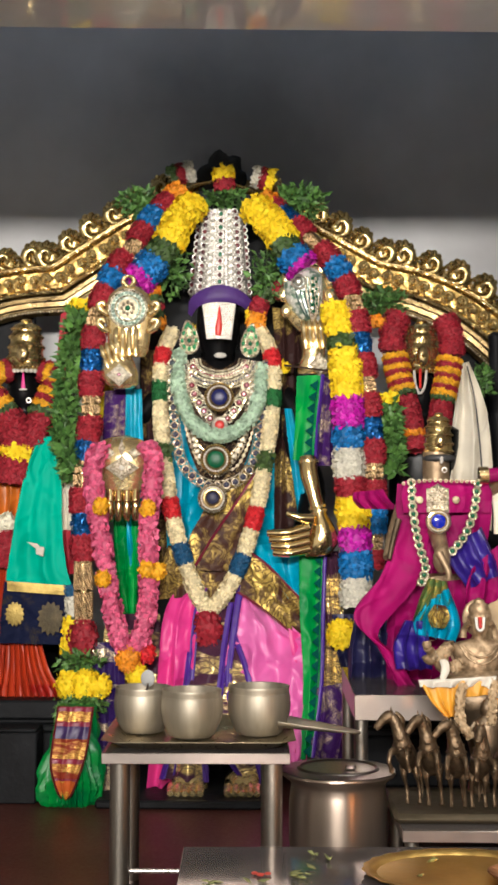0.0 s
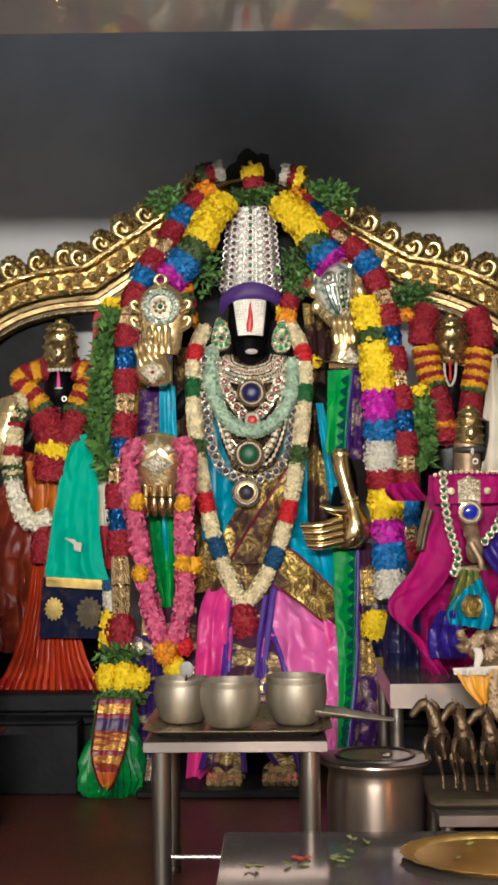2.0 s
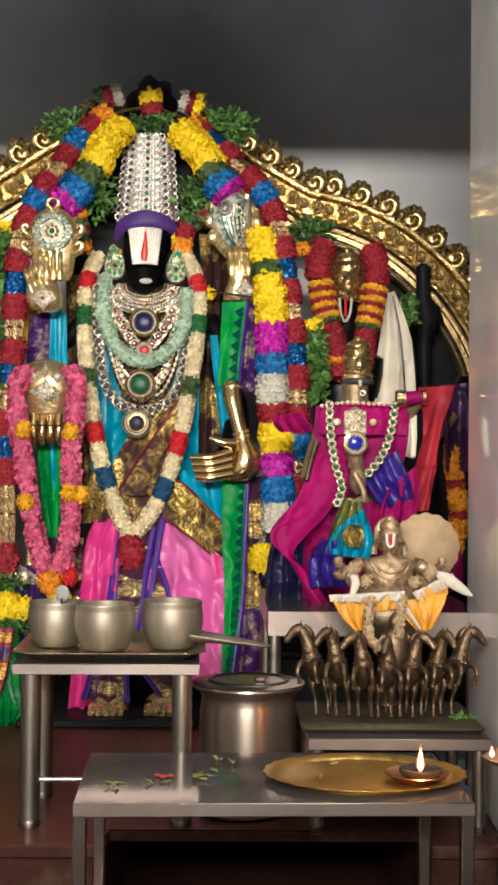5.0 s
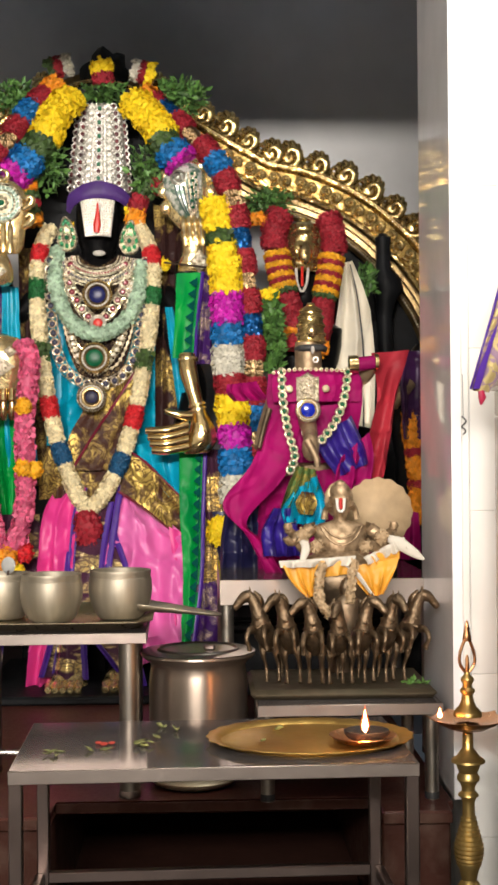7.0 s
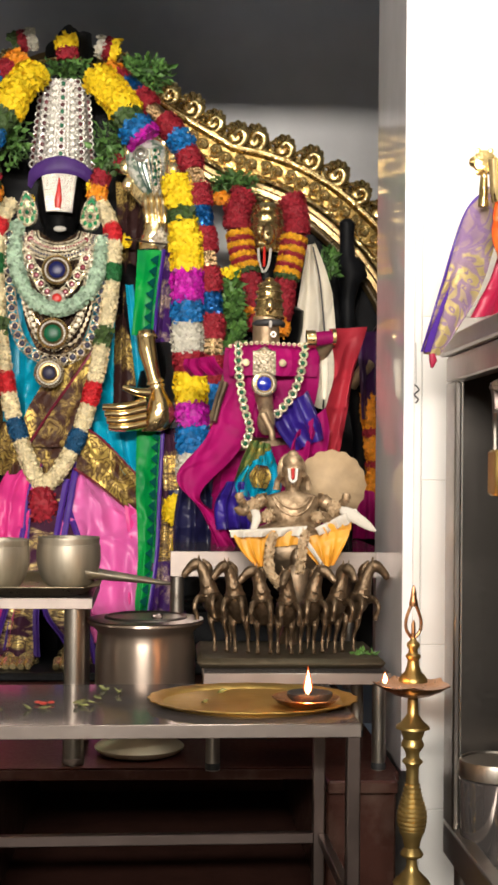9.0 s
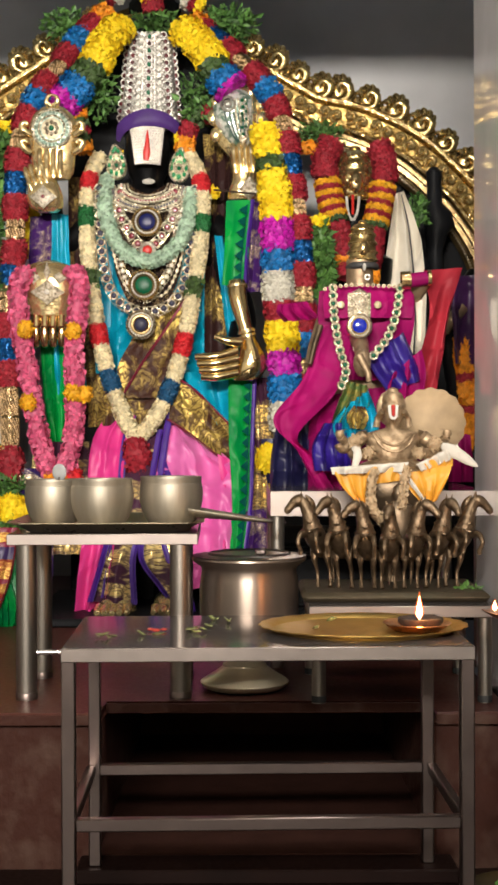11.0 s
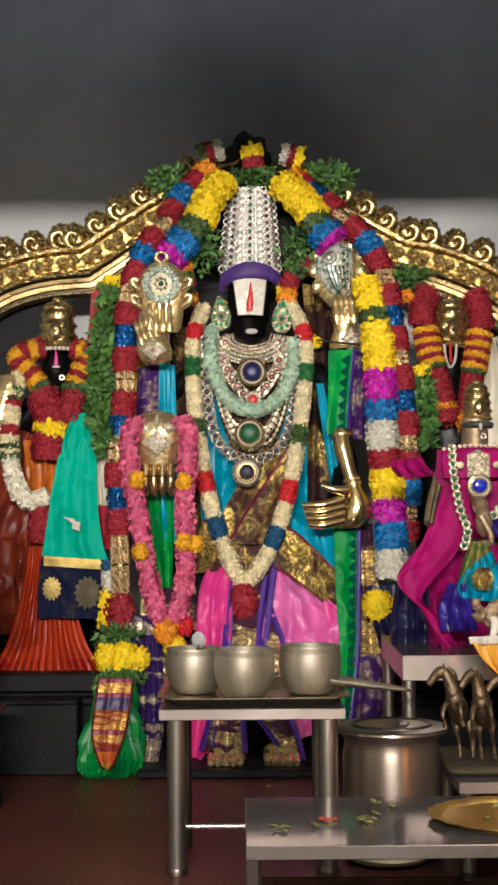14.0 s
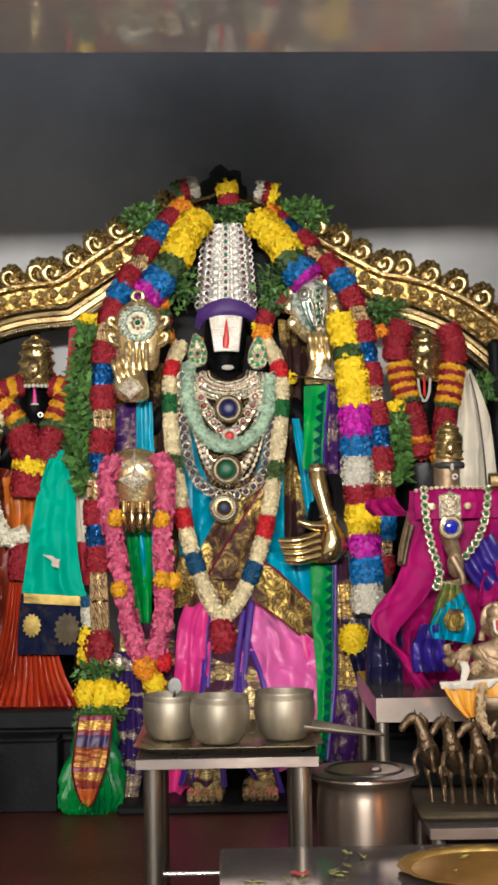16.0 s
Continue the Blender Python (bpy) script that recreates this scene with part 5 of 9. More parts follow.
pedestal("plain black granite pedestal under the side statue", -1.45, -0.878, 3.132, 3.55, 0.486, [(1.0, 0.0)])

slab("stone_slab", "low black stone back slab behind the side statue", -1.75, -0.948, 3.72, 3.78, 0.279, 1.208, 0.05)

# ---------------------------------------------------------------- gilt arch
AX, AY = -0.2035, 4.45


LOW_R = [(0.362, 4.450, 1.912), (0.509, 4.450, 1.880), (0.647, 4.450, 1.821), (0.765, 4.450, 1.738), (0.890, 4.450, 1.611), (0.990, 4.450, 1.456), (1.050, 4.450, 1.278), (1.079, 4.450, 1.061), (1.090, 4.450, 0.528), (1.084, 4.450, 0.013)]
LOW_L = [(-0.765, 4.450, 1.899), (-0.880, 4.450, 1.890), (-0.984, 4.450, 1.869), (-1.087, 4.450, 1.830), (-1.191, 4.450, 1.763), (-1.294, 4.450, 1.676), (-1.387, 4.450, 1.561), (-1.455, 4.450, 1.397), (-1.487, 4.450, 1.151), (-1.497, 4.450, 0.643), (-1.490, 4.450, 0.031)]
HIGH_R = [(AX, AY, 2.20), (AX + 0.07, AY, 2.185), (AX + 0.20, AY, 2.125), (AX + 0.36, AY, 2.03), LOW_R[0]]
HIGH_L = [(AX, AY, 2.20), (AX - 0.07, AY, 2.185), (AX - 0.20, AY, 2.125), (AX - 0.36, AY, 2.03), LOW_L[0]]


def knee_line(high, low, side):
    """Points and outward normals along one half of the arch, mitred at the knee."""
    a, b = spline(high, 40), spline(low, 90)
    pts, out = [], []
    for line in (a, b):
        for i, p in enumerate(line):
            t = (line[min(i + 1, len(line) - 1)] - line[max(i - 1, 0)]).normalized()
            pts.append(p)
            out.append(Vector((-t.z, 0, t.x)) * side)
    n = len(a)
    mid = (out[n - 1] + out[n]).normalized()
    mid = mid / max(0.4, mid.dot(out[n]))
    out[0] = Vector((0, 0, 1.25))
    return pts[: n - 1] + [a[-1]] + pts[n + 1 :], out[: n - 1] + [mid] + out[n + 1 :]


def sweep(line, profile, side=1):
    """A moulding: profile pairs of (outward, forward) along a line of points and normals."""
    pts, out = line
    vs, fs, m, n = [], [], len(profile), len(pts)
    for p, o in zip(pts, out):
        for u, v in profile:
            vs.append(p + o * u + Vector((0, -v, 0)))
    for i in range(n - 1):
        for k in range(m):
            a, b = i * m + k, i * m + (k + 1) % m
            fs.append((a, b, b + m, a + m) if side > 0 else (b, a, a + m, b + m))
    fs += [tuple(range(m)), tuple(range((n - 1) * m, n * m))]
    return vs, fs


MAIN = [(-0.050, 0.0), (-0.056, 0.022), (-0.052, 0.040), (-0.042, 0.044), (-0.034, 0.034), (-0.030, 0.022), (0.026, 0.022), (0.030, 0.034), (0.036, 0.046), (0.046, 0.048), (0.054, 0.038), (0.056, 0.0)]
INNER = [(-0.125, 0.0), (-0.128, 0.012), (-0.118, 0.018), (-0.108, 0.012), (-0.100, 0.012), (-0.095, 0.022), (-0.080, 0.024), (-0.072, 0.014), (-0.062, 0.016), (-0.058, 0.0)]


def scroll_mesh(R, r, turns=1.6, leaf=True):
    """A gilt leaf scroll that faces the viewer, its foot at the origin."""
    pts = []
    for k in range(34):
        s = k / 33
        a = -1.9 + s * turns * 2 * math.pi
        q = R * (1 - 0.80 * s)
        pts.append((q * math.cos(a), -0.010 - 0.020 * s, R + q * math.sin(a)))
    bits = [tube(pts, [r * (1.2 - 0.5 * k / 33) for k in range(34)], 8), ball((0.0, -0.026, R), R * 0.28, 10)]
    if leaf:
        bits.append(disc((0, 0.006, R), R * 0.98, 0.008, 20, 0.001))
        for k, a in enumerate((-0.2, 0.35, 0.9, 1.45, 2.0, 2.55)):
            d = Vector((math.cos(a), 0, math.sin(a)))
            side = Vector((math.sin(a), 0, -math.cos(a)))
            c = Vector((0, -0.008, R)) + d * R * 0.85
            l = R * (0.55, 0.5, 0.45, 0.4, 0.32, 0.25)[k]
            bits.append(tube([c, c + d * l * 0.6 + Vector((0, -0.012, 0)), c + d * l + side * l * 0.5 + Vector((0, -0.006, 0)), c + d * l * 0.8 + side * l * 0.9], [r * 1.5, r * 1.35, r * 0.9, r * 0.3], 8))
        bits.append(tube([(R * 0.9, -0.006, R * 0.1), (R * 1.5, -0.016, R * 0.35), (R * 1.9, -0.008, R * 0.9)], [r * 1.3, r * 1.2, r * 0.4], 8))
        bits.append(tube([(-R * 0.7, -0.006, R * 0.1), (-R * 1.2, -0.014, R * 0.25), (-R * 1.45, -0.008, R * 0.7)], [r * 1.2, r * 1.1, r * 0.4], 8))
    return join(*bits)


def curl_mesh():
    """A plump gilt leaf curl of the crest that faces the viewer, its foot at the origin."""
    pts, rad = [], []
    for k in range(26):
        s = k / 25
        a = -2.3 + s * 1.02 * 2 * math.pi
        q = 0.034 * (1 - 0.70 * s)
        pts.append((q * math.cos(a) + 0.008, -0.014 - 0.016 * s, 0.034 + q * math.sin(a)))
        rad.append(0.006 + 0.0095 * math.sin(math.pi * min(1, s * 1.3)))
    bits = [tube(pts, rad, 10), disc((0, 0.004, 0.032), 0.034, 0.012, 24, 0.014)]
    bits.append(tube(spline([(0.012, -0.004, 0.0), (0.036, -0.016, 0.008), (0.052, -0.014, 0.026), (0.044, -0.012, 0.044)], 10), [0.010, 0.013, 0.013, 0.010, 0.006, 0.002], 8))
    bits.append(tube(spline([(-0.012, -0.004, 0.0), (-0.036, -0.012, 0.010), (-0.046, -0.012, 0.026)], 8), [0.010, 0.012, 0.010, 0.006, 0.002], 8))
    return join(*bits)


def crest_leaves():
    """The small leaves that stand round a crest curl, one mesh for each."""
    out = []
    for k, a in enumerate((0.45, 0.95, 1.45, 1.95, 2.45, 2.95)):
        d, w = Vector((math.cos(a), 0, math.sin(a))), Vector((-math.sin(a), 0, math.cos(a)))
        c = Vector((0.002, -0.004, 0.034)) + d * 0.024
        l = (0.018, 0.022, 0.024, 0.024, 0.022, 0.026)[k]
        out.append(tube(spline([c, c + d * l * 0.55 - w * l * 0.1 + Vector((0, -0.012, 0)), c + d * l * 0.95 + w * l * 0.30 + Vector((0, -0.010, 0)), c + d * l * 0.80 + w * l * 0.62], 8), [0.010, 0.0125, 0.012, 0.010, 0.0085, 0.006, 0.004, 0.0015], 8))
    return out


arch = thing("arch", "gilt brass temple arch with leaf scrolls along its crest", "arch", (AX, AY, 0.2785))
SIDES = ((1, knee_line(HIGH_R, LOW_R, 1)), (-1, knee_line(HIGH_L, LOW_L, -1)))
for side, line in SIDES:
    part("moulding", sweep(line, MAIN, side), OLD_GOLD, arch)
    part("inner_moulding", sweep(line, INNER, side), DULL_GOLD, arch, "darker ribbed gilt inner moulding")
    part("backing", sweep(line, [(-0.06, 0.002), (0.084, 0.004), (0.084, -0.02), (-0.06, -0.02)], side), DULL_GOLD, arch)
    part("band_ground", sweep(line, [(-0.029, 0.0), (-0.029, 0.0235), (0.0255, 0.0235), (0.0255, 0.0)], side), mat("chased_band_gold", (0.62, 0.43, 0.14), 0.27, 0.95, 0.2, 26, 1.0, 30, second=(0.26, 0.165, 0.05)), arch, "chased ground of the relief band")
    pts, out = line
    row = [p + o * 0.042 + Vector((0, -0.047, 0)) for p, o in zip(pts, out)]
    fine = spline(row, 300)
    tagged(part("bead_edging", join(*[ball(q, 0.0052, 6) for q in fine]), GOLD, arch, "small gilt bead edging"), kind="stuff")
    low_row = spline([p + o * -0.112 + Vector((0, -0.018, 0)) for p, o in zip(pts, out)], 260)
    tagged(part("bead_edging", join(*[ball(q, 0.0048, 6) for q in low_row]), PALE_GOLD, arch, "small gilt bead edging"), kind="stuff")
crest_me, relief_me = {}, {}


def repeat(store, key, name, maker, m, leaves=()):
    """One more scroll of the arch at m, on a shared mesh, with its leaves as pieces of it."""
    if key not in store:
        ob = part(name, maker(), RELIEF_GOLD if name == "relief_scroll" else OLD_GOLD, arch)
        store[key] = ob.data
        if leaves:
            store["leaves"] = [part("leaf", geo, OLD_GOLD).data for geo in leaves]
            for me in store["leaves"]:
                bpy.data.objects.remove([o for o in bpy.data.objects if o.data == me][0])
    else:
        ob = new(name, store[key])
        ob.parent, ob.matrix_parent_inverse = arch, arch.matrix_world.inverted()
    ob.matrix_basis = m
    if leaves:
        for me in store["leaves"]:
            new("leaf", me).parent = ob


rnd = random.Random(9)
for side, (pts, out) in SIDES:
    run = [0.0]
    for p, q in zip(pts, pts[1:]):
        run.append(run[-1] + (q - p).length)

    def place(d):
        i = max(k for k in range(len(run)) if run[k] <= d)
        i = min(i, len(pts) - 2)
        f = (d - run[i]) / max(1e-6, run[i + 1] - run[i])
        o = out[i].lerp(out[i + 1], f)
        return pts[i].lerp(pts[i + 1], f), o.normalized()

    d = 0.16
    while d < run[-1] - 0.05:
        p, o = place(d)
        ang = math.degrees(math.atan2(o.x, o.z))
        size = 0.94 + 0.14 * rnd.random()
        repeat(crest_me, side, "crest_scroll", lambda: curl_mesh(), pose(*(p + o * 0.046 + Vector((0, -0.016, 0))), 0, ang, 0) @ Matrix.Diagonal((size * side, 1, size * 1.05, 1)), crest_leaves())
        d += 0.092
    d, k = 0.03, 0
    while d < run[-1] - 0.03:
        p, o = place(d)
        ang = math.degrees(math.atan2(o.x, o.z))
        repeat(relief_me, side * (-1) ** k, "relief_scroll", lambda: scroll_mesh(0.0215, 0.0084, 1.25, False), pose(*(p + o * (-0.023 + 0.003 * (-1) ** k) + Vector((0, -0.014, 0))), 0, ang, 0) @ Matrix.Diagonal((side * (-1) ** k, 1, 1, 1)))
        d, k = d + 0.046, k + 1
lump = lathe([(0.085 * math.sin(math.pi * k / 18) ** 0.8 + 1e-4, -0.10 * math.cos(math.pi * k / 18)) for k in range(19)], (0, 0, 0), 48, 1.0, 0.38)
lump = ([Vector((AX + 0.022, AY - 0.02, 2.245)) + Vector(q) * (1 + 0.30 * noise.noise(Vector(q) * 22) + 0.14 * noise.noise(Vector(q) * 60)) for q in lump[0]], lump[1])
# near-black colour puts the crest's shadow into the brass
part("crest_finial", lump, mat("shadow_black_brass", (0.05, 0.05, 0.046), 0.9, spec=0.05), arch, "lumpy crest of the arch, coloured near black for its shadow")


# ---------------------------------------------------------------- statues (plain shapes)
def figure(x, y, z0, z1, shoulder, w, label, bits=()):
    """A standing statue as one plain mesh, from its foot z0 to the top of its head z1."""
    h = z1 - z0
    rows = [(0.0, 1.05, 0.62), (0.10, 1.0, 0.6), (0.30, 0.98, 0.58), (0.50, 0.96, 0.58), (0.60, 0.86, 0.52), (0.66, 0.84, 0.52), (0.76, 1.0, 0.56), (0.815, 1.02, 0.5), (0.842, 0.62, 0.42), (0.855, 0.34, 0.34), (0.872, 0.32, 0.33), (0.89, 0.40, 0.42), (0.93, 0.46, 0.47), (0.97, 0.43, 0.45), (1.0, 0.22, 0.24)]
    body = loft([(x, y, z0 + f * h, a * w, b * w) for f, a, b in rows], 32)
    return tagged(part("statue", join(body, *bits), IDOL_STONE), label, "statue")


MX = -0.173
hz = 1.758


def arm(pts, r):
    return tube(spline(pts, 16), r, 12)


figure(MX, 3.955, 0.302, hz, 0, 0.150, "oiled black stone temple statue standing under garlands", [
    arm([(-0.293, 3.950, 1.475), (-0.363, 3.920, 1.419), (-0.439, 3.880, 1.362), (-0.452, 3.840, 1.482)], [0.055, 0.048, 0.04, 0.03]),
    arm([(-0.044, 3.950, 1.472), (0.044, 3.920, 1.415), (0.104, 3.880, 1.358), (0.095, 3.840, 1.528)], [0.055, 0.048, 0.04, 0.03]),
    arm([(-0.329, 3.950, 1.439), (-0.405, 3.900, 1.222), (-0.434, 3.840, 1.115), (-0.443, 3.760, 1.182)], [0.055, 0.05, 0.042, 0.034]),
    arm([(-0.008, 3.950, 1.436), (0.078, 3.900, 1.255), (0.118, 3.840, 1.131), (0.090, 3.780, 1.020)], [0.055, 0.05, 0.042, 0.034]),
    tube([(MX - 0.075, 3.62, 0.325), (MX - 0.075, 3.80, 0.36), (MX - 0.075, 3.9, 0.5)], [0.035, 0.05, 0.06], 12),
    tube([(MX + 0.075, 3.62, 0.325), (MX + 0.075, 3.80, 0.36), (MX + 0.075, 3.9, 0.5)], [0.035, 0.05, 0.06], 12)])
LX = -0.776
figure(LX, 3.93, lp[2], 1.521, 0, 0.118, "smaller black stone temple statue dressed in silk", [
    arm([(-0.841, 3.930, 1.334), (-0.898, 3.900, 1.260), (-0.933, 3.860, 1.223), (-0.920, 3.820, 1.343)], [0.045, 0.04, 0.033, 0.028]),
    arm([(-0.714, 3.930, 1.333), (-0.685, 3.920, 1.171), (-0.669, 3.880, 1.046)], [0.045, 0.04, 0.03])])
RX = 0.462
figure(RX, 3.98, lp[2], 1.515, 0, 0.118, "smaller black stone temple statue behind red rose garlands")
VX = 0.411
vz = 1.223
tagged(part("statue", join(
    loft([(VX, 3.22, 0.6685, 0.12, 0.10), (VX, 3.22, 0.75, 0.105, 0.085), (VX, 3.22, 0.90, 0.10, 0.07), (VX, 3.22, 1.0, 0.115, 0.065), (VX, 3.22, 1.05, 0.11, 0.06), (VX, 3.22, 1.075, 0.04, 0.04), (VX, 3.215, 1.09, 0.031, 0.034), (VX, 3.21, 1.115, 0.0345, 0.038), (VX, 3.21, vz, 0.033, 0.036), (VX, 3.21, vz + 0.006, 0.02, 0.02)]),
    arm([(0.492, 3.200, 1.113), (0.536, 3.160, 1.131), (0.560, 3.120, 1.162)], [0.028, 0.022, 0.017]),
    arm([(0.336, 3.200, 1.093), (0.299, 3.170, 1.008), (0.283, 3.140, 0.959)], [0.028, 0.02, 0.013]),
    arm([(0.395, 3.200, 1.064), (0.401, 3.100, 1.012), (0.401, 3.040, 0.979)], [0.028, 0.022, 0.017]), ball((0.401, 3.035, 0.960), 0.025, 14, 0.85, 0.8, 1.35), arm([(0.392, 3.020, 0.976), (0.411, 3.010, 0.936), (0.414, 3.010, 0.915)], [0.010, 0.009, 0.007])), LIGHT_BRONZE), "bronze statue in a magenta dress, standing on the steel bench", "statue")
for sx, ob_y, hh in ((-0.939, 3.28, 0.625),):
    sz = 0.486
    figure(sx - 0.05, ob_y, sz, sz + hh, 0, 0.105, "black stone statue in a maroon cloth, at the side")
figure(0.775, 3.62, 0.2785, 1.256, 0, 0.10, "dark statue in purple and orange cloth, half hidden")

# ---------------------------------------------------------------- metal ornaments of the main idol


def thing_of(name, label, category, at, pieces, group=""):
    t = thing(name, label, category, at, group)
    for pn, geo, material, *lab in pieces:
        part(pn, geo, material, t, lab[0] if lab else "")
    return t


def each(name, pieces, material):
    return [(name, geo, material) for geo in pieces]


def many(name, geo, material, parent, places):
    """One small part for each place, all on one mesh."""
    me = None
    for q in places:
        if me is None:
            ob = part(name, geo, material, parent)
            me = ob.data
        else:
            ob = new(name, me)
            ob.parent, ob.matrix_parent_inverse = parent, parent.matrix_world.inverted()
        ob.location = q


# tall silver crown: a flattened taper with rows of ringed stones
c0, c1 = (-0.168, 3.920, 1.756), (-0.165, 3.950, 2.043)
CH = c1[2] - c0[2]
crown = thing("crown", "tall tapering silver crown studded with rows of stones", "crown", c0)
secs, n = [], 14
for i in range(n + 1):
    s = i / n
    w = 0.098 * (1 - s) + 0.070 * s if s < 0.93 else 0.072 * math.sqrt(max(0.05, 1 - ((s - 0.93) / 0.07) ** 2))
    secs.append((c0[0] + 0.004 * s, 3.99 + 0.01 * s, c0[2] + CH * s, w, 0.085 * (1 - 0.3 * s) if s < 0.93 else 0.055 * (1.06 - s) / 0.13))
part("shell", loft(secs, 40), CROWN_SILVER, crown)


def on_crown(u, s):
    w = (0.098 * (1 - s) + 0.070 * s) * (1.0 if s < 0.9 else 0.9)
    y = 3.99 + 0.01 * s - 0.085 * (1 - 0.3 * s) * math.sqrt(max(0.0, 1 - u * u))
    return c0[0] + 0.004 * s + u * w, y - 0.002, c0[2] + CH * s


rims, gems, greens, pales, fils = {}, [], [], [], []
for row in range(12):
    s = 0.045 + row * 0.077
    for u, R in ((-0.93, 0.0098), (-0.64, 0.0090), (-0.36, 0.0052), (0.0, 0.0082), (0.36, 0.0052), (0.64, 0.0090), (0.93, 0.0098)):
        p = on_crown(u, s + (0.038 if abs(u) in (0.64, 0.36) else 0))
        rims.setdefault(R, []).append(p)
        (pales if abs(u) == 0.36 else greens if u == 0 and row % 2 == 1 else gems).append(p)
for row in range(30):
    for u in (-0.785, -0.50, -0.13, 0.13, 0.50, 0.785):
        fils.append(ball(on_crown(u + 0.025 * (-1) ** row, 0.025 + row * 0.0315), 0.0036, 6))
for u in (-0.22, 0.22):
    fils += [ball(on_crown(u, 0.02 + 0.0115 * k), 0.0030, 6) for k in range(80)]


CROWN_STONE = mat("dark_crown_glass", (0.075, 0.010, 0.012), 0.3, bump=0, spec=0.25, per_object=0.8)
many("green_stone", box((-0.0058, -0.003, -0.0066), (0.0058, 0.003, 0.0066), 0.001), EMERALD, crown, greens)
many("stone", ball((0, 0.0, 0), 0.0074, 8, 1, 0.6, 1), CROWN_STONE, crown, gems)
many("pale_stone", ball((0, 0.0, 0), 0.0036, 8, 1, 0.6, 1), PEARL, crown, pales)
for R, places in rims.items():
    many("stone_rim", ring((0, 0, 0), R, 0.0020, 14, 6), BRIGHT_SILVER, crown, places)
tagged(part("filigree", join(*fils), BRIGHT_SILVER, crown, "silver bead filigree"), kind="stuff")

band_l = [(-0.265, 3.900, 1.691), (-0.257, 3.885, 1.733), (-0.217, 3.868, 1.761), (-0.162, 3.860, 1.773), (-0.108, 3.868, 1.760), (-0.070, 3.885, 1.730), (-0.062, 3.900, 1.686)]
band_r = [(-0.254, 3.895, 1.681), (-0.235, 3.870, 1.702), (-0.206, 3.852, 1.714), (-0.162, 3.845, 1.717), (-0.117, 3.852, 1.713), (-0.087, 3.870, 1.699), (-0.070, 3.895, 1.677)]
drape("head_band", "plain purple velvet band under the silver crown", band_l, band_r, BAND, 1, 0.002, 2, m=12)


def plate_quad(corners, y_push, thick=0.006, n=8):
    """A slightly domed plate with four corners, top left first, clockwise."""
    a, b, c, d = [Vector(q) for q in corners]
    vs = []
    for layer in (0, 1):
        for i in range(n + 1):
            for k in range(n + 1):
                s, u = i / n, k / n
                p = (a.lerp(b, u)).lerp(d.lerp(c, u), s)
                vs.append(p + Vector((0, -y_push * (1 - (2 * u - 1) ** 2) + (thick if layer else 0), 0)))
    N, fs = (n + 1) ** 2, []
    for i in range(n):
        for k in range(n):
            q = i * (n + 1) + k
            fs += [(q, q + n + 1, q + n + 2, q + 1), (N + q, N + q + 1, N + q + n + 2, N + q + n + 1)]
    for k in range(n):
        for q, r in ((k, k + 1), (n * (n + 1) + k + 1, n * (n + 1) + k), ((k + 1) * (n + 1), k * (n + 1)), (k * (n + 1) + n, (k + 1) * (n + 1) + n)):
            fs.append((q, r, r + N, q + N))
    return vs, fs


tk = (-0.164, 3.850, 1.655)
mark = thing("forehead_plate", "white stone-set forehead plate with a red flame mark", "ornament", tk)
part("plate", plate_quad([(-0.220, 3.862, 1.718), (-0.115, 3.862, 1.716), (-0.128, 3.862, 1.604), (-0.205, 3.862, 1.605)], 0.016), PASTE, mark)
tk0, tk1, tk2, tk3 = [Vector(q) for q in ((-0.213, 3.858, 1.712), (-0.122, 3.858, 1.710), (-0.135, 3.858, 1.608), (-0.199, 3.858, 1.609))]
studs = []
for i in range(14):
    for k in range(11):
        u_, s_ = k / 10, i / 13
        q = tk0.lerp(tk1, u_).lerp(tk3.lerp(tk2, u_), s_) + Vector((0.0012 * (-1) ** i, -0.015 * (1 - (2 * u_ - 1) ** 2), 0))
        studs.append(ball(q, 0.0030, 6))
tagged(part("stone_studs", join(*studs), SILVER, mark, "tiny sparkling white stones"), kind="stuff")
part("flame_mark", tube([(-0.165, 3.842, 1.703), (-0.165, 3.838, 1.671), (-0.167, 3.836, 1.635), (-0.169, 3.838, 1.613)], [0.002, 0.006, 0.011, 0.008], 10, 0.35), VERMILION, mark, "red enamel flame-shaped mark")
tagged(part("chin_mark", ball((-0.163, 3.862, 1.555), 0.011, 12, 1.8, 0.5, 0.8), PASTE), "small white oval mark under the forehead plate", "ornament")

def teardrop(at, w, h, y, side, n=40):
    """A domed drop-shaped plate that faces the viewer, its tip up and bent to one side."""
    def outline(f):
        pts = []
        for k in range(n):
            a = 2 * math.pi * k / n
            z = -math.cos(a)
            x = math.sin(a) * (1 - 0.34 * (z + 1)) ** 0.9
            pts.append((at[0] + f * w * x + side * 0.16 * w * max(0.0, z) ** 2 * f, at[2] + f * h * z))
        return pts
    vs, fs = [], []
    for f, d in ((1.0, 0.008), (1.0, 0.0), (0.88, -0.004), (0.5, -0.006), (0.02, -0.0065)):
        vs += [(x, y + d, z) for x, z in outline(f)]
    for i in range(4):
        fs += [(i * n + k, i * n + (k + 1) % n, (i + 1) * n + (k + 1) % n, (i + 1) * n + k) for k in range(n)]
    fs.append(tuple(range(4 * n, 5 * n)))
    return (vs, fs), outline


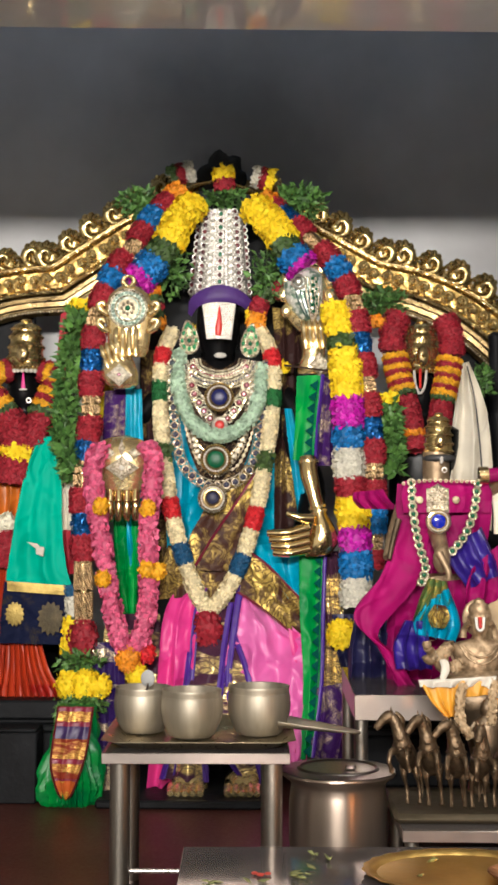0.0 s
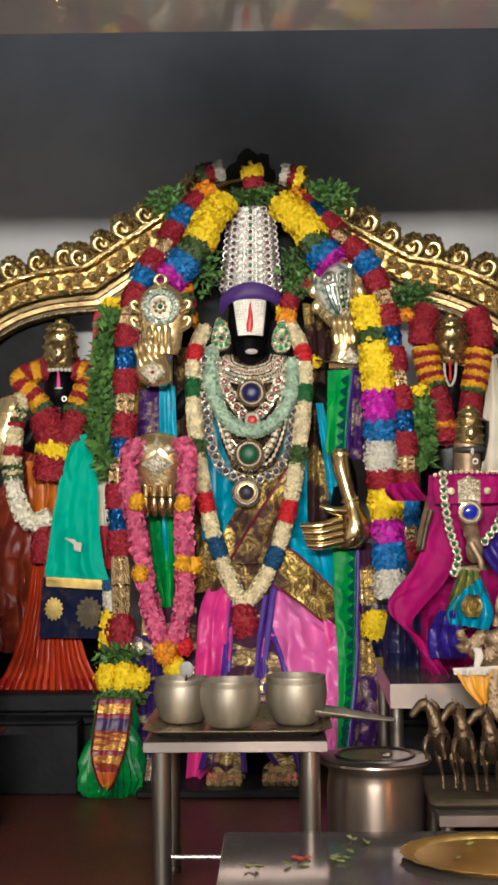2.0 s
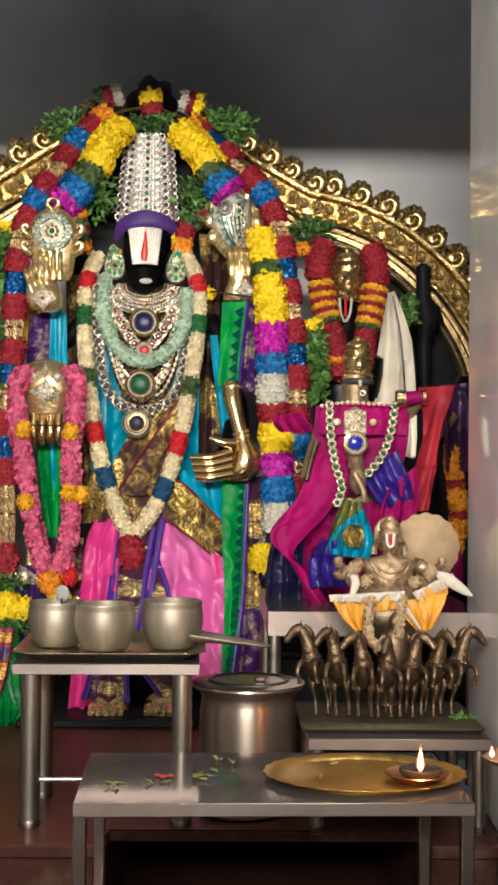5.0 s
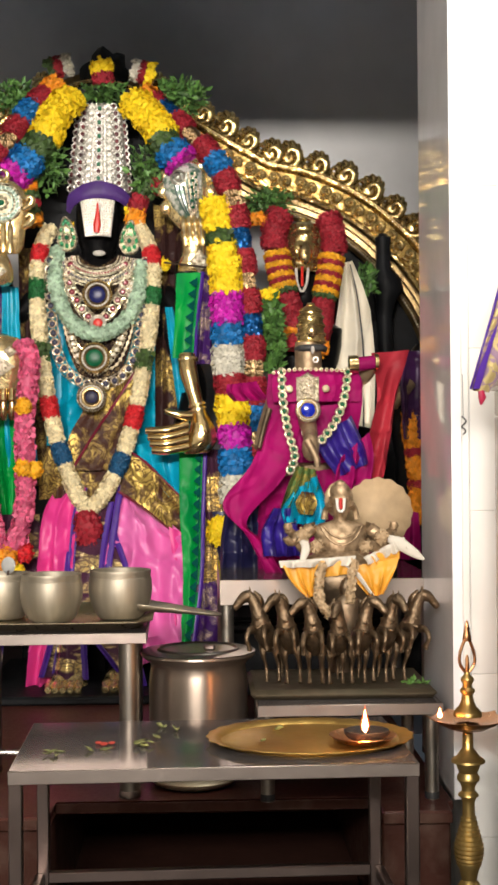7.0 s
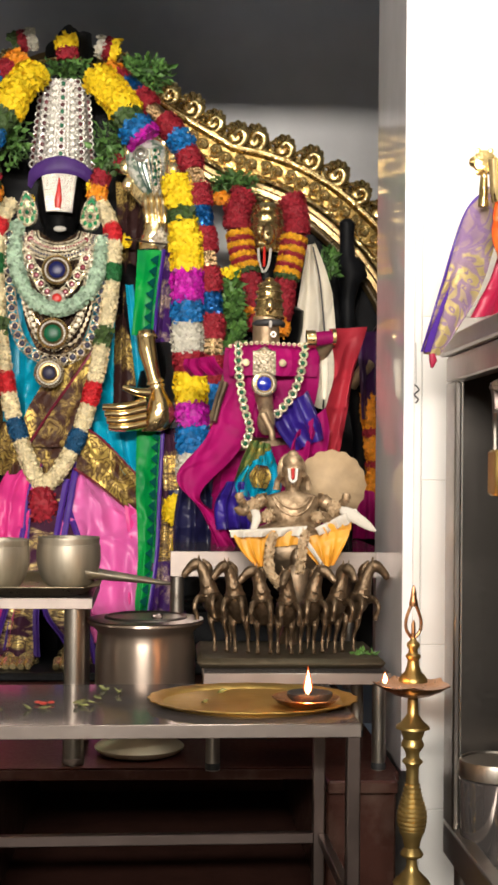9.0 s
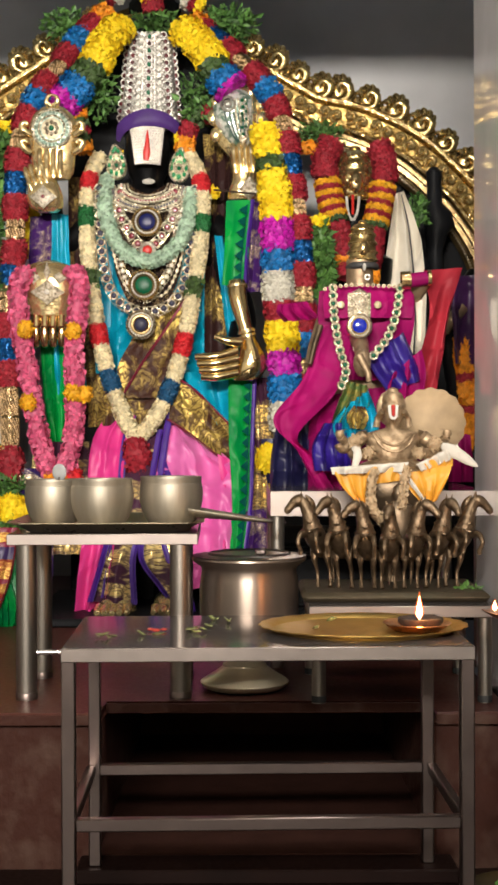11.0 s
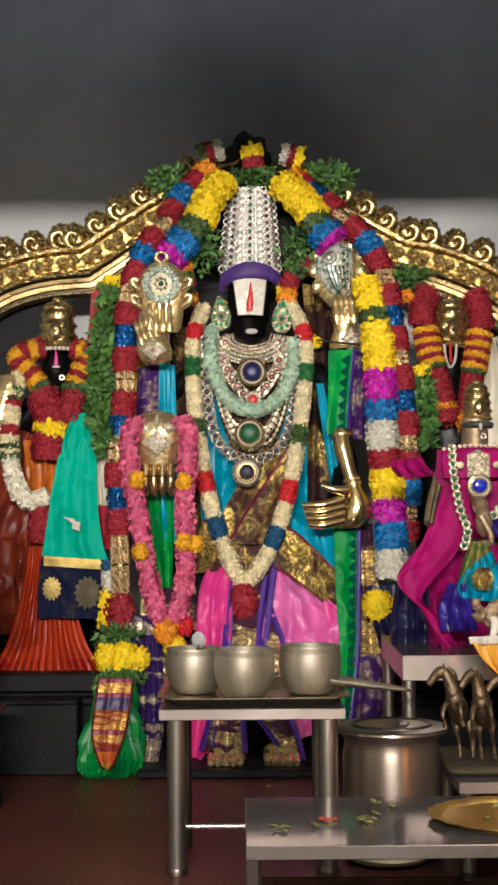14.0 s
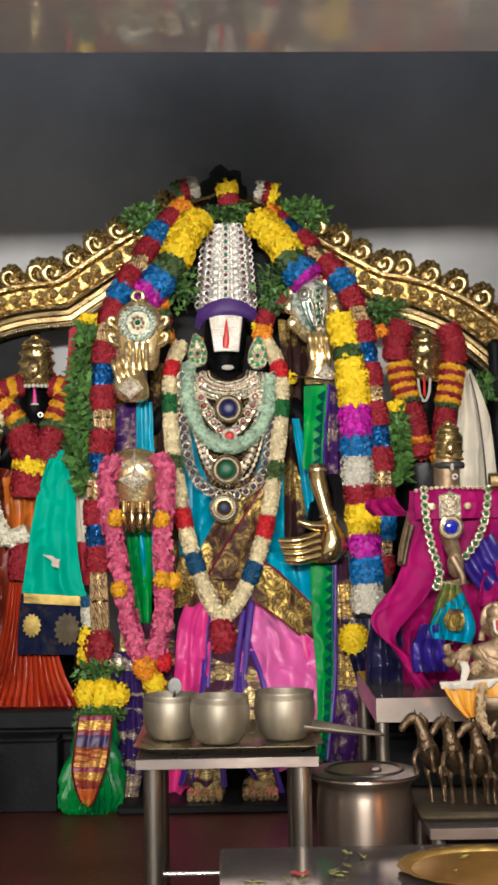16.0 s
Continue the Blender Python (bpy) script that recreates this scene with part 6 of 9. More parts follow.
GREEN_GILT = mat("green_enamelled_gilt", (0.60, 0.55, 0.36), 0.35, 0.5, 0.2, 90, 0.8, 130, second=(0.10, 0.26, 0.10), lo=0.42, hi=0.58)
for sgn, cc in ((-1, (-0.255, 3.825, 1.606)), (1, (-0.070, 3.825, 1.596))):
    t = thing("ear_ornament", "drop-shaped pale gold ear ornament set with green stones", "ornament", cc, "ear ornaments")
    geo, outline = teardrop(cc, 0.040, 0.053, cc[1], sgn)
    part("mount", geo, GREEN_GILT, t)
    edge = outline(0.93)
    beads = [ball((x, cc[1] - 0.006, z), 0.0036, 6) for x, z in edge] + [ball((x, cc[1] - 0.009, z), 0.0030, 6) for x, z in outline(0.50)]
    tagged(part("bead_work", join(*beads), JEWEL_RIM, t, "pale gold bead work"), kind="stuff")
    many("stone", ball((0, 0, 0), 0.0058, 8, 1, 0.6, 1.2), mat("pale_green_glass", (0.03, 0.26, 0.10), 0.2, bump=0, spec=0.4) if sgn < 0 else bpy.data.materials["pale_green_glass"], t, [(x, cc[1] - 0.008, z) for x, z in outline(0.70)[::4]])
    many("petal", ball((0, 0, 0), 0.0052, 8, 1, 0.6, 1), JEWEL_RIM, t, [(cc[0] + 0.0105 * math.cos(a), cc[1] - 0.010, cc[2] - 0.012 + 0.0115 * math.sin(a)) for a in np.linspace(0, 2 * math.pi, 8, endpoint=False)])
    part("centre_stone", ball((cc[0], cc[1] - 0.011, cc[2] - 0.012), 0.0062, 10, 1, 0.6, 1), EMERALD, t, "small round green stone")


def necklace(name, label, path, step, R, gem, mount=SILVER, r=0.0022, pearls=0.0, share=0.8):
    """A chain of ringed stones along a line, with a bead edge on both sides."""
    L = sum((Vector(b) - Vector(a)).length for a, b in zip(path, path[1:]))
    n = max(4, int(L / step))
    pts = spline(path, n)
    t = thing(name, label, "necklace", tuple(pts[0]))
    many("link", ring((0, 0, 0), R, r, 14, 6), mount, t, pts)
    many("stone", ball((0, 0.001, 0), R * share, 8, 1, 0.6, 1), gem, t, pts)
    if pearls:
        fine = spline(path, int(L / 0.0062))
        beads = []
        for s in (-1, 1):
            for i, p in enumerate(fine):
                d = (fine[min(i + 1, len(fine) - 1)] - fine[max(i - 1, 0)]).normalized()
                beads.append(ball(p + Vector((-d.z, 0.002, d.x)) * s * pearls, 0.0028, 6))
        tagged(part("bead_edge", join(*beads), mount, t, "bead edging"), kind="stuff")
    return t


bib = thing("breast_ornament", "broad chain-work breast ornament over dark cloth", "ornament", (-0.163, 3.810, 1.389))
part("plate", cloth([(-0.260, 3.820, 1.474), (-0.266, 3.810, 1.407), (-0.259, 3.800, 1.285), (-0.214, 3.795, 1.179), (-0.167, 3.795, 1.154)], [(-0.062, 3.820, 1.472), (-0.057, 3.810, 1.405), (-0.064, 3.800, 1.284), (-0.109, 3.795, 1.178), (-0.160, 3.795, 1.154)], 1, 0.004, m=30), FILIGREE, bib)
for k in range(6):
    f = k / 5
    half, low = 40 + 24 * f, 672 + 138 * f
    row = spline([(-0.229, 3.800, 1.523), (-0.160, 3.790, 1.456), (-0.092, 3.800, 1.522)], 3)
    mid = 0.00171
    x0, z0, zt = row[1].x, row[1].z + (660 - low) * mid, row[0].z
    chain = spline([(x0 - half * mid * 1.05, 3.81, zt - 0.02), (x0 - half * mid, 3.795, (zt + z0) / 2), (x0 - half * mid * 0.55, 3.785, z0 + 0.022), (x0, 3.78, z0), (x0 + half * mid * 0.55, 3.785, z0 + 0.022), (x0 + half * mid, 3.795, (zt + z0) / 2), (x0 + half * mid * 1.05, 3.81, zt - 0.02)], 60 + 12 * k)
    tagged(part("chain", join(tube(chain, 0.0012, 6), *[ball(q, 0.0026 if j % 3 else 0.0058, 6) for j, q in enumerate(chain)]), CREAM_GOLD if k % 2 else GOLD, bib, "fine bead chain"), kind="stuff")
collar = thing("necklace", "broad silver collar of close bead rows round the neck", "necklace", (-0.162, 3.785, 1.470))
for k in range(8):
    low, half = 0.0076 * k, 0.060 + 0.0092 * k
    row = spline([(-0.162 - half, 3.815, 1.538 - 0.2 * low), (-0.162 - 0.88 * half, 3.795, 1.516 - 0.55 * low), (-0.162 - 0.48 * half, 3.780, 1.502 - 0.9 * low), (-0.162, 3.774, 1.496 - low), (-0.162 + 0.48 * half, 3.780, 1.502 - 0.9 * low), (-0.162 + 0.88 * half, 3.795, 1.516 - 0.55 * low), (-0.162 + half, 3.815, 1.538 - 0.2 * low)], 46 + 4 * k)
    if k in (2, 5):
        many("stone", ball((0, 0, 0), 0.0042, 8, 1, 0.6, 1), RUBY if k == 2 else SMOKY, collar, row[::2])
        many("link", ring((0, 0, 0), 0.0044, 0.0014, 12, 6), JEWEL_RIM, collar, row[::2])
    else:
        tagged(part("bead_edge", join(*[ball(q, 0.0031, 6) for q in row]), JEWEL_RIM, collar, "row of small silver beads"), kind="stuff")
neck = [[(-0.162 - 0.066 - 0.066 * f, 3.822, 1.545 - 0.03 * f), (-0.162, 3.782, 1.504 - 0.062 * f), (-0.162 + 0.066 + 0.066 * f, 3.822, 1.545 - 0.03 * f)] for f in (0.0, 1.0)]
part("backing", cloth(neck[0], neck[1], 1, 0.001, n=40, m=8, crease=0.0), FILIGREE, collar, "dark filigree backing")
necklace("necklace", "pale gold necklace of large ringed dark red stones", [(-0.243, 3.800, 1.512), (-0.243, 3.780, 1.446), (-0.216, 3.768, 1.392), (-0.190, 3.762, 1.355), (-0.162, 3.760, 1.340), (-0.134, 3.762, 1.355), (-0.108, 3.768, 1.392), (-0.081, 3.780, 1.446), (-0.081, 3.800, 1.512)], 0.0275, 0.0112, RUBY, JEWEL_RIM, 0.0026, pearls=0.0150)
necklace("necklace", "long pale gold chain of ringed violet stones", [(-0.305, 3.800, 1.524), (-0.301, 3.785, 1.405), (-0.288, 3.775, 1.284), (-0.261, 3.770, 1.205), (-0.216, 3.768, 1.166), (-0.164, 3.765, 1.153), (-0.108, 3.768, 1.167), (-0.064, 3.770, 1.211), (-0.040, 3.775, 1.299), (-0.027, 3.785, 1.402), (-0.022, 3.800, 1.521)], 0.0262, 0.0108, SMOKY, JEWEL_RIM, 0.0024, pearls=0.0150)
necklace("necklace", "gold chain necklace with pale stones", [(-0.262, 3.785, 1.456), (-0.240, 3.770, 1.309), (-0.222, 3.765, 1.245), (-0.168, 3.761, 1.190), (-0.114, 3.765, 1.245), (-0.086, 3.770, 1.308), (-0.063, 3.785, 1.454)], 0.0175, 0.0070, PEARL, JEWEL_RIM, pearls=0.0105)


def pendant(label, at, R, gem, mount, second=SILVER, share=0.58):
    def bead_ring(f, r, n):
        return join(*[ball((at[0] + R * f * math.cos(a), at[1] - 0.006, at[2] + R * f * math.sin(a)), R * r, 8) for a in np.linspace(0, 2 * math.pi, n, endpoint=False)])

    t = thing_of("pendant", label, "pendant", at, [("setting", join(disc(at, R * 0.98, 0.010, 36, 0.002), ring((at[0], at[1] - 0.005, at[2]), R * (share + 0.04), R * 0.07, 36, 8)), DULL_GOLD if R > 0.035 else mount), ("stone", disc((at[0], at[1] - 0.006, at[2]), R * share, 0.004, 32, 0.003), gem)])
    tagged(part("bead_edge", bead_ring(0.96, 0.085, 34), second, t, "bead edging"), kind="stuff")
    tagged(part("bead_ring", bead_ring(0.77, 0.085, 28), PEARL, t, "fine inner bead ring"), kind="stuff")


pendant("round gold pendant with a dark blue stone", (-0.161, 3.765, 1.417), 0.043, SAPPHIRE, CREAM_GOLD, RELIEF_GOLD)
pendant("round gold pendant with a large green stone", (-0.170, 3.755, 1.231), 0.045, EMERALD, CREAM_GOLD, RELIEF_GOLD)
pendant("round silver pendant with a smoky blue stone", (-0.179, 3.755, 1.116), 0.043, SMOKY, CREAM_GOLD, JEWEL_RIM, 0.44)
pendant("small oval pendant with a red stone", (-0.159, 3.757, 1.333), 0.024, VERMILION, SILVER)


# gold and silver emblems held up on both sides
def fingers(base, d, side, length, r, count=4, gap=2.0):
    out = []
    for k in range(count):
        b = Vector(base) + side * (k - (count - 1) / 2) * r * gap
        out.append(tube([b, b + d * length * 0.35 + Vector((0, -r * 0.5, 0)), b + d * length * 0.40 + Vector((0, -r * 0.3, 0)), b + d * length * 0.7 + Vector((0, -r * 0.5, 0)), b + d * length * 0.93, b + d * length], [r, r, r * 0.86, r, r * 0.85, r * 0.35], 10))
    return out


cc = (-0.4265, 3.700, 1.671)
g0 = (-0.445, 3.705, 1.487)
STAR_SILVER = mat("stone_set_pale_silver", (0.66, 0.59, 0.46), 0.3, 0.7, 0.2, 130, 1.0, 190, second=(0.20, 0.16, 0.10))
GREEN_SILVER = mat("pale_green_silver", (0.58, 0.64, 0.54), 0.3, 0.6, 0.2, 120, 0.8, 160, second=(0.16, 0.27, 0.21))


def star(at, w, h, t=0.006, n=32):
    """A domed four-pointed jewel plate that faces the viewer."""
    vs, fs = [], []
    for f, d in ((1.0, 0.004), (1.0, 0.0), (0.6, -t * 0.7), (0.05, -t)):
        for k in range(n):
            a = 2 * math.pi * k / n
            r = f / (abs(math.cos(a)) ** 0.9 + abs(math.sin(a)) ** 0.9)
            vs.append((at[0] + w * r * math.cos(a), at[1] + d, at[2] + h * r * math.sin(a)))
    for i in range(3):
        fs += [(i * n + k, i * n + (k + 1) % n, (i + 1) * n + (k + 1) % n, (i + 1) * n + k) for k in range(n)]
    fs.append(tuple(range(3 * n, 4 * n)))
    return vs, fs


def around(c, R, n, y=0.0, turn=0.0):
    return [(c[0] + R * math.cos(a + turn), c[1] + y, c[2] + R * math.sin(a + turn)) for a in np.linspace(0, 2 * math.pi, n, endpoint=False)]


hood = loft([(cc[0] - 0.004, cc[1] + 0.016, cc[2] - 0.140, 0.050, 0.016), (cc[0] - 0.002, cc[1] + 0.016, cc[2] - 0.120, 0.060, 0.022), (cc[0], cc[1] + 0.014, cc[2] - 0.070, 0.064, 0.026), (cc[0], cc[1] + 0.012, cc[2] - 0.030, 0.070, 0.024), (cc[0], cc[1] + 0.012, cc[2] + 0.010, 0.072, 0.022), (cc[0], cc[1] + 0.012, cc[2] + 0.045, 0.058, 0.020), (cc[0], cc[1] + 0.012, cc[2] + 0.066, 0.034, 0.016), (cc[0], cc[1] + 0.012, cc[2] + 0.074, 0.010, 0.010)], 36)
curls = [tube(spline([(cc[0] + q * 0.062, cc[1], cc[2] + dz), (cc[0] + q * 0.080, cc[1] - 0.006, cc[2] + dz + 0.012), (cc[0] + q * 0.088, cc[1] - 0.008, cc[2] + dz + 0.028), (cc[0] + q * 0.074, cc[1] - 0.010, cc[2] + dz + 0.034), (cc[0] + q * 0.070, cc[1] - 0.012, cc[2] + dz + 0.024)], 14), [0.009, 0.0105, 0.010, 0.008, 0.006], 10) for q in (-1, 1) for dz in (-0.016, -0.066)]
curls += [tube(spline([(cc[0] + q * 0.004, cc[1], cc[2] + 0.066), (cc[0] + q * 0.016, cc[1] - 0.004, cc[2] + 0.078), (cc[0] + q * 0.012, cc[1] - 0.006, cc[2] + 0.093), (cc[0], cc[1] - 0.006, cc[2] + 0.098)], 12), [0.008, 0.008, 0.006, 0.004], 10) for q in (-1, 1)]
palm = loft([(g0[0] + 0.002, g0[1] + 0.01, g0[2] - 0.050, 0.030, 0.020), (g0[0], g0[1] + 0.005, g0[2] - 0.038, 0.048, 0.028), (g0[0] - 0.006, g0[1], g0[2] - 0.008, 0.054, 0.032), (g0[0] - 0.010, g0[1], g0[2] + 0.022, 0.048, 0.028), (g0[0] - 0.006, g0[1] + 0.004, g0[2] + 0.045, 0.034, 0.020)], 24)
emblem = thing_of("disc_emblem", "gilt disc emblem with a jewelled silver wheel", "emblem", cc, [
    ("mount", hood, CAST_GOLD, "smooth domed gilt mount"), *each("curl", curls, CAST_GOLD),
    ("wheel", disc((cc[0], cc[1] - 0.012, cc[2]), 0.056, 0.006, 40, 0.002), GREEN_SILVER, "pale green silver wheel"),
    ("wheel_rim", ring((cc[0], cc[1] - 0.014, cc[2]), 0.055, 0.0042, 40, 8), JEWEL_RIM), ("wheel_rim", ring((cc[0], cc[1] - 0.015, cc[2]), 0.037, 0.0030, 36, 8), JEWEL_RIM),
    ("hub", disc((cc[0], cc[1] - 0.015, cc[2]), 0.030, 0.004, 30, 0.002), CREAM_GOLD, "cream gold lotus hub"),
    ("stone", ball((cc[0], cc[1] - 0.021, cc[2]), 0.0085, 10, 1, 0.6, 1), EMERALD),
    *each("grip", fingers((cc[0] - 0.005, cc[1] - 0.012, cc[2] - 0.140), Vector((0, 0, 1)), Vector((1, 0, 0)), 0.085, 0.0088, 4, 2.2), CAST_GOLD),
    ("palm", palm, CAST_GOLD), *each("finger_plate", fingers((g0[0] - 0.016, g0[1] - 0.016, g0[2] + 0.016), Vector((-0.32, 0, 1)), Vector((0.85, 0, 0.5)), 0.072, 0.0088, 4, 1.9), CAST_GOLD),
    ("jewel", star((g0[0] - 0.004, g0[1] - 0.036, g0[2] - 0.014), 0.040, 0.034), STAR_SILVER, "silver star jewel"), ("stone", ball((g0[0] - 0.004, g0[1] - 0.043, g0[2] - 0.014), 0.006, 8, 1, 0.6, 1), RUBY)])
many("petal", ball((0, 0, 0), 0.0062, 8, 1, 0.5, 1), JEWEL_RIM, emblem, around(cc, 0.0165, 8, -0.020))
many("bead", ball((0, 0, 0), 0.0042, 8, 1, 0.7, 1), GREEN_SILVER, emblem, around(cc, 0.046, 26, -0.017))

cc = (0.096, 3.830, 1.735)
w = (0.121, 3.830, 1.578)
shell = loft([(cc[0] + 0.028, cc[1], cc[2] - 0.105, 0.010, 0.008), (cc[0] + 0.018, cc[1], cc[2] - 0.080, 0.028, 0.018), (cc[0] + 0.006, cc[1], cc[2] - 0.045, 0.046, 0.028), (cc[0] - 0.004, cc[1], cc[2] - 0.005, 0.058, 0.034), (cc[0] - 0.006, cc[1], cc[2] + 0.035, 0.060, 0.034), (cc[0] + 0.002, cc[1], cc[2] + 0.062, 0.050, 0.028), (cc[0] + 0.010, cc[1], cc[2] + 0.080, 0.026, 0.016), (cc[0] + 0.012, cc[1], cc[2] + 0.086, 0.006, 0.006)], 28)
ribs = [tube(spline([(cc[0] + 0.000 + 0.010 * k, cc[1] - 0.034 + 0.001 * k, cc[2] + 0.050), (cc[0] + 0.004 + 0.012 * k, cc[1] - 0.038 + 0.002 * k, cc[2] + 0.0), (cc[0] + 0.014 + 0.007 * k, cc[1] - 0.028, cc[2] - 0.06), (cc[0] + 0.024, cc[1] - 0.012, cc[2] - 0.095)], 16), 0.0030, 6) for k in range(4)]
mount = loft([(cc[0] + 0.016, cc[1] + 0.020, cc[2] - 0.110, 0.034, 0.016), (cc[0] + 0.010, cc[1] + 0.018, cc[2] - 0.075, 0.062, 0.024), (cc[0] + 0.006, cc[1] + 0.018, cc[2] - 0.02, 0.070, 0.026), (cc[0] + 0.006, cc[1] + 0.018, cc[2] + 0.04, 0.070, 0.026), (cc[0] + 0.008, cc[1] + 0.018, cc[2] + 0.075, 0.056, 0.022), (cc[0] + 0.010, cc[1] + 0.018, cc[2] + 0.092, 0.026, 0.016)], 32)
lobes = [ball((cc[0] + dx_, cc[1] + 0.006, cc[2] + dz_), r_, 14, 0.9, 0.45, 1.15) for dx_, dz_, r_ in ((-0.056, 0.050, 0.020), (-0.064, 0.004, 0.022), (-0.056, -0.048, 0.020), (0.080, 0.045, 0.020), (0.080, 0.0, 0.021), (0.072, -0.045, 0.020), (0.05, 0.080, 0.018), (-0.02, 0.082, 0.018))]
thing_of("conch_emblem", "silver and gilt conch emblem on a gilt stem", "emblem", cc, [
    ("shell", shell, CONCH, "chased silver conch shell"), ("whorl", ring((cc[0] - 0.020, cc[1] - 0.036, cc[2] + 0.034), 0.020, 0.004, 20, 8), SILVER), ("whorl", ring((cc[0] - 0.020, cc[1] - 0.038, cc[2] + 0.034), 0.009, 0.004, 16, 8), SILVER),
    *each("rib", ribs, JEWEL_RIM), *each("inlay", [tube(spline([(cc[0] - 0.030 + 0.013 * k, cc[1] - 0.033, cc[2] + 0.014 - 0.002 * k), (cc[0] - 0.022 + 0.012 * k, cc[1] - 0.036, cc[2] - 0.020), (cc[0] - 0.004 + 0.008 * k, cc[1] - 0.028, cc[2] - 0.058), (cc[0] + 0.018, cc[1] - 0.014, cc[2] - 0.090)], 14), 0.0026, 6) for k in range(5)], mat("dark_teal_inlay", (0.02, 0.07, 0.055), 0.4)),
    *each("stone", [ball((cc[0] + 0.022 + 0.003 * (k % 2), cc[1] - 0.036, cc[2] + 0.045 - 0.020 * k), 0.0055, 8) for k in range(6)] + [ball((cc[0] + 0.034, cc[1] - 0.032, cc[2] + 0.035 - 0.022 * k), 0.0045, 8) for k in range(4)], EMERALD),
    ("mount", mount, CAST_GOLD, "gilt leaf-edged mount"), *each("lobe", lobes, CAST_GOLD),
    ("stem", loft([(w[0] - 0.002, w[1] + 0.005, w[2] - 0.085, 0.048, 0.028), (w[0] - 0.002, w[1], w[2] - 0.060, 0.046, 0.030), (w[0], w[1], w[2] - 0.035, 0.036, 0.026), (w[0] + 0.002, w[1], w[2] - 0.005, 0.036, 0.026), (w[0] + 0.003, w[1], w[2] + 0.03, 0.044, 0.028), (w[0] + 0.004, w[1], w[2] + 0.06, 0.036, 0.020)], 28), CAST_GOLD),
    *each("finger_plate", fingers((w[0] + 0.004, w[1] - 0.020, w[2] - 0.010), Vector((-0.10, 0, 1)), Vector((1, 0, 0)), 0.090, 0.0095, 4, 1.8), CAST_GOLD),
    ("jewel", star((w[0] + 0.018, w[1] - 0.034, w[2] - 0.058), 0.034, 0.036), STAR_SILVER, "silver star jewel")])

tagged(part("rod", tube([(0.034, 3.800, 1.517), (0.179, 3.740, 1.491)], 0.0032, 8), mat("dark_wood_rod", (0.035, 0.018, 0.012), 0.5)), "thin dark rod sticking out beside the conch emblem", "rod")

# open gilt palm plate pointing down
cc = (-0.443, 3.700, 1.188)
dome = loft([(cc[0], cc[1] + 0.02, cc[2] - 0.05, 0.062, 0.030), (cc[0], cc[1] + 0.02, cc[2] - 0.01, 0.074, 0.036), (cc[0], cc[1] + 0.02, cc[2] + 0.03, 0.080, 0.042), (cc[0], cc[1] + 0.025, cc[2] + 0.07, 0.078, 0.042), (cc[0], cc[1] + 0.03, cc[2] + 0.098, 0.060, 0.034), (cc[0], cc[1] + 0.03, cc[2] + 0.112, 0.020, 0.016)], 32)
thing_of("palm_plate", "polished gilt palm-shaped plate with a silver star jewel", "emblem", cc, [
    ("palm", join(dome, ball((cc[0] - 0.055, cc[1] + 0.01, cc[2] - 0.012), 0.014, 10, 0.9, 0.9, 1.8)), CAST_GOLD),
    *each("finger_plate", fingers((cc[0] + 0.004, cc[1] + 0.006, cc[2] - 0.050), Vector((0, 0, -1)), Vector((1, 0, 0)), 0.092, 0.0128, 4, 1.95), GOLD),
    ("jewel", star((cc[0] + 0.004, cc[1] - 0.026, cc[2] + 0.014), 0.050, 0.036), STAR_SILVER, "silver star jewel"), *each("small_jewel", [star((cc[0] + q * 0.036, cc[1] - 0.016, cc[2] + 0.056), 0.024, 0.018, 0.004) for q in (-1, 1)] + [star((cc[0] + 0.002, cc[1] - 0.020, cc[2] + 0.072), 0.010, 0.030, 0.004)], STAR_SILVER), ("jewel_stone", ball((cc[0] + 0.004, cc[1] - 0.034, cc[2] + 0.014), 0.008, 10, 1, 0.6, 1), PEARL)])

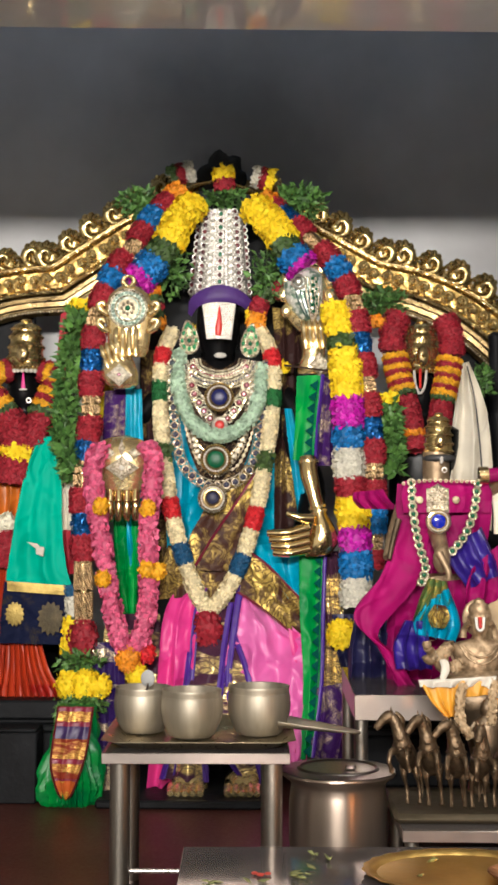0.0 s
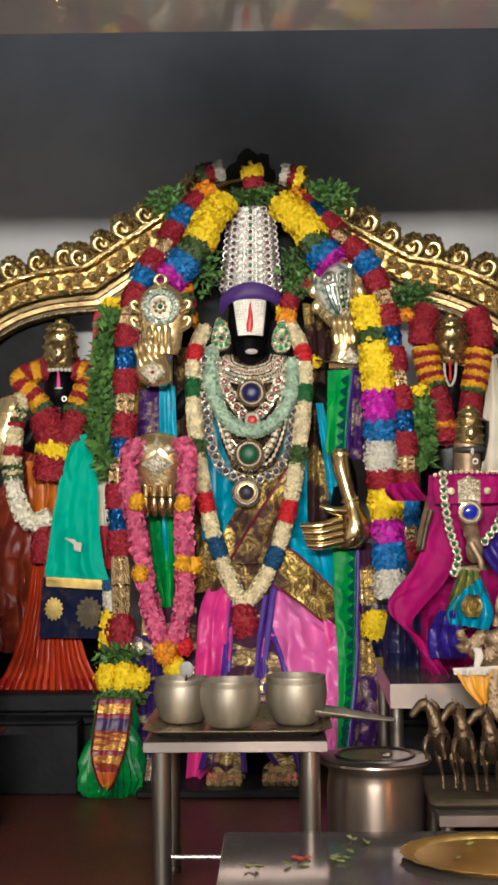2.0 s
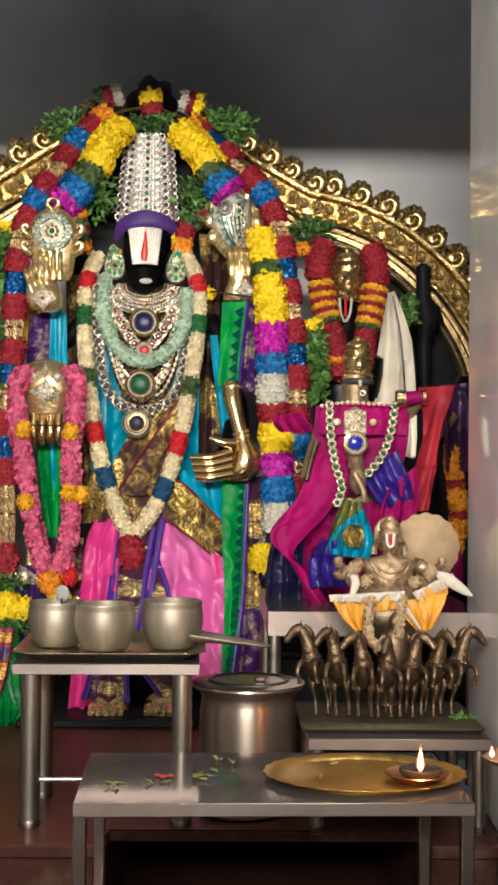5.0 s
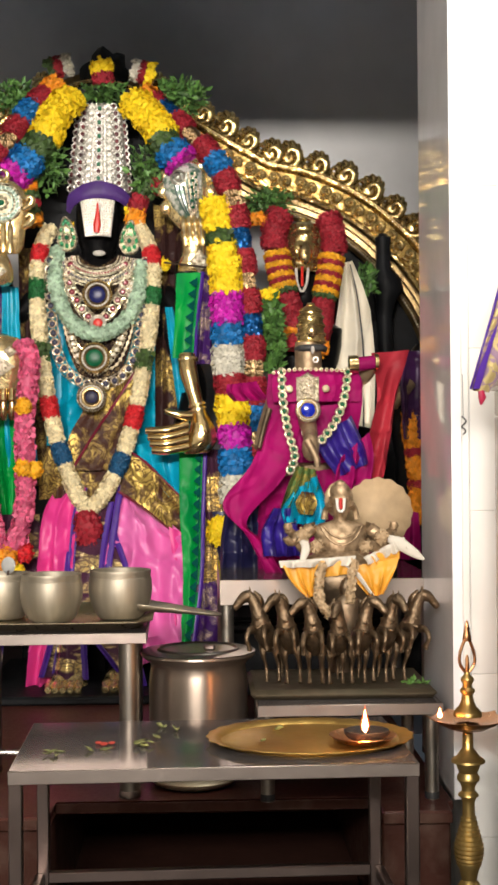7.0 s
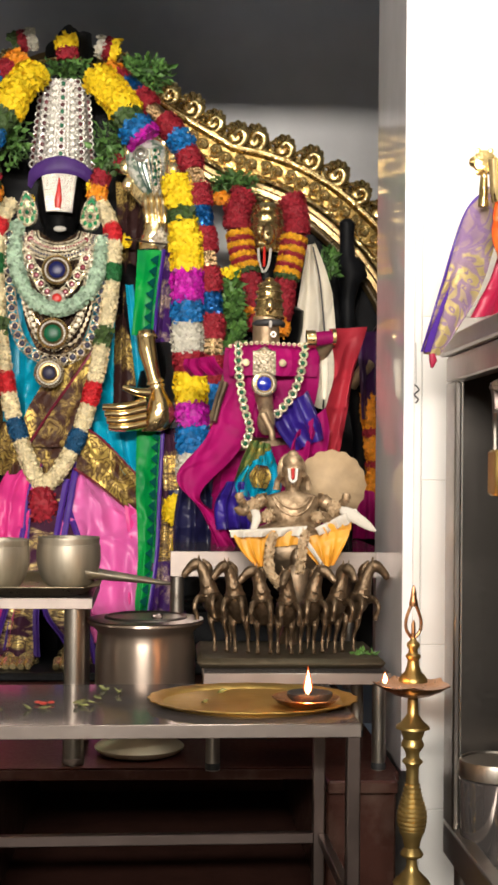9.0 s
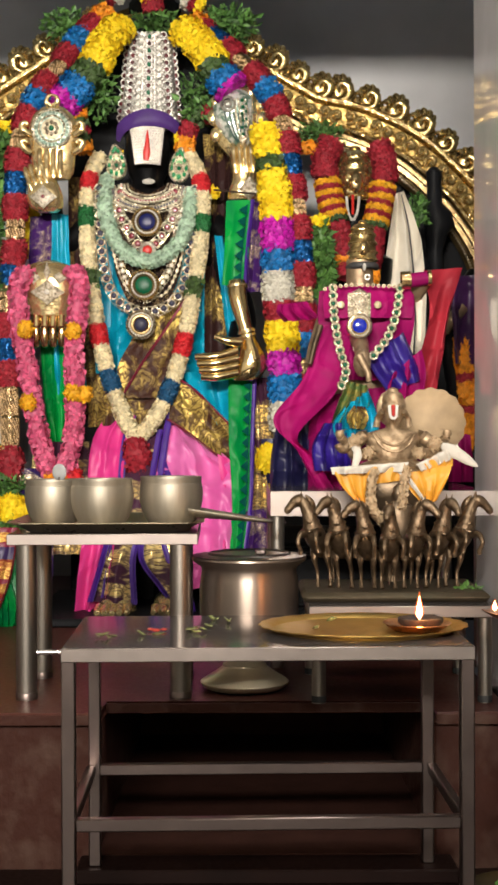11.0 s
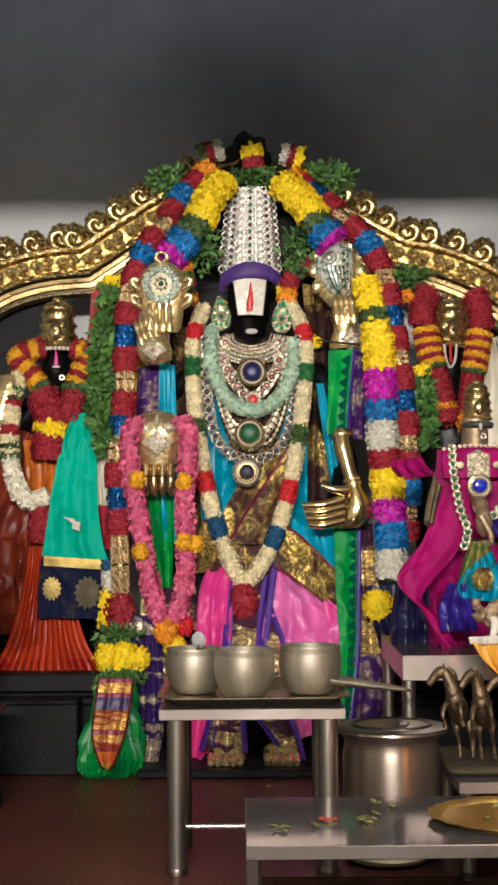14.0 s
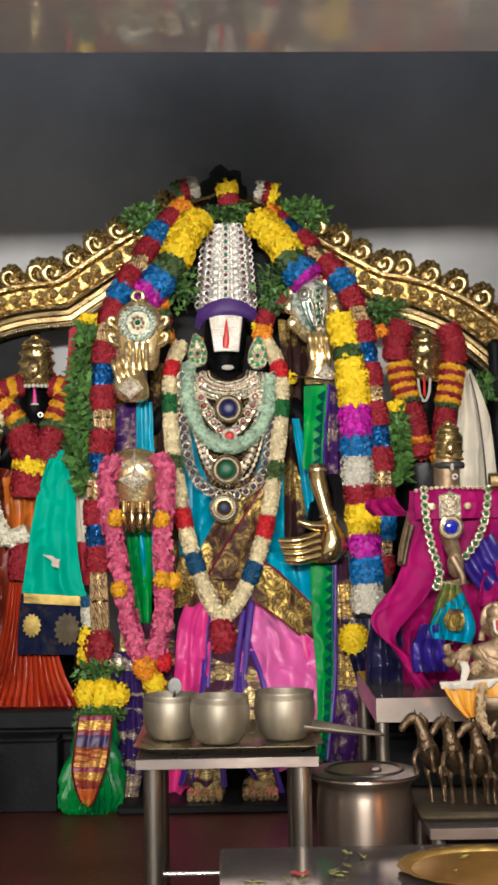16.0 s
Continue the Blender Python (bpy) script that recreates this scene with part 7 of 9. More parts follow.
# gilt forearm plate resting across
e0, e1, e2, e3 = (0.101, 3.720, 1.236), (0.124, 3.690, 1.094), (0.123, 3.680, 1.020), (0.005, 3.660, 0.992)
thing_of("arm_plate", "polished gilt arm plate bent across the waist", "emblem", e2, [
    ("sleeve", tube(spline([e0, (0.104, 3.710, 1.190), (0.118, 3.698, 1.130), (0.130, 3.692, 1.083)], 14), [0.025, 0.027, 0.0265, 0.024, 0.022, 0.021, 0.0215], 20), GOLD),
    ("palm", loft([(0.118, 3.685, 0.948, 0.026, 0.018), (0.128, 3.685, 0.958, 0.042, 0.026), (0.140, 3.686, 0.985, 0.048, 0.032), (0.145, 3.688, 1.012, 0.042, 0.033), (0.142, 3.690, 1.040, 0.033, 0.030), (0.136, 3.692, 1.065, 0.024, 0.024), (0.132, 3.692, 1.086, 0.021, 0.021)], 28), GOLD),
    *each("wrist_ring", [tube([(0.128, 3.693, 1.094), (0.130, 3.693, 1.086)], 0.0265, 20), tube([(0.131, 3.692, 1.080), (0.133, 3.692, 1.073)], 0.0265, 20), tube([(0.103, 3.719, 1.226), (0.1035, 3.718, 1.218)], 0.030, 20)], CAST_GOLD),
    *each("finger_plate", [tube(spline([(e2[0] - 0.02, e2[1] - 0.02, e2[2] + 0.012 - 0.021 * k), (e2[0] - 0.08, e2[1] - 0.032, e2[2] - 0.004 - 0.0195 * k), (e3[0] - 0.022 + 0.006 * k, e3[1] - 0.006, e2[2] - 0.006 - 0.0185 * k)], 12), [0.0140, 0.0132, 0.0128, 0.0095], 10) for k in range(4)], GOLD),
    ("thumb_plate", tube(spline([(e2[0] - 0.01, e2[1] - 0.02, e2[2] + 0.035), (e2[0] - 0.05, e2[1] - 0.03, e2[2] + 0.040), (e2[0] - 0.085, e2[1] - 0.03, e2[2] + 0.052)], 10), [0.016, 0.013, 0.007], 10), GOLD)])
FOOT_GOLD = mat("pale_foot_gold", (0.97, 0.76, 0.36), 0.26, 0.74, 0.1, 30, 0.2, 60)
for s, fc in ((-1, (-0.237, 3.500, 0.305)), (1, (-0.083, 3.500, 0.306))):
    toes = [tube([(fc[0] + (k - 2) * 0.019, 3.60, 0.318), (fc[0] + (k - 2) * 0.020, 3.52, 0.322), (fc[0] + (k - 2) * 0.020, 3.475, 0.313)], [0.0115, 0.0125, 0.009], 10) for k in range(5)]
    thing_of("foot_plate", "polished gilt plate in the shape of toes", "emblem", (fc[0], 3.55, 0.302), [*each("toe", toes, FOOT_GOLD), ("instep", loft([(fc[0], 3.62, 0.3025, 0.055, 0.06), (fc[0], 3.63, 0.33, 0.05, 0.05), (fc[0], 3.66, 0.36, 0.035, 0.035)], 24), FOOT_GOLD)], "foot plates")

# ---------------------------------------------------------------- silks of the main idol
drape("body_cloth", "turquoise silk cloth wound round the body", [(-0.319, 3.870, 1.396), (-0.322, 3.860, 1.255), (-0.318, 3.850, 1.046), (-0.312, 3.830, 0.899)], [(0.009, 3.870, 1.393), (0.008, 3.860, 1.253), (0.007, 3.850, 1.045), (0.006, 3.830, 0.900)], TURQUOISE, 4, 0.016, 11, taper=0.8)
drape("brocade_cloth", "brown and gold brocade cloth pleated over the belly", [(-0.136, 3.810, 1.217), (-0.206, 3.800, 1.080), (-0.254, 3.790, 0.977), (-0.268, 3.770, 0.800)], [(-0.041, 3.830, 1.217), (-0.055, 3.800, 1.079), (-0.069, 3.790, 0.977), (-0.088, 3.770, 0.801)], BROWN_GOLD, 1, 0.0050, 12, taper=0.8)
drape("brocade_cloth", "brown and gold brocade cloth end at the hip", [(-0.314, 3.800, 0.977), (-0.333, 3.780, 0.901), (-0.336, 3.770, 0.817)], [(-0.235, 3.790, 0.960), (-0.231, 3.770, 0.876), (-0.227, 3.760, 0.826)], BROWN_GOLD, 2, 0.0050, 13)
edged("brocade_cloth", "brown and gold brocade cloth lapped slantwise over the belly", [(-0.054, 3.800, 1.195), (-0.119, 3.785, 1.093), (-0.180, 3.775, 1.003), (-0.241, 3.765, 0.902)], [(-0.039, 3.800, 1.195), (-0.049, 3.785, 1.079), (-0.060, 3.775, 0.995), (-0.079, 3.765, 0.902)], BROWN_GOLD, MAROON, 1, 0.004, 15, 0.006, "l")
edged("hip_cloth", "brown and gold brocade sash slanting across the hip", [(-0.082, 3.760, 0.964), (-0.028, 3.750, 0.928), (0.038, 3.735, 0.862), (0.104, 3.730, 0.796)], [(-0.099, 3.750, 0.841), (-0.042, 3.740, 0.803), (0.021, 3.730, 0.754), (0.090, 3.725, 0.701)], BROWN_GOLD, MAROON, 1, 0.006, 14, 0.008)
drape("silk_cloth", "turquoise silk cloth falling below the gilt arm plate", [(-0.062, 3.790, 0.977), (-0.032, 3.770, 0.902), (0.038, 3.750, 0.828)], [(0.177, 3.780, 0.994), (0.165, 3.760, 0.903), (0.130, 3.740, 0.771)], TURQUOISE, 4, 0.014, 15, taper=0.7)
edged("pleated_skirt", "bright pink satin skirt panel with a violet border", [(-0.266, 3.785, 0.876), (-0.317, 3.740, 0.777), (-0.332, 3.680, 0.568), (-0.354, 3.600, 0.259)], [(-0.197, 3.775, 0.851), (-0.219, 3.730, 0.762), (-0.232, 3.670, 0.570), (-0.265, 3.610, 0.338)], PINK, VIOLET, 2, 0.016, 16, 0.016, "r", "violet silk border")
edged("pleated_skirt", "shot pink satin skirt panel falling in wide folds", [(-0.103, 3.775, 0.860), (-0.119, 3.730, 0.745), (-0.134, 3.670, 0.571), (-0.079, 3.620, 0.355)], [(-0.026, 3.770, 0.793), (0.093, 3.720, 0.706), (0.094, 3.680, 0.572), (0.088, 3.620, 0.376)], PALE_PINK, VIOLET, 2, 0.020, 17, 0.017, "l", "violet silk border")
drape("silk_cloth", "hot pink satin edge beside the green silk strip", [(0.044, 3.715, 0.739), (0.061, 3.670, 0.589), (0.059, 3.620, 0.404)], [(0.099, 3.710, 0.715), (0.100, 3.665, 0.590), (0.094, 3.615, 0.380)], PINK, 1, 0.008, 18, m=14)
edged("brocade_drape", "purple brocade front panel with wide gold stripes", [(-0.222, 3.765, 0.809), (-0.242, 3.720, 0.696), (-0.258, 3.660, 0.555), (-0.280, 3.630, 0.457), (-0.315, 3.600, 0.328)], [(-0.119, 3.765, 0.810), (-0.135, 3.720, 0.697), (-0.150, 3.655, 0.556), (-0.186, 3.630, 0.457), (-0.181, 3.600, 0.321)], PURPLE_GOLD, VIOLET, 1, 0.010, 19, 0.014)
edged("brocade_drape", "purple brocade panel with wide gold stripes and violet edge", [(-0.162, 3.730, 0.712), (-0.152, 3.670, 0.587), (-0.176, 3.635, 0.456), (-0.125, 3.610, 0.377), (-0.086, 3.600, 0.328)], [(-0.112, 3.735, 0.729), (-0.062, 3.670, 0.588), (-0.070, 3.635, 0.456), (-0.035, 3.610, 0.369), (-0.010, 3.590, 0.275)], PURPLE_GOLD, VIOLET, 1, 0.008, 20, 0.014)
DARK_TEAL = mat("dark_teal_silk", (0.0, 0.075, 0.060), 0.7, spec=0.05)


def zigzag(strip, line, count, width):
    """A woven border of dark triangles along one edge of a strip."""
    pts = spline(line, count + 1)
    for p, q in zip(pts, pts[1:]):
        f = Vector((-0.004, -0.020, 0))
        a, b, c = p + f, q + f, p.lerp(q, 0.5) + f + Vector((-width, -0.003, 0))
        back = Vector((0, 0.003, 0))
        part("woven_triangle", ([a, b, c, a + back, b + back, c + back], [(0, 2, 1), (3, 4, 5), (0, 1, 4, 3), (1, 2, 5, 4), (2, 0, 3, 5)]), DARK_TEAL, strip)


strip = edged("silk_strip", "emerald green silk strip with a blue-violet edge", [(0.070, 3.800, 1.485), (0.065, 3.770, 1.349), (0.057, 3.750, 1.230)], [(0.151, 3.800, 1.488), (0.136, 3.770, 1.349), (0.127, 3.750, 1.221)], GREEN_SILK, VIOLET, 1, 0.006, 21, 0.008, "r")
zigzag(strip, [(0.138, 3.795, 1.470), (0.124, 3.770, 1.349), (0.116, 3.750, 1.229)], 7, 0.024)
strip = edged("silk_strip", "long emerald green silk strip hanging beside the skirt", [(0.075, 3.740, 0.962), (0.076, 3.700, 0.782), (0.084, 3.660, 0.590), (0.071, 3.610, 0.381)], [(0.155, 3.740, 0.962), (0.148, 3.700, 0.782), (0.142, 3.660, 0.591), (0.116, 3.610, 0.388)], GREEN_SILK, VIOLET, 1, 0.010, 22, 0.009, "r")
zigzag(strip, [(0.145, 3.735, 0.953), (0.138, 3.695, 0.782), (0.130, 3.655, 0.591), (0.106, 3.605, 0.392)], 17, 0.020)
drape("brocade_cloth", "purple brocade cloth beside the green silk strip", [(0.142, 3.820, 1.487), (0.137, 3.800, 1.351), (0.119, 3.790, 1.214)], [(0.193, 3.820, 1.481), (0.186, 3.800, 1.368), (0.189, 3.790, 1.214)], DEEP_PURPLE, 2, 0.0050, 23)
drape("brocade_cloth", "dark brocade cloth behind the conch emblem", [(-0.003, 3.940, 1.721), (0.009, 3.900, 1.501), (-0.006, 3.880, 1.219), (-0.037, 3.840, 0.908)], [(0.099, 3.940, 1.684), (0.093, 3.900, 1.501), (0.100, 3.860, 1.218), (0.178, 3.820, 0.909)], DARK_BROCADE, 2, 0.0080, 24, taper=0.8)
drape("silk_cloth", "turquoise silk cloth showing behind the arm", [(0.034, 3.860, 1.392), (0.055, 3.830, 1.217), (0.090, 3.800, 0.960)], [(0.071, 3.860, 1.391), (0.120, 3.830, 1.216), (0.141, 3.800, 0.960)], TURQUOISE, 2, 0.010, 25)
drape("brocade_cloth", "purple and gold brocade tail at the side", [(0.142, 3.760, 0.961), (0.146, 3.730, 0.780), (0.137, 3.700, 0.635), (0.108, 3.660, 0.398)], [(0.193, 3.770, 0.961), (0.206, 3.740, 0.779), (0.217, 3.720, 0.633), (0.260, 3.680, 0.380)], PURPLE_GOLD, 4, 0.0100, 26)
drape("brocade_cloth", "deep purple brocade cloth gathered at the floor", [(0.126, 3.660, 0.575), (0.111, 3.640, 0.481), (0.097, 3.620, 0.386)], [(0.213, 3.660, 0.592), (0.258, 3.640, 0.499), (0.256, 3.620, 0.359)], DEEP_PURPLE, 3, 0.0110, 27)
drape("silk_cloth", "dark blue silk cloth hanging at the side", [(0.168, 3.700, 0.782), (0.182, 3.680, 0.670), (0.212, 3.660, 0.559)], [(0.311, 3.660, 0.785), (0.308, 3.640, 0.675), (0.321, 3.620, 0.566)], mat("navy_silk", (0.012, 0.012, 0.06), 0.4, 0, 0.2, 9), 3, 0.016, 28)
drape("silk_cloth", "green silk cloth behind the rose garland", [(-0.480, 3.800, 1.063), (-0.467, 3.780, 0.943), (-0.442, 3.760, 0.775)], [(-0.404, 3.800, 1.063), (-0.398, 3.780, 0.943), (-0.400, 3.760, 0.775)], GREEN_SILK, 2, 0.010, 29)
drape("brocade_cloth", "purple and gold brocade cloth beside the disc emblem", [(-0.508, 3.800, 1.439), (-0.511, 3.800, 1.287), (-0.499, 3.800, 1.114)], [(-0.442, 3.800, 1.446), (-0.441, 3.790, 1.286), (-0.427, 3.790, 1.114)], DEEP_PURPLE, 2, 0.0050, 30)
drape("silk_cloth", "turquoise silk cloth beside the cream garland", [(-0.445, 3.795, 1.445), (-0.444, 3.790, 1.286), (-0.438, 3.800, 0.909)], [(-0.397, 3.800, 1.445), (-0.387, 3.800, 1.252), (-0.342, 3.800, 0.909)], TURQUOISE, 2, 0.012, 31)
drape("brocade_cloth", "brown and gold brocade cloth behind the cream garland", [(-0.411, 3.900, 1.577), (-0.404, 3.870, 1.361), (-0.392, 3.860, 1.046), (-0.371, 3.820, 0.857)], [(-0.304, 3.900, 1.576), (-0.303, 3.880, 1.361), (-0.302, 3.860, 1.046), (-0.285, 3.820, 0.857)], DARK_BROCADE, 3, 0.0070, 32)
drape("brocade_cloth", "dark gold brocade cloth below the rose garland", [(-0.493, 3.760, 0.775), (-0.497, 3.720, 0.628), (-0.499, 3.680, 0.452)], [(-0.332, 3.760, 0.776), (-0.329, 3.720, 0.629), (-0.332, 3.680, 0.454)], PURPLE_GOLD, 4, 0.0080, 33)
AMBER = brocade("amber_gold_brocade", (0.20, 0.030, 0.014), (0.66, 0.40, 0.10), 13, 0.62, 0.35, (0.5, 1, 2.0), 0.5)
sack = [(-0.553, 3.500, 0.2790, 0.066, 0.045), (-0.554, 3.500, 0.290, 0.082, 0.056), (-0.553, 3.500, 0.325, 0.085, 0.060), (-0.550, 3.504, 0.375, 0.077, 0.056), (-0.545, 3.512, 0.430, 0.068, 0.048), (-0.540, 3.522, 0.485, 0.060, 0.040), (-0.536, 3.532, 0.540, 0.052, 0.034)]
sack = loft([tuple(np.interp(k / 6, range(7), [q[c] for q in sack]) for c in range(5)) for k in range(37)], 120)
sack = ([Vector((x, y, z)) + Vector((x + 0.55, y - 3.51, 0)) * (0.30 * noise.noise((x * 34, y * 34, z * 16)) + 0.12 * math.sin(26 * math.atan2(y - 3.51, x + 0.55) + 30 * z) * (1 - (z - 0.279) / 0.3)) for x, y, z in sack[0]], sack[1])
tagged(part("cloth_sack", sack, mat("deep_green_satin", (0.0, 0.20, 0.030), 0.36, 0.0, 0.25, 16, 0.3, 60, second=(0.0, 0.10, 0.030), spec=0.3)), "bulging green satin cloth bundle standing on the floor", "cloth")
EDGE_MAROON = mat("dark_maroon_edge", (0.10, 0.008, 0.012), 0.8, 0.0, 0.2, 9, 0.1, 200, spec=0.1)
INDIGO = mat("dark_indigo_silk", (0.035, 0.016, 0.085), 0.45, 0.0, 0.2, 12, 0.1, 200)
LINED = brocade("indigo_gold_line_brocade", (0.028, 0.012, 0.085), (0.66, 0.54, 0.34), 13, 0.44, 0.3, (0.45, 1, 2.0), 0.3)
sari_end = thing("sari_end", "gold, rust and purple banded sari end over a green bundle", "cloth", (-0.545, 3.50, 0.52))
tail_l = spline([(-0.580, 3.474, 0.545), (-0.591, 3.452, 0.450), (-0.594, 3.440, 0.400), (-0.584, 3.432, 0.355), (-0.570, 3.434, 0.318), (-0.558, 3.440, 0.303)], 40)
tail_r = spline([(-0.490, 3.474, 0.545), (-0.500, 3.452, 0.450), (-0.510, 3.440, 0.400), (-0.525, 3.432, 0.355), (-0.540, 3.434, 0.318), (-0.554, 3.440, 0.303)], 40)
at = 0
for n, material in ((2, MAROON), (4, AMBER), (2, MAROON), (5, INDIGO), (8, AMBER), (2, MAROON), (6, AMBER), (1, MAROON), (9, STRIPED)):
    part("woven_band", cloth(tail_l[at : at + n + 1], tail_r[at : at + n + 1], 2, 0.004, n=8, m=24, seed=34, taper=1.0, wave=0.0), material, sari_end)
    at += n
for line, side in ((tail_l, -1), (tail_r, 1)):
    part("border", cloth([p + Vector((side * 0.002 - 0.0025, -0.002, 0)) for p in line], [p + Vector((side * 0.002 + 0.0025, -0.002, 0)) for p in line], 1, 0.001, n=30, m=5, seed=3), EDGE_MAROON, sari_end, "narrow maroon border")
drape("brocade_cloth", "deep indigo brocade cloth with thin gold bars, to the floor", [(-0.520, 3.660, 0.700), (-0.512, 3.640, 0.560), (-0.508, 3.600, 0.400), (-0.512, 3.560, 0.281)], [(-0.430, 3.660, 0.700), (-0.420, 3.640, 0.560), (-0.415, 3.600, 0.400), (-0.432, 3.560, 0.281)], LINED, 3, 0.0090, 37)


# ---------------------------------------------------------------- flowers
ROSE = mat("dark_red_rose", (0.34, 0.010, 0.024), 0.7, 0.0, 0.15, 60, 0.2, island=0.22)
MARIGOLD = mat("yellow_marigold", (0.86, 0.66, 0.010), 0.75, 0.0, 0.15, 60, 0.2, island=0.10, second=(0.85, 0.58, 0.006))
ORANGE_FLOWER = mat("orange_marigold", (0.85, 0.30, 0.008), 0.7, 0.0, 0.15, 60, 0.2, island=0.2)
MAGENTA_FLOWER = mat("magenta_dyed_flower", (0.58, 0.006, 0.42), 0.6, 0.0, 0.2, 60, 0.2, island=0.3)
BLUE_FLOWER = mat("blue_dyed_flower", (0.004, 0.18, 0.50), 0.6, 0.0, 0.2, 60, 0.2, island=0.35)
WHITE_FLOWER = mat("white_jasmine", (0.70, 0.67, 0.56), 0.7, 0.0, 0.1, 60, 0.2, island=0.15)
CREAM_FLOWER = mat("cream_tuberose", (0.86, 0.74, 0.45), 0.7, 0.0, 0.15, 50, 0.2, island=0.2)
PINK_FLOWER = mat("pink_rose", (0.66, 0.125, 0.235), 0.6, 0.0, 0.15, 60, 0.2, island=0.35, second=(0.56, 0.07, 0.17))
MINT_FLOWER = mat("pale_green_petal", (0.42, 0.58, 0.42), 0.65, 0.0, 0.15, 60, 0.2, island=0.25)
RED_FELT = mat("bright_red_petal", (0.66, 0.012, 0.02), 0.65, 0.0, 0.15, 60, 0.2, island=0.2)
GREEN_FELT = mat("deep_green_petal", (0.008, 0.14, 0.03), 0.65, 0.0, 0.15, 60, 0.2, island=0.3)
TEAL_FELT = mat("teal_blue_petal", (0.005, 0.085, 0.20), 0.65, 0.0, 0.15, 60, 0.2, island=0.3)
DARK_GREEN = mat("dark_herb", (0.055, 0.105, 0.024), 0.65, 0.0, 0.2, 60, 0.2, island=0.4)
TINSEL = mat("gold_beads", (0.42, 0.27, 0.13), 0.45, 0.6, 0.2, 60, 0.1, island=0.35)
BLUE_TINSEL = mat("blue_tinsel", (0.01, 0.13, 0.40), 0.35, 0.6, 0.2, 60, 0.1, island=0.6)
AMBER_FLOWER = mat("amber_marigold", (0.85, 0.42, 0.008), 0.7, 0.0, 0.15, 60, 0.2, island=0.12)
JASMINE = mat("ivory_jasmine", (0.80, 0.76, 0.60), 0.7, 0.0, 0.1, 60, 0.2, island=0.2)
KIND = {"A": ("amber_band", AMBER_FLOWER, 0.010, 1.0), "V": ("dried_band", TAN, 0.006, 1.0), "R": ("rose_band", ROSE, 0.0062, 1.0), "Y": ("marigold_band", MARIGOLD, 0.0125, 1.0), "O": ("orange_band", ORANGE_FLOWER, 0.011, 0.95), "M": ("magenta_band", MAGENTA_FLOWER, 0.0115, 1.0), "B": ("blue_band", BLUE_FLOWER, 0.0115, 1.0),
        "W": ("white_band", WHITE_FLOWER, 0.008, 1.0), "C": ("cream_band", CREAM_FLOWER, 0.007, 1.0), "P": ("pink_band", PINK_FLOWER, 0.0135, 1.0), "N": ("pale_green_band", MINT_FLOWER, 0.009, 1.0), "r": ("red_band", RED_FELT, 0.0048, 1.10),
        "J": ("jasmine_band", JASMINE, 0.0105, 0.95), "g": ("green_band", GREEN_FELT, 0.0048, 1.10), "t": ("teal_band", TEAL_FELT, 0.0048, 1.10), "L": ("leaf_band", LEAF, 0.020, 0.8), "D": ("herb_band", DARK_GREEN, 0.016, 0.90), "T": ("tinsel_band", TINSEL, 0.007, 0.74), "U": ("blue_tinsel_band", BLUE_TINSEL, 0.008, 0.82)}
seed_at = [100]


def garland(label, path, bands, radius, flat=0.75, name="garland", dense=1.0, group="", bulge=0.10, fine=1.0):
    """A strung flower garland: bands is a text of kind letters with weights, from the path's start."""
    items = [(b[0], float(b[1:] or 1)) for b in bands.split()]
    total = sum(w for _, w in items)
    n = 240
    pts = spline(path, n)
    run = sum((b - a).length for a, b in zip(pts, pts[1:]))
    g = thing(name, label, "garland", tuple(pts[0]), group)
    at = 0.0
    for k, w in items:
        pn, material, size, swell = KIND[k]
        size *= fine
        i0, i1 = int(at / total * (n - 1)), max(int(at / total * (n - 1)) + 2, int((at + w) / total * (n - 1)))
        at += w
        sub = pts[i0 : min(i1 + 1, n)]
        if len(sub) < 2:
            continue
        m = len(sub)
        rr = [0.90 * radius * swell * (1 - bulge + bulge * 1.6 * math.sin(math.pi * (0.08 + 0.84 * j / (m - 1)))) for j in range(m)]
        length = run * (len(sub) - 1) / (n - 1)
        count = int(dense * 2 * math.pi * radius * swell * max(length, radius) / (size * size * 0.42))
        seed_at[0] += 1
        if k == "T":
            beads, rows = [], max(2, int(length / 0.0062))
            for p, r in ((sub[int((m - 1) * q / (rows - 1))], rr[int((m - 1) * q / (rows - 1))]) for q in range(rows)):
                turns = max(8, int(2 * math.pi * r / 0.0085))
                beads += [ball((p[0] + r * math.cos(a), p[1] + flat * r * math.sin(a), p[2] + 0.002 * math.sin(5 * a + len(beads))), 0.0041, 6) for a in np.linspace(0.2 * len(beads), 0.2 * len(beads) + 2 * math.pi, turns, endpoint=False)]
            band = part(pn, tube(sub, [0.9 * r for r in rr], 16, flat), DULL_GOLD, g)
            tagged(part("bead_string", join(*beads), TINSEL, band, "rows of small gold beads"), kind="stuff")
            continue
        leafy = k in "L"
        part(pn, petals(sub, rr, size, count, seed_at[0], flat, 0.9 if leafy else 0.32, 0.6 if leafy else 0.92, 0.5 if leafy else 0.12, 0.9 if leafy else 1.25), material, g)
    return g


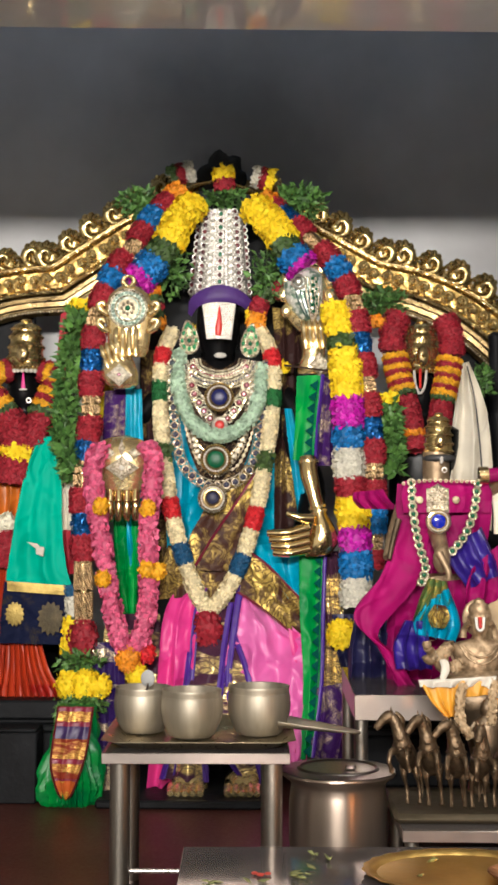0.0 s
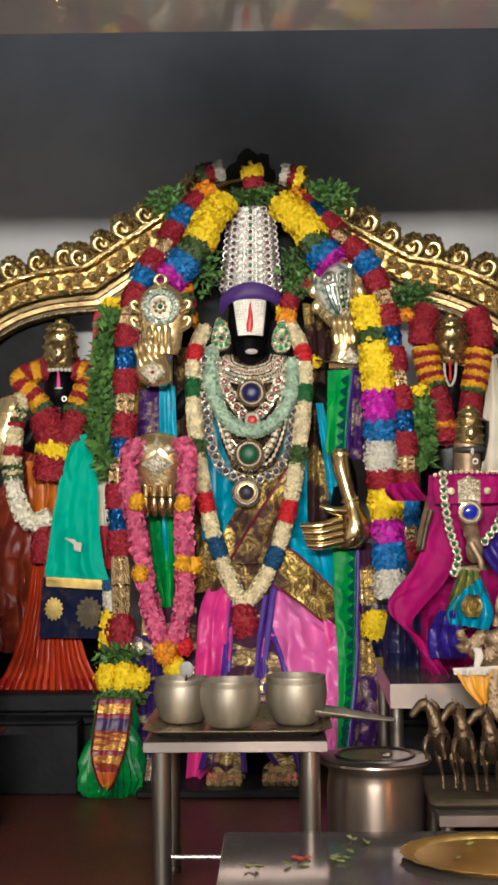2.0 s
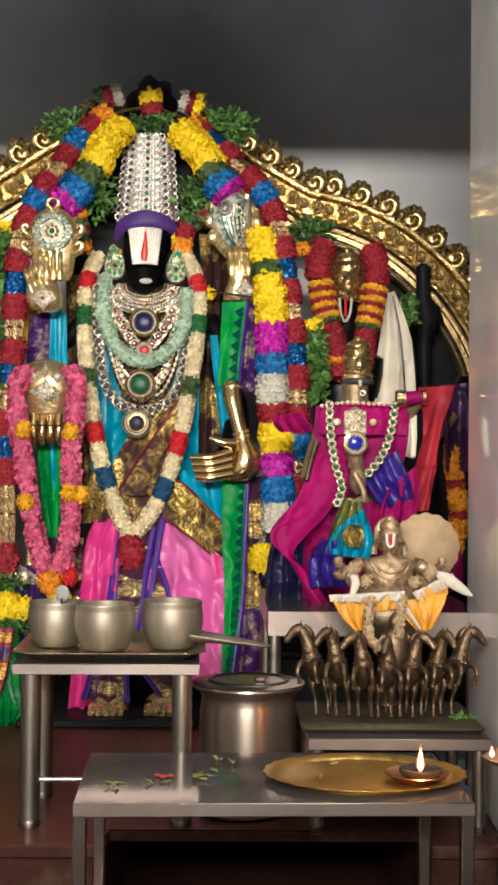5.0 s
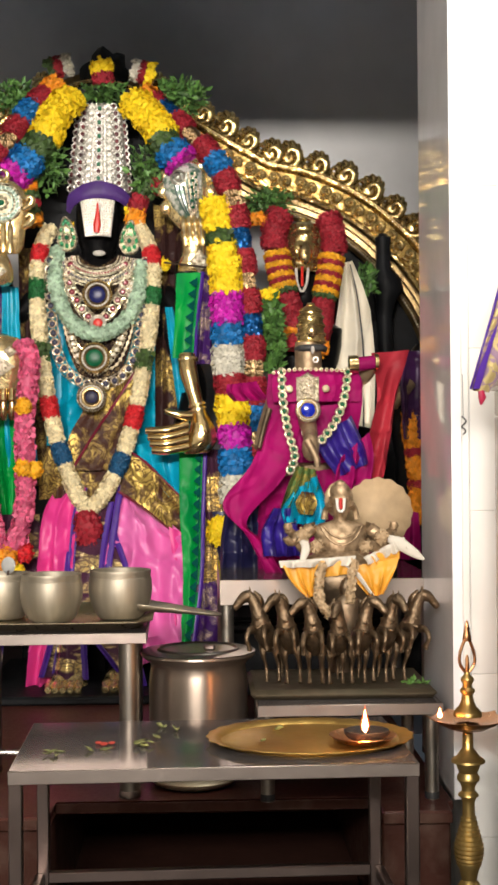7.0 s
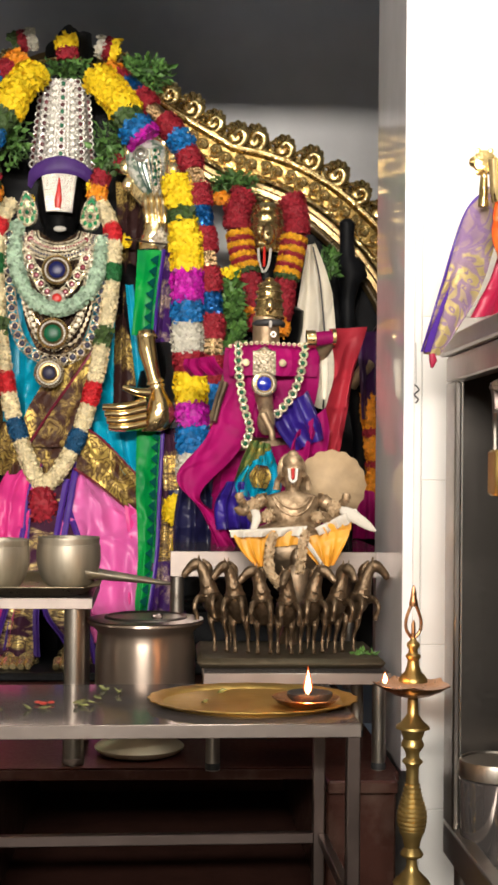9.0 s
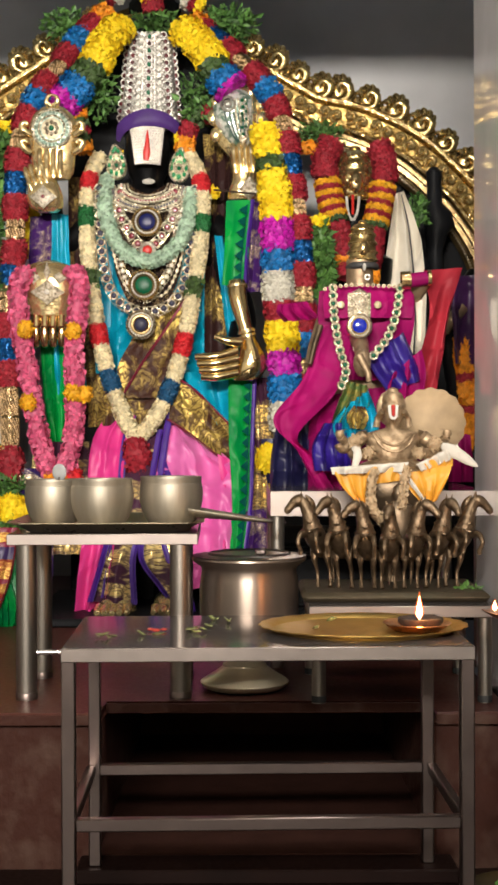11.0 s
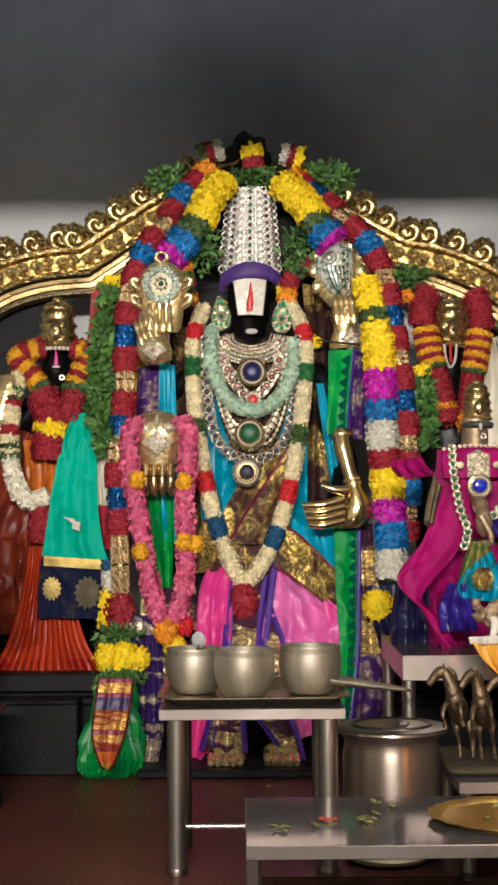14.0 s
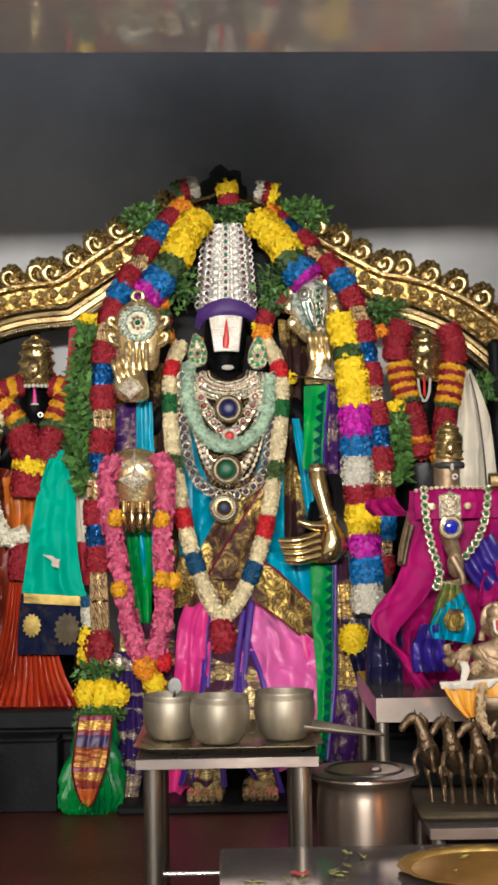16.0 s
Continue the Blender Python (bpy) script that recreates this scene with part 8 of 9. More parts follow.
def blossom(label, at, r, material, size=0.0085, group="", flat=0.6, name="blossom", tall=1.0):
    seed_at[0] += 1
    pts = [Vector(at) + Vector((0, 0, r * f * tall)) for f in (-0.95, -0.6, 0.0, 0.6, 0.95)]
    rr = [r * math.sqrt(max(0.05, 1 - f * f)) for f in (-0.95, -0.6, 0.0, 0.6, 0.95)]
    return tagged(part(name, petals(pts, rr, size, int(13 * r * r / (size * size * 0.42)), seed_at[0], flat, 0.32, 0.92, 0.12), material), label, "flower", group)


def sprig(label, at, rx, rz, count, seed, ry=0.05, size=0.026, name="leaf_sprig"):
    """A bunch of separate small leaves on thin stalks."""
    rnd = np.random.RandomState(seed)
    vs, fs = [], []
    for _ in range(count):
        d = rnd.normal(size=3)
        d /= np.linalg.norm(d)
        c = np.array(at) + d * np.array([rx, ry, rz]) * rnd.rand() ** 0.5
        a = Vector(rnd.normal(size=3) + np.array([d[0], -0.6, d[2]])).normalized()
        b = a.cross(Vector(rnd.normal(size=3))).normalized()
        l = size * (0.6 + 0.7 * rnd.rand())
        c = Vector(c)
        n = a.cross(b) * l * 0.12
        k = len(vs)
        vs += [c, c + a * l * 0.4 + b * l * 0.27 + n, c + a * l, c + a * l * 0.4 - b * l * 0.27 + n, c + a * l * 0.45]
        fs += [(k, k + 4, k + 1), (k + 1, k + 4, k + 2), (k + 2, k + 4, k + 3), (k + 3, k + 4, k)]
    stalks = [tube([Vector(at) + Vector((0, 0.02, 0)), Vector(at) + Vector((rx * math.cos(q), -0.01, rz * math.sin(q))) * 0.9], 0.002, 5) for q in np.linspace(0, 6.28, 9)]
    t = thing(name, label, "leaves", at)
    tagged(part("foliage", (vs, fs), LEAF, t, soft=False), kind="stuff")
    part("stalk", join(*stalks), DARK_GREEN, t)
    return t


# the great double garland over the main idol: outer strand
garland("thick garland of red roses with gold and blue tinsel bands", [(-0.292, 3.950, 2.094), (-0.364, 3.900, 2.007), (-0.429, 3.840, 1.896), (-0.485, 3.780, 1.788), (-0.523, 3.740, 1.668), (-0.537, 3.720, 1.520), (-0.537, 3.710, 1.349), (-0.556, 3.700, 1.213), (-0.557, 3.690, 1.045), (-0.551, 3.680, 0.946), (-0.545, 3.670, 0.756)],
        "O R1.2 B1.3 R1.3 T1.1 R1.3 B1.1 R1.4 T1.1 R1.3 U1.2 R1.3 T1.2 R1.3 U1.1 T1.5 R1.3 U1.3 R1.3 T3.2", 0.036)
blossom("dark red rose tassel at a garland's end", (-0.545, 3.665, 0.712), 0.042, ROSE, 0.0115, tall=1.3)
garland("thick garland of red roses with gold and blue tinsel bands", [(-0.037, 3.950, 2.067), (0.039, 3.900, 1.995), (0.115, 3.850, 1.914), (0.185, 3.800, 1.823), (0.226, 3.770, 1.739), (0.250, 3.740, 1.640), (0.262, 3.730, 1.546), (0.275, 3.720, 1.444), (0.285, 3.710, 1.343), (0.293, 3.700, 1.209), (0.293, 3.700, 1.044), (0.286, 3.700, 0.913)],
        "O R0.8 U1.3 R1.3 T1.2 R1.4 B1.2 R1.3 T1.1 R1.3 U1.2 R1.4 T1.0 R1.3 U1.3 R1.4 T1.0 R1.6 B1.3 T R1", 0.036)
# inner strand
garland("thick cluster of yellow marigolds beside the crown", [(-0.244, 3.930, 2.046), (-0.276, 3.880, 2.000), (-0.306, 3.840, 1.935), (-0.320, 3.830, 1.878)], "Y1.6 Y1.6 Y1.2", 0.048, 0.6)
garland("thick cluster of yellow marigolds beside the crown", [(-0.066, 3.930, 2.038), (-0.033, 3.880, 1.995), (0.012, 3.840, 1.935), (0.036, 3.830, 1.892)], "Y1.6 Y1.6 Y1.2", 0.049, 0.6)
garland("garland of herbs, blue and magenta flowers", [(-0.322, 3.820, 1.889), (-0.353, 3.810, 1.844), (-0.383, 3.800, 1.804), (-0.417, 3.790, 1.767)], "D1.5 B1.7 M0.9", 0.050, 0.6)
garland("garland of herbs, blue and magenta flowers", [(0.025, 3.820, 1.895), (0.052, 3.810, 1.857), (0.089, 3.800, 1.813)], "D1.2 B1.5 M0.5", 0.050, 0.6)
garland("broad garland of yellow, magenta, blue and white flowers", [(0.182, 3.760, 1.695), (0.198, 3.730, 1.614), (0.213, 3.700, 1.475), (0.218, 3.690, 1.341), (0.219, 3.680, 1.209), (0.228, 3.680, 1.110), (0.233, 3.670, 1.044), (0.238, 3.660, 0.914), (0.237, 3.660, 0.804)],
        "Y1.3 D0.5 Y1.8 M1.1 B0.75 W1 R0.7 Y1.1 M0.85 B0.9 W1", 0.045, 0.6)
blossom("yellow marigold cluster at the garland's end", (0.198, 3.670, 0.727), 0.042, MARIGOLD, 0.010)
garland("short garland of orange flowers and herbs", [(-0.375, 3.820, 1.758), (-0.358, 3.830, 1.637)], "O D R D O", 0.032)
garland("short garland of red flowers and herbs", [(0.045, 3.860, 1.759), (-0.028, 3.860, 1.743), (-0.059, 3.850, 1.636)], "R D R O", 0.028)
sprig("bunch of green leaves beside the silver crown", (-0.313, 3.860, 1.818), 0.06, 0.09, 260, 1)
sprig("bunch of green leaves beside the silver crown", (-0.020, 3.860, 1.804), 0.05, 0.09, 240, 2)
sprig("spray of green leaves over the great garland", (-0.417, 3.960, 2.050), 0.075, 0.05, 340, 3)
sprig("spray of green leaves over the great garland", (0.084, 3.960, 2.057), 0.085, 0.055, 420, 4)
sprig("spray of green leaves at the top of the garland", (-0.158, 3.970, 2.065), 0.09, 0.035, 200, 5)
for px_, cols in ((0, "WRO"), (1, "OYR"), (2, "WRY")):
    base = ((-0.279, 3.970, 2.132), (-0.155, 3.950, 2.091), (-0.044, 3.950, 2.112))[px_]
    top = ((-0.254, 3.970, 2.191), (-0.159, 3.950, 2.161), (-0.065, 3.950, 2.167))[px_]
    garland("small upright flower tuft over the crown", [base, top] if px_ == 1 else [(base[0] + (0.045 if px_ == 2 else -0.045), base[1], base[2] + 0.01), (top[0], top[1], top[2] - 0.03)], "R Y" if px_ == 1 else ("D0.6 R W" if px_ == 0 else "Y R W"), 0.032, name="flower_tuft", group="flower tufts")

# cream garland with felt bands
CREAM_L = [(-0.308, 3.860, 1.632), (-0.336, 3.820, 1.548), (-0.339, 3.790, 1.406), (-0.327, 3.770, 1.250), (-0.300, 3.750, 1.079), (-0.266, 3.740, 0.953), (-0.229, 3.735, 0.853), (-0.192, 3.730, 0.785)]
CREAM_R = [(-0.051, 3.860, 1.646), (-0.005, 3.820, 1.544), (-0.002, 3.790, 1.403), (-0.023, 3.770, 1.231), (-0.054, 3.750, 1.062), (-0.095, 3.740, 0.928), (-0.142, 3.735, 0.836), (-0.185, 3.730, 0.785)]
garland("cream tuberose garland with red, green and blue bands", CREAM_L, "C2.0 r1.4 C1.5 g1.5 C3.5 D1.3 C3.0 r1.7 C1.9 t1.7 C4.0", 0.0225, 0.9)
garland("cream tuberose garland with red, green and blue bands", CREAM_R, "C2.6 r1.4 C1.8 g1.4 C3.5 D1.4 C3.0 r1.7 C2.0 t1.7 C3.4", 0.0225, 0.9)
blossom("large dark red rose tassel on the cream garland", (-0.190, 3.715, 0.734), 0.041, ROSE, 0.0115, tall=1.32)
garland("pale mint-green petal garland round the neck", [(-0.285, 3.830, 1.566), (-0.285, 3.780, 1.456), (-0.256, 3.760, 1.365), (-0.203, 3.750, 1.312), (-0.144, 3.750, 1.302), (-0.085, 3.760, 1.336), (-0.046, 3.770, 1.401), (-0.032, 3.810, 1.517)], "N N N N N N N N", 0.0195, 0.8)
for a in ((-0.256, 3.850, 1.635), (-0.070, 3.860, 1.680), (0.035, 3.840, 1.517)):
    blossom("single small yellow flower on a garland", a, 0.015, MARIGOLD, 0.009, "yellow flowers")

# pink rose garland round the gilt palm plate
garland("thick garland of pink rose petals hung round the palm plate", [(-0.497, 3.690, 1.266), (-0.520, 3.660, 1.211), (-0.507, 3.640, 1.078), (-0.478, 3.620, 0.931), (-0.453, 3.610, 0.785), (-0.413, 3.600, 0.686), (-0.374, 3.600, 0.714), (-0.352, 3.610, 0.850), (-0.356, 3.620, 1.012), (-0.348, 3.640, 1.144), (-0.347, 3.670, 1.227), (-0.374, 3.700, 1.271)], "P P P P P P P P P P P P P P", 0.0246, 0.8)
for a in ((-0.489, 3.600, 1.091), (-0.356, 3.600, 1.084), (-0.480, 3.585, 0.886), (-0.356, 3.585, 0.913), (-0.323, 3.590, 0.908)):
    blossom("single yellow flower on the pink rose garland", a, 0.021, AMBER_FLOWER, 0.008, "yellow flowers")
blossom("orange and red flower tassel under the rose garland", (-0.407, 3.590, 0.661), 0.034, ORANGE_FLOWER)
blossom("orange and red flower tassel under the rose garland", (-0.358, 3.600, 0.677), 0.026, RED_FELT)
blossom("yellow flower cluster beside the steel cups", (-0.384, 3.600, 0.617), 0.030, MARIGOLD)

# leaf garlands
garland("hanging garland of fresh green leaves", [(-0.579, 3.800, 1.705), (-0.597, 3.760, 1.578), (-0.609, 3.730, 1.419), (-0.614, 3.720, 1.282), (-0.580, 3.700, 1.188)], "Y0.6 L6 L6", 0.032, 0.8, dense=2.6)
garland("hanging garland of fresh green leaves", [(0.339, 3.740, 1.420), (0.351, 3.740, 1.321), (0.353, 3.730, 1.189)], "Y0.7 L9", 0.026, 0.8, dense=2.6)
sprig("spray of green leaves under the gilt arch", (0.376, 4.360, 1.804), 0.09, 0.05, 240, 7)
sprig("spray of green leaves beside the cream cloth", (0.673, 4.050, 1.498), 0.03, 0.06, 110, 8)
# lower end of the garland at the side
sprig("bunch of green leaves under the yellow chrysanthemums", (-0.530, 3.585, 0.542), 0.062, 0.020, 150, 10)
sprig("bunch of green leaves under the rose tassel", (-0.544, 3.640, 0.644), 0.07, 0.035, 220, 9)
for a, r in (((-0.574, 3.600, 0.588), 0.037), ((-0.527, 3.590, 0.590), 0.038), ((-0.486, 3.600, 0.584), 0.030)):
    blossom("round yellow chrysanthemum in the garland's end", a, r, MARIGOLD, 0.011, "yellow chrysanthemums")
sprig("bunch of green leaves under the yellow flowers", (-0.550, 3.600, 0.524), 0.075, 0.03, 260, 10)
garland("strip of yellow flowers beside the rose tassel", [(-0.584, 3.690, 0.763), (-0.588, 3.680, 0.664)], "Y", 0.022)
garland("strip of white flowers beside the gold tinsel", [(-0.582, 3.700, 0.862), (-0.578, 3.700, 0.770)], "t W2", 0.024)
garland("strip of yellow flowers behind the disc emblem", [(-0.514, 3.840, 1.570), (-0.522, 3.830, 1.324)], "Y", 0.026)

# ---------------------------------------------------------------- smaller idol in teal
cb = (-0.767, 3.900, 1.510)


def tall_crown(label, at, r, h, tiara=True, name="crown"):
    prof = [(0.90, 0.0), (1.0, 0.03), (1.03, 0.08), (0.96, 0.12), (0.95, 0.17), (1.02, 0.21), (1.00, 0.27), (0.93, 0.31), (0.91, 0.37), (0.97, 0.42), (0.95, 0.48), (0.87, 0.52), (0.85, 0.57), (0.90, 0.62), (0.87, 0.68), (0.76, 0.72), (0.74, 0.76), (0.78, 0.80), (0.68, 0.86), (0.44, 0.90), (0.28, 0.93), (0.32, 0.96), (0.20, 0.99), (0.03, 1.0)]
    t = thing(name, label, "crown", at)
    part("crown_body", lathe([(r * a, h * b) for a, b in prof], at, 36, 1.0, 0.95), OLD_GOLD, t)
    beads = [ball((at[0] + r * q * math.cos(a), at[1] + r * q * 0.95 * math.sin(a), at[2] + h * f), r * 0.09, 8) for q, f, m in ((1.01, 0.055, 26), (1.0, 0.235, 26), (0.95, 0.445, 24), (0.88, 0.64, 22), (0.76, 0.79, 18)) for a in np.linspace(0, 2 * math.pi, m, endpoint=False)]
    tagged(part("bead_edging", join(*beads), GOLD, t, "gold bead edging"), kind="stuff")
    part("crest_plate", join(disc((at[0], at[1] - r * 0.98, at[2] + h * 0.30), r * 0.34, 0.008, 20, 0.006, 1.6), ball((at[0], at[1] - r * 1.08, at[2] + h * 0.30), r * 0.13, 8)), GOLD, t)
    if tiara:
        tagged(part("pearl_band", join(*[ball((at[0] + r * 1.04 * math.cos(a), at[1] + r * 1.0 * math.sin(a), at[2] - 0.004), 0.007, 8) for a in np.linspace(math.pi, 2 * math.pi, 15)]), PEARL, t, "band of white pearls"), kind="stuff")
    return t


tall_crown("tall tiered gold crown with a pearl band", cb, 0.057, 1.675 - cb[2])
m0 = (-0.766, 3.855, 1.478)
thing_of("forehead_mark", "small white and pink forehead mark ornament", "ornament", m0, [("bar", tube([(-0.767, 3.858, 1.505), (-0.765, 3.850, 1.477), (-0.765, 3.852, 1.451)], [0.002, 0.005, 0.006], 8, 0.4), PINK), ("base", ball((-0.765, 3.850, 1.449), 0.007, 10, 1.9, 0.4, 0.5), PASTE)])
tagged(part("nose_jewel", ring((-0.746, 3.845, 1.415), 0.007, 0.0022, 16, 6), SILVER), "tiny silver ring jewel on the idol", "ornament")
for pth in ([(-0.804, 3.860, 1.505), (-0.859, 3.840, 1.495), (-0.880, 3.830, 1.467), (-0.842, 3.820, 1.431), (-0.797, 3.810, 1.373)], [(-0.715, 3.860, 1.504), (-0.665, 3.850, 1.485), (-0.688, 3.830, 1.430), (-0.711, 3.820, 1.373)]):
    garland("short striped garland of orange marigolds and red roses", pth, "R0.8 A R0.9 A R0.9 A R0.9 A D0.8", 0.031, 0.8, fine=0.6)
garland("heavy dark red rose garland with a yellow band", [(-0.802, 3.800, 1.358), (-0.772, 3.775, 1.304), (-0.763, 3.765, 1.260), (-0.769, 3.760, 1.226), (-0.774, 3.755, 1.157)], "R3.6 Y1.2 R2.6", 0.050, 0.7)
garland("heavy dark red rose garland", [(-0.691, 3.810, 1.372), (-0.711, 3.785, 1.313), (-0.747, 3.770, 1.261)], "D0.5 R4", 0.046, 0.7)
garland("white jasmine garland with red bands over the arm", [(-0.866, 3.830, 1.432), (-0.883, 3.800, 1.377), (-0.889, 3.780, 1.297), (-0.891, 3.770, 1.184), (-0.869, 3.760, 1.084), (-0.825, 3.750, 1.032), (-0.768, 3.745, 1.054)], "C2.0 D0.3 C0.4 D0.3 R0.8 C1.6 R1 C0.8 D0.4 C0.5 D0.4 J6.5", 0.027, 0.8)
a0, a1 = (-0.915, 3.800, 1.394), (-0.928, 3.800, 1.255)
thing_of("arm_plate", "smooth gilt palm and arm plate of the smaller idol", "emblem", a0, [("sleeve", loft([(-0.930, 3.800, 1.235, 0.030, 0.022), (-0.930, 3.795, 1.265, 0.042, 0.028), (-0.920, 3.800, 1.310, 0.046, 0.032), (-0.908, 3.805, 1.355, 0.040, 0.032), (-0.902, 3.810, 1.385, 0.044, 0.034), (-0.902, 3.815, 1.415, 0.036, 0.030), (-0.904, 3.82, 1.425, 0.012, 0.012)], 28), CAST_GOLD), *each("finger_plate", fingers((a1[0] + 0.004, a1[1] - 0.018, a1[2] + 0.02), Vector((-0.15, 0, -1)), Vector((1, 0, 0)), 0.075, 0.0095, 4, 2.0), CAST_GOLD), *each("bangle", [tube([(-0.906 - 0.002 * k, 3.806, 1.368 - 0.016 * k), (-0.907 - 0.002 * k, 3.806, 1.360 - 0.016 * k)], 0.0445, 24, 0.8) for k in range(2)], CAST_GOLD)])
drape("draped_sari", "dark rust silk sari falling over the shoulder", [(-0.885, 3.860, 1.258), (-0.968, 3.850, 1.090), (-1.012, 3.840, 0.950), (-1.004, 3.820, 0.820), (-0.965, 3.800, 0.640)], [(-0.760, 3.840, 1.221), (-0.764, 3.820, 1.046), (-0.777, 3.800, 0.874), (-0.789, 3.780, 0.640)], DARK_RUST, 3, 0.022, 41)
drape("draped_sari", "orange silk sari over the chest of the smaller idol", [(-0.858, 3.820, 1.220), (-0.846, 3.800, 1.115), (-0.836, 3.790, 0.994)], [(-0.726, 3.800, 1.236), (-0.732, 3.790, 1.115), (-0.738, 3.780, 0.994)], mat("orange_sari", (0.62, 0.16, 0.015), 0.4, 0, 0.2, 12), 3, 0.012, 42)
garland("dark red rose garland under the teal cloth", [(-0.792, 3.760, 1.020), (-0.797, 3.755, 0.910)], "R", 0.036)
drape("pleated_skirt", "rust-orange silk skirt in fine upright pleats", [(-0.834, 3.780, 0.909), (-0.847, 3.750, 0.774), (-0.884, 3.710, 0.626), (-0.930, 3.680, 0.539)], [(-0.725, 3.775, 0.892), (-0.695, 3.745, 0.741), (-0.656, 3.710, 0.627), (-0.602, 3.680, 0.542)], RUST, 14, 0.013, 43, m=150, n=34, crease=0.2)
part("hem", cloth([(-0.914, 3.685, 0.575), (-0.922, 3.680, 0.558), (-0.932, 3.675, 0.535)], [(-0.628, 3.690, 0.575), (-0.615, 3.685, 0.558), (-0.600, 3.680, 0.537)], 14, 0.013, n=8, m=150, seed=43, taper=0.9, crease=0.0), mat("deep_red_hem", (0.42, 0.016, 0.010), 0.4), bpy.data.objects["pleated_skirt.002"], "deep red silk hem")
# darker copy of WOVEN_GOLD, for the medallion that lies in shadow
SHADED_THREAD = mat("shaded_gold_thread", (0.10, 0.075, 0.035), 0.6, 0.3, 0.2, 40, 0.4, 200)
teal = thing("draped_cloth", "teal silk cloth with a navy and gold woven border", "cloth", (-0.693, 3.760, 1.285))
part("panel", cloth([(-0.703, 3.760, 1.299), (-0.739, 3.735, 1.165), (-0.763, 3.720, 1.012), (-0.784, 3.710, 0.874)], [(-0.652, 3.770, 1.300), (-0.628, 3.745, 1.180), (-0.620, 3.730, 1.012), (-0.606, 3.724, 0.905), (-0.588, 3.720, 0.857)], 2, 0.009, seed=52, m=60, n=80, wave=1.4, crease=1.0), TEAL, teal)
part("border", cloth([(-0.783, 3.705, 0.871), (-0.789, 3.700, 0.786), (-0.792, 3.695, 0.694)], [(-0.588, 3.715, 0.858), (-0.590, 3.710, 0.778), (-0.603, 3.705, 0.688)], 2, 0.006, seed=45), NAVY, teal, "navy woven border")
part("gold_stripe", cloth([(-0.773, 3.690, 0.873), (-0.773, 3.690, 0.860), (-0.773, 3.690, 0.845)], [(-0.588, 3.694, 0.860), (-0.588, 3.694, 0.847), (-0.588, 3.694, 0.832)], 1, 0.002, seed=46, m=10, n=6), WOVEN_GOLD, teal, "gold woven stripe")
for a, r in (((-0.749, 3.688, 0.778), 0.026), ((-0.645, 3.692, 0.765), 0.036)):
    vs, fs, N = [], [], 112
    for f, d in ((1.0, 0.004), (1.0, 0.0), (0.8, -0.0012), (0.02, -0.0016)):
        vs += [(a[0] + r * f * (1 + (0.10 * math.cos(14 * q) if f == 1.0 else 0)) * math.cos(q), a[1] + d, a[2] + 1.25 * r * f * (1 + (0.10 * math.cos(14 * q) if f == 1.0 else 0)) * math.sin(q)) for q in np.linspace(0, 2 * math.pi, N, endpoint=False)]
    for k in range(3):
        fs += [(k * N + i, k * N + (i + 1) % N, (k + 1) * N + (i + 1) % N, (k + 1) * N + i) for i in range(N)]
    part("medallion", (vs, fs + [tuple(range(3 * N, 4 * N))]), WOVEN_GOLD if r < 0.03 else SHADED_THREAD, teal, "gold woven medallion" if r < 0.03 else "gold woven medallion, darkened for shade")
part("label_patch", plate_quad([(-0.717, 3.692, 0.987), (-0.686, 3.690, 0.982), (-0.669, 3.690, 0.962), (-0.692, 3.690, 0.969)], 0.002, 0.001, 3), WHITE_CLOTH, teal, "white paper scrap")
part("label_patch", plate_quad([(-0.689, 3.688, 0.975), (-0.665, 3.688, 0.972), (-0.668, 3.688, 0.945), (-0.689, 3.688, 0.952)], 0.002, 0.001, 3), WHITE_CLOTH, teal, "white paper scrap")
drape("cotton_cloth", "white cotton cloth end with a red border", [(-0.642, 3.790, 1.218), (-0.634, 3.785, 1.132), (-0.629, 3.780, 1.020)], [(-0.604, 3.790, 1.218), (-0.592, 3.785, 1.132), (-0.584, 3.780, 1.020)], CREAM_CLOTH, 2, 0.008, 47, m=16)
drape("cotton_cloth", "red silk end of a white cotton cloth", [(-0.629, 3.778, 1.022), (-0.625, 3.775, 0.960), (-0.627, 3.770, 0.892)], [(-0.584, 3.778, 1.022), (-0.576, 3.775, 0.960), (-0.569, 3.770, 0.889)], RED_SILK, 2, 0.008, 48, m=16)
drape("silk_cloth", "pale and red silk cloth standing behind the idol", [(-0.678, 4.000, 1.705), (-0.683, 3.990, 1.611), (-0.696, 3.980, 1.500)], [(-0.645, 4.000, 1.723), (-0.654, 3.990, 1.593), (-0.663, 3.980, 1.482)], RED_SILK, 1, 0.006, 49, m=10)
blossom("dark red rose cluster behind the idol's shoulder", (-0.831, 3.900, 1.510), 0.036, ROSE)
blossom("dark red rose cluster behind the idol's shoulder", (-0.704, 3.920, 1.511), 0.034, ROSE)

# ---------------------------------------------------------------- smaller idol with red roses
cr = (0.462, 3.950, 1.505)
tall_crown("tall tiered gold crown between red rose clusters", cr, 0.062, 1.679 - cr[2], False)
garland("heavy dark red rose garland beside a gold crown", [(0.392, 3.930, 1.690), (0.371, 3.910, 1.642), (0.366, 3.900, 1.571)], "R R R", 0.040, 0.7)
garland("heavy dark red rose garland beside a gold crown", [(0.532, 3.930, 1.680), (0.547, 3.910, 1.633), (0.552, 3.900, 1.559)], "R R R", 0.038, 0.7)
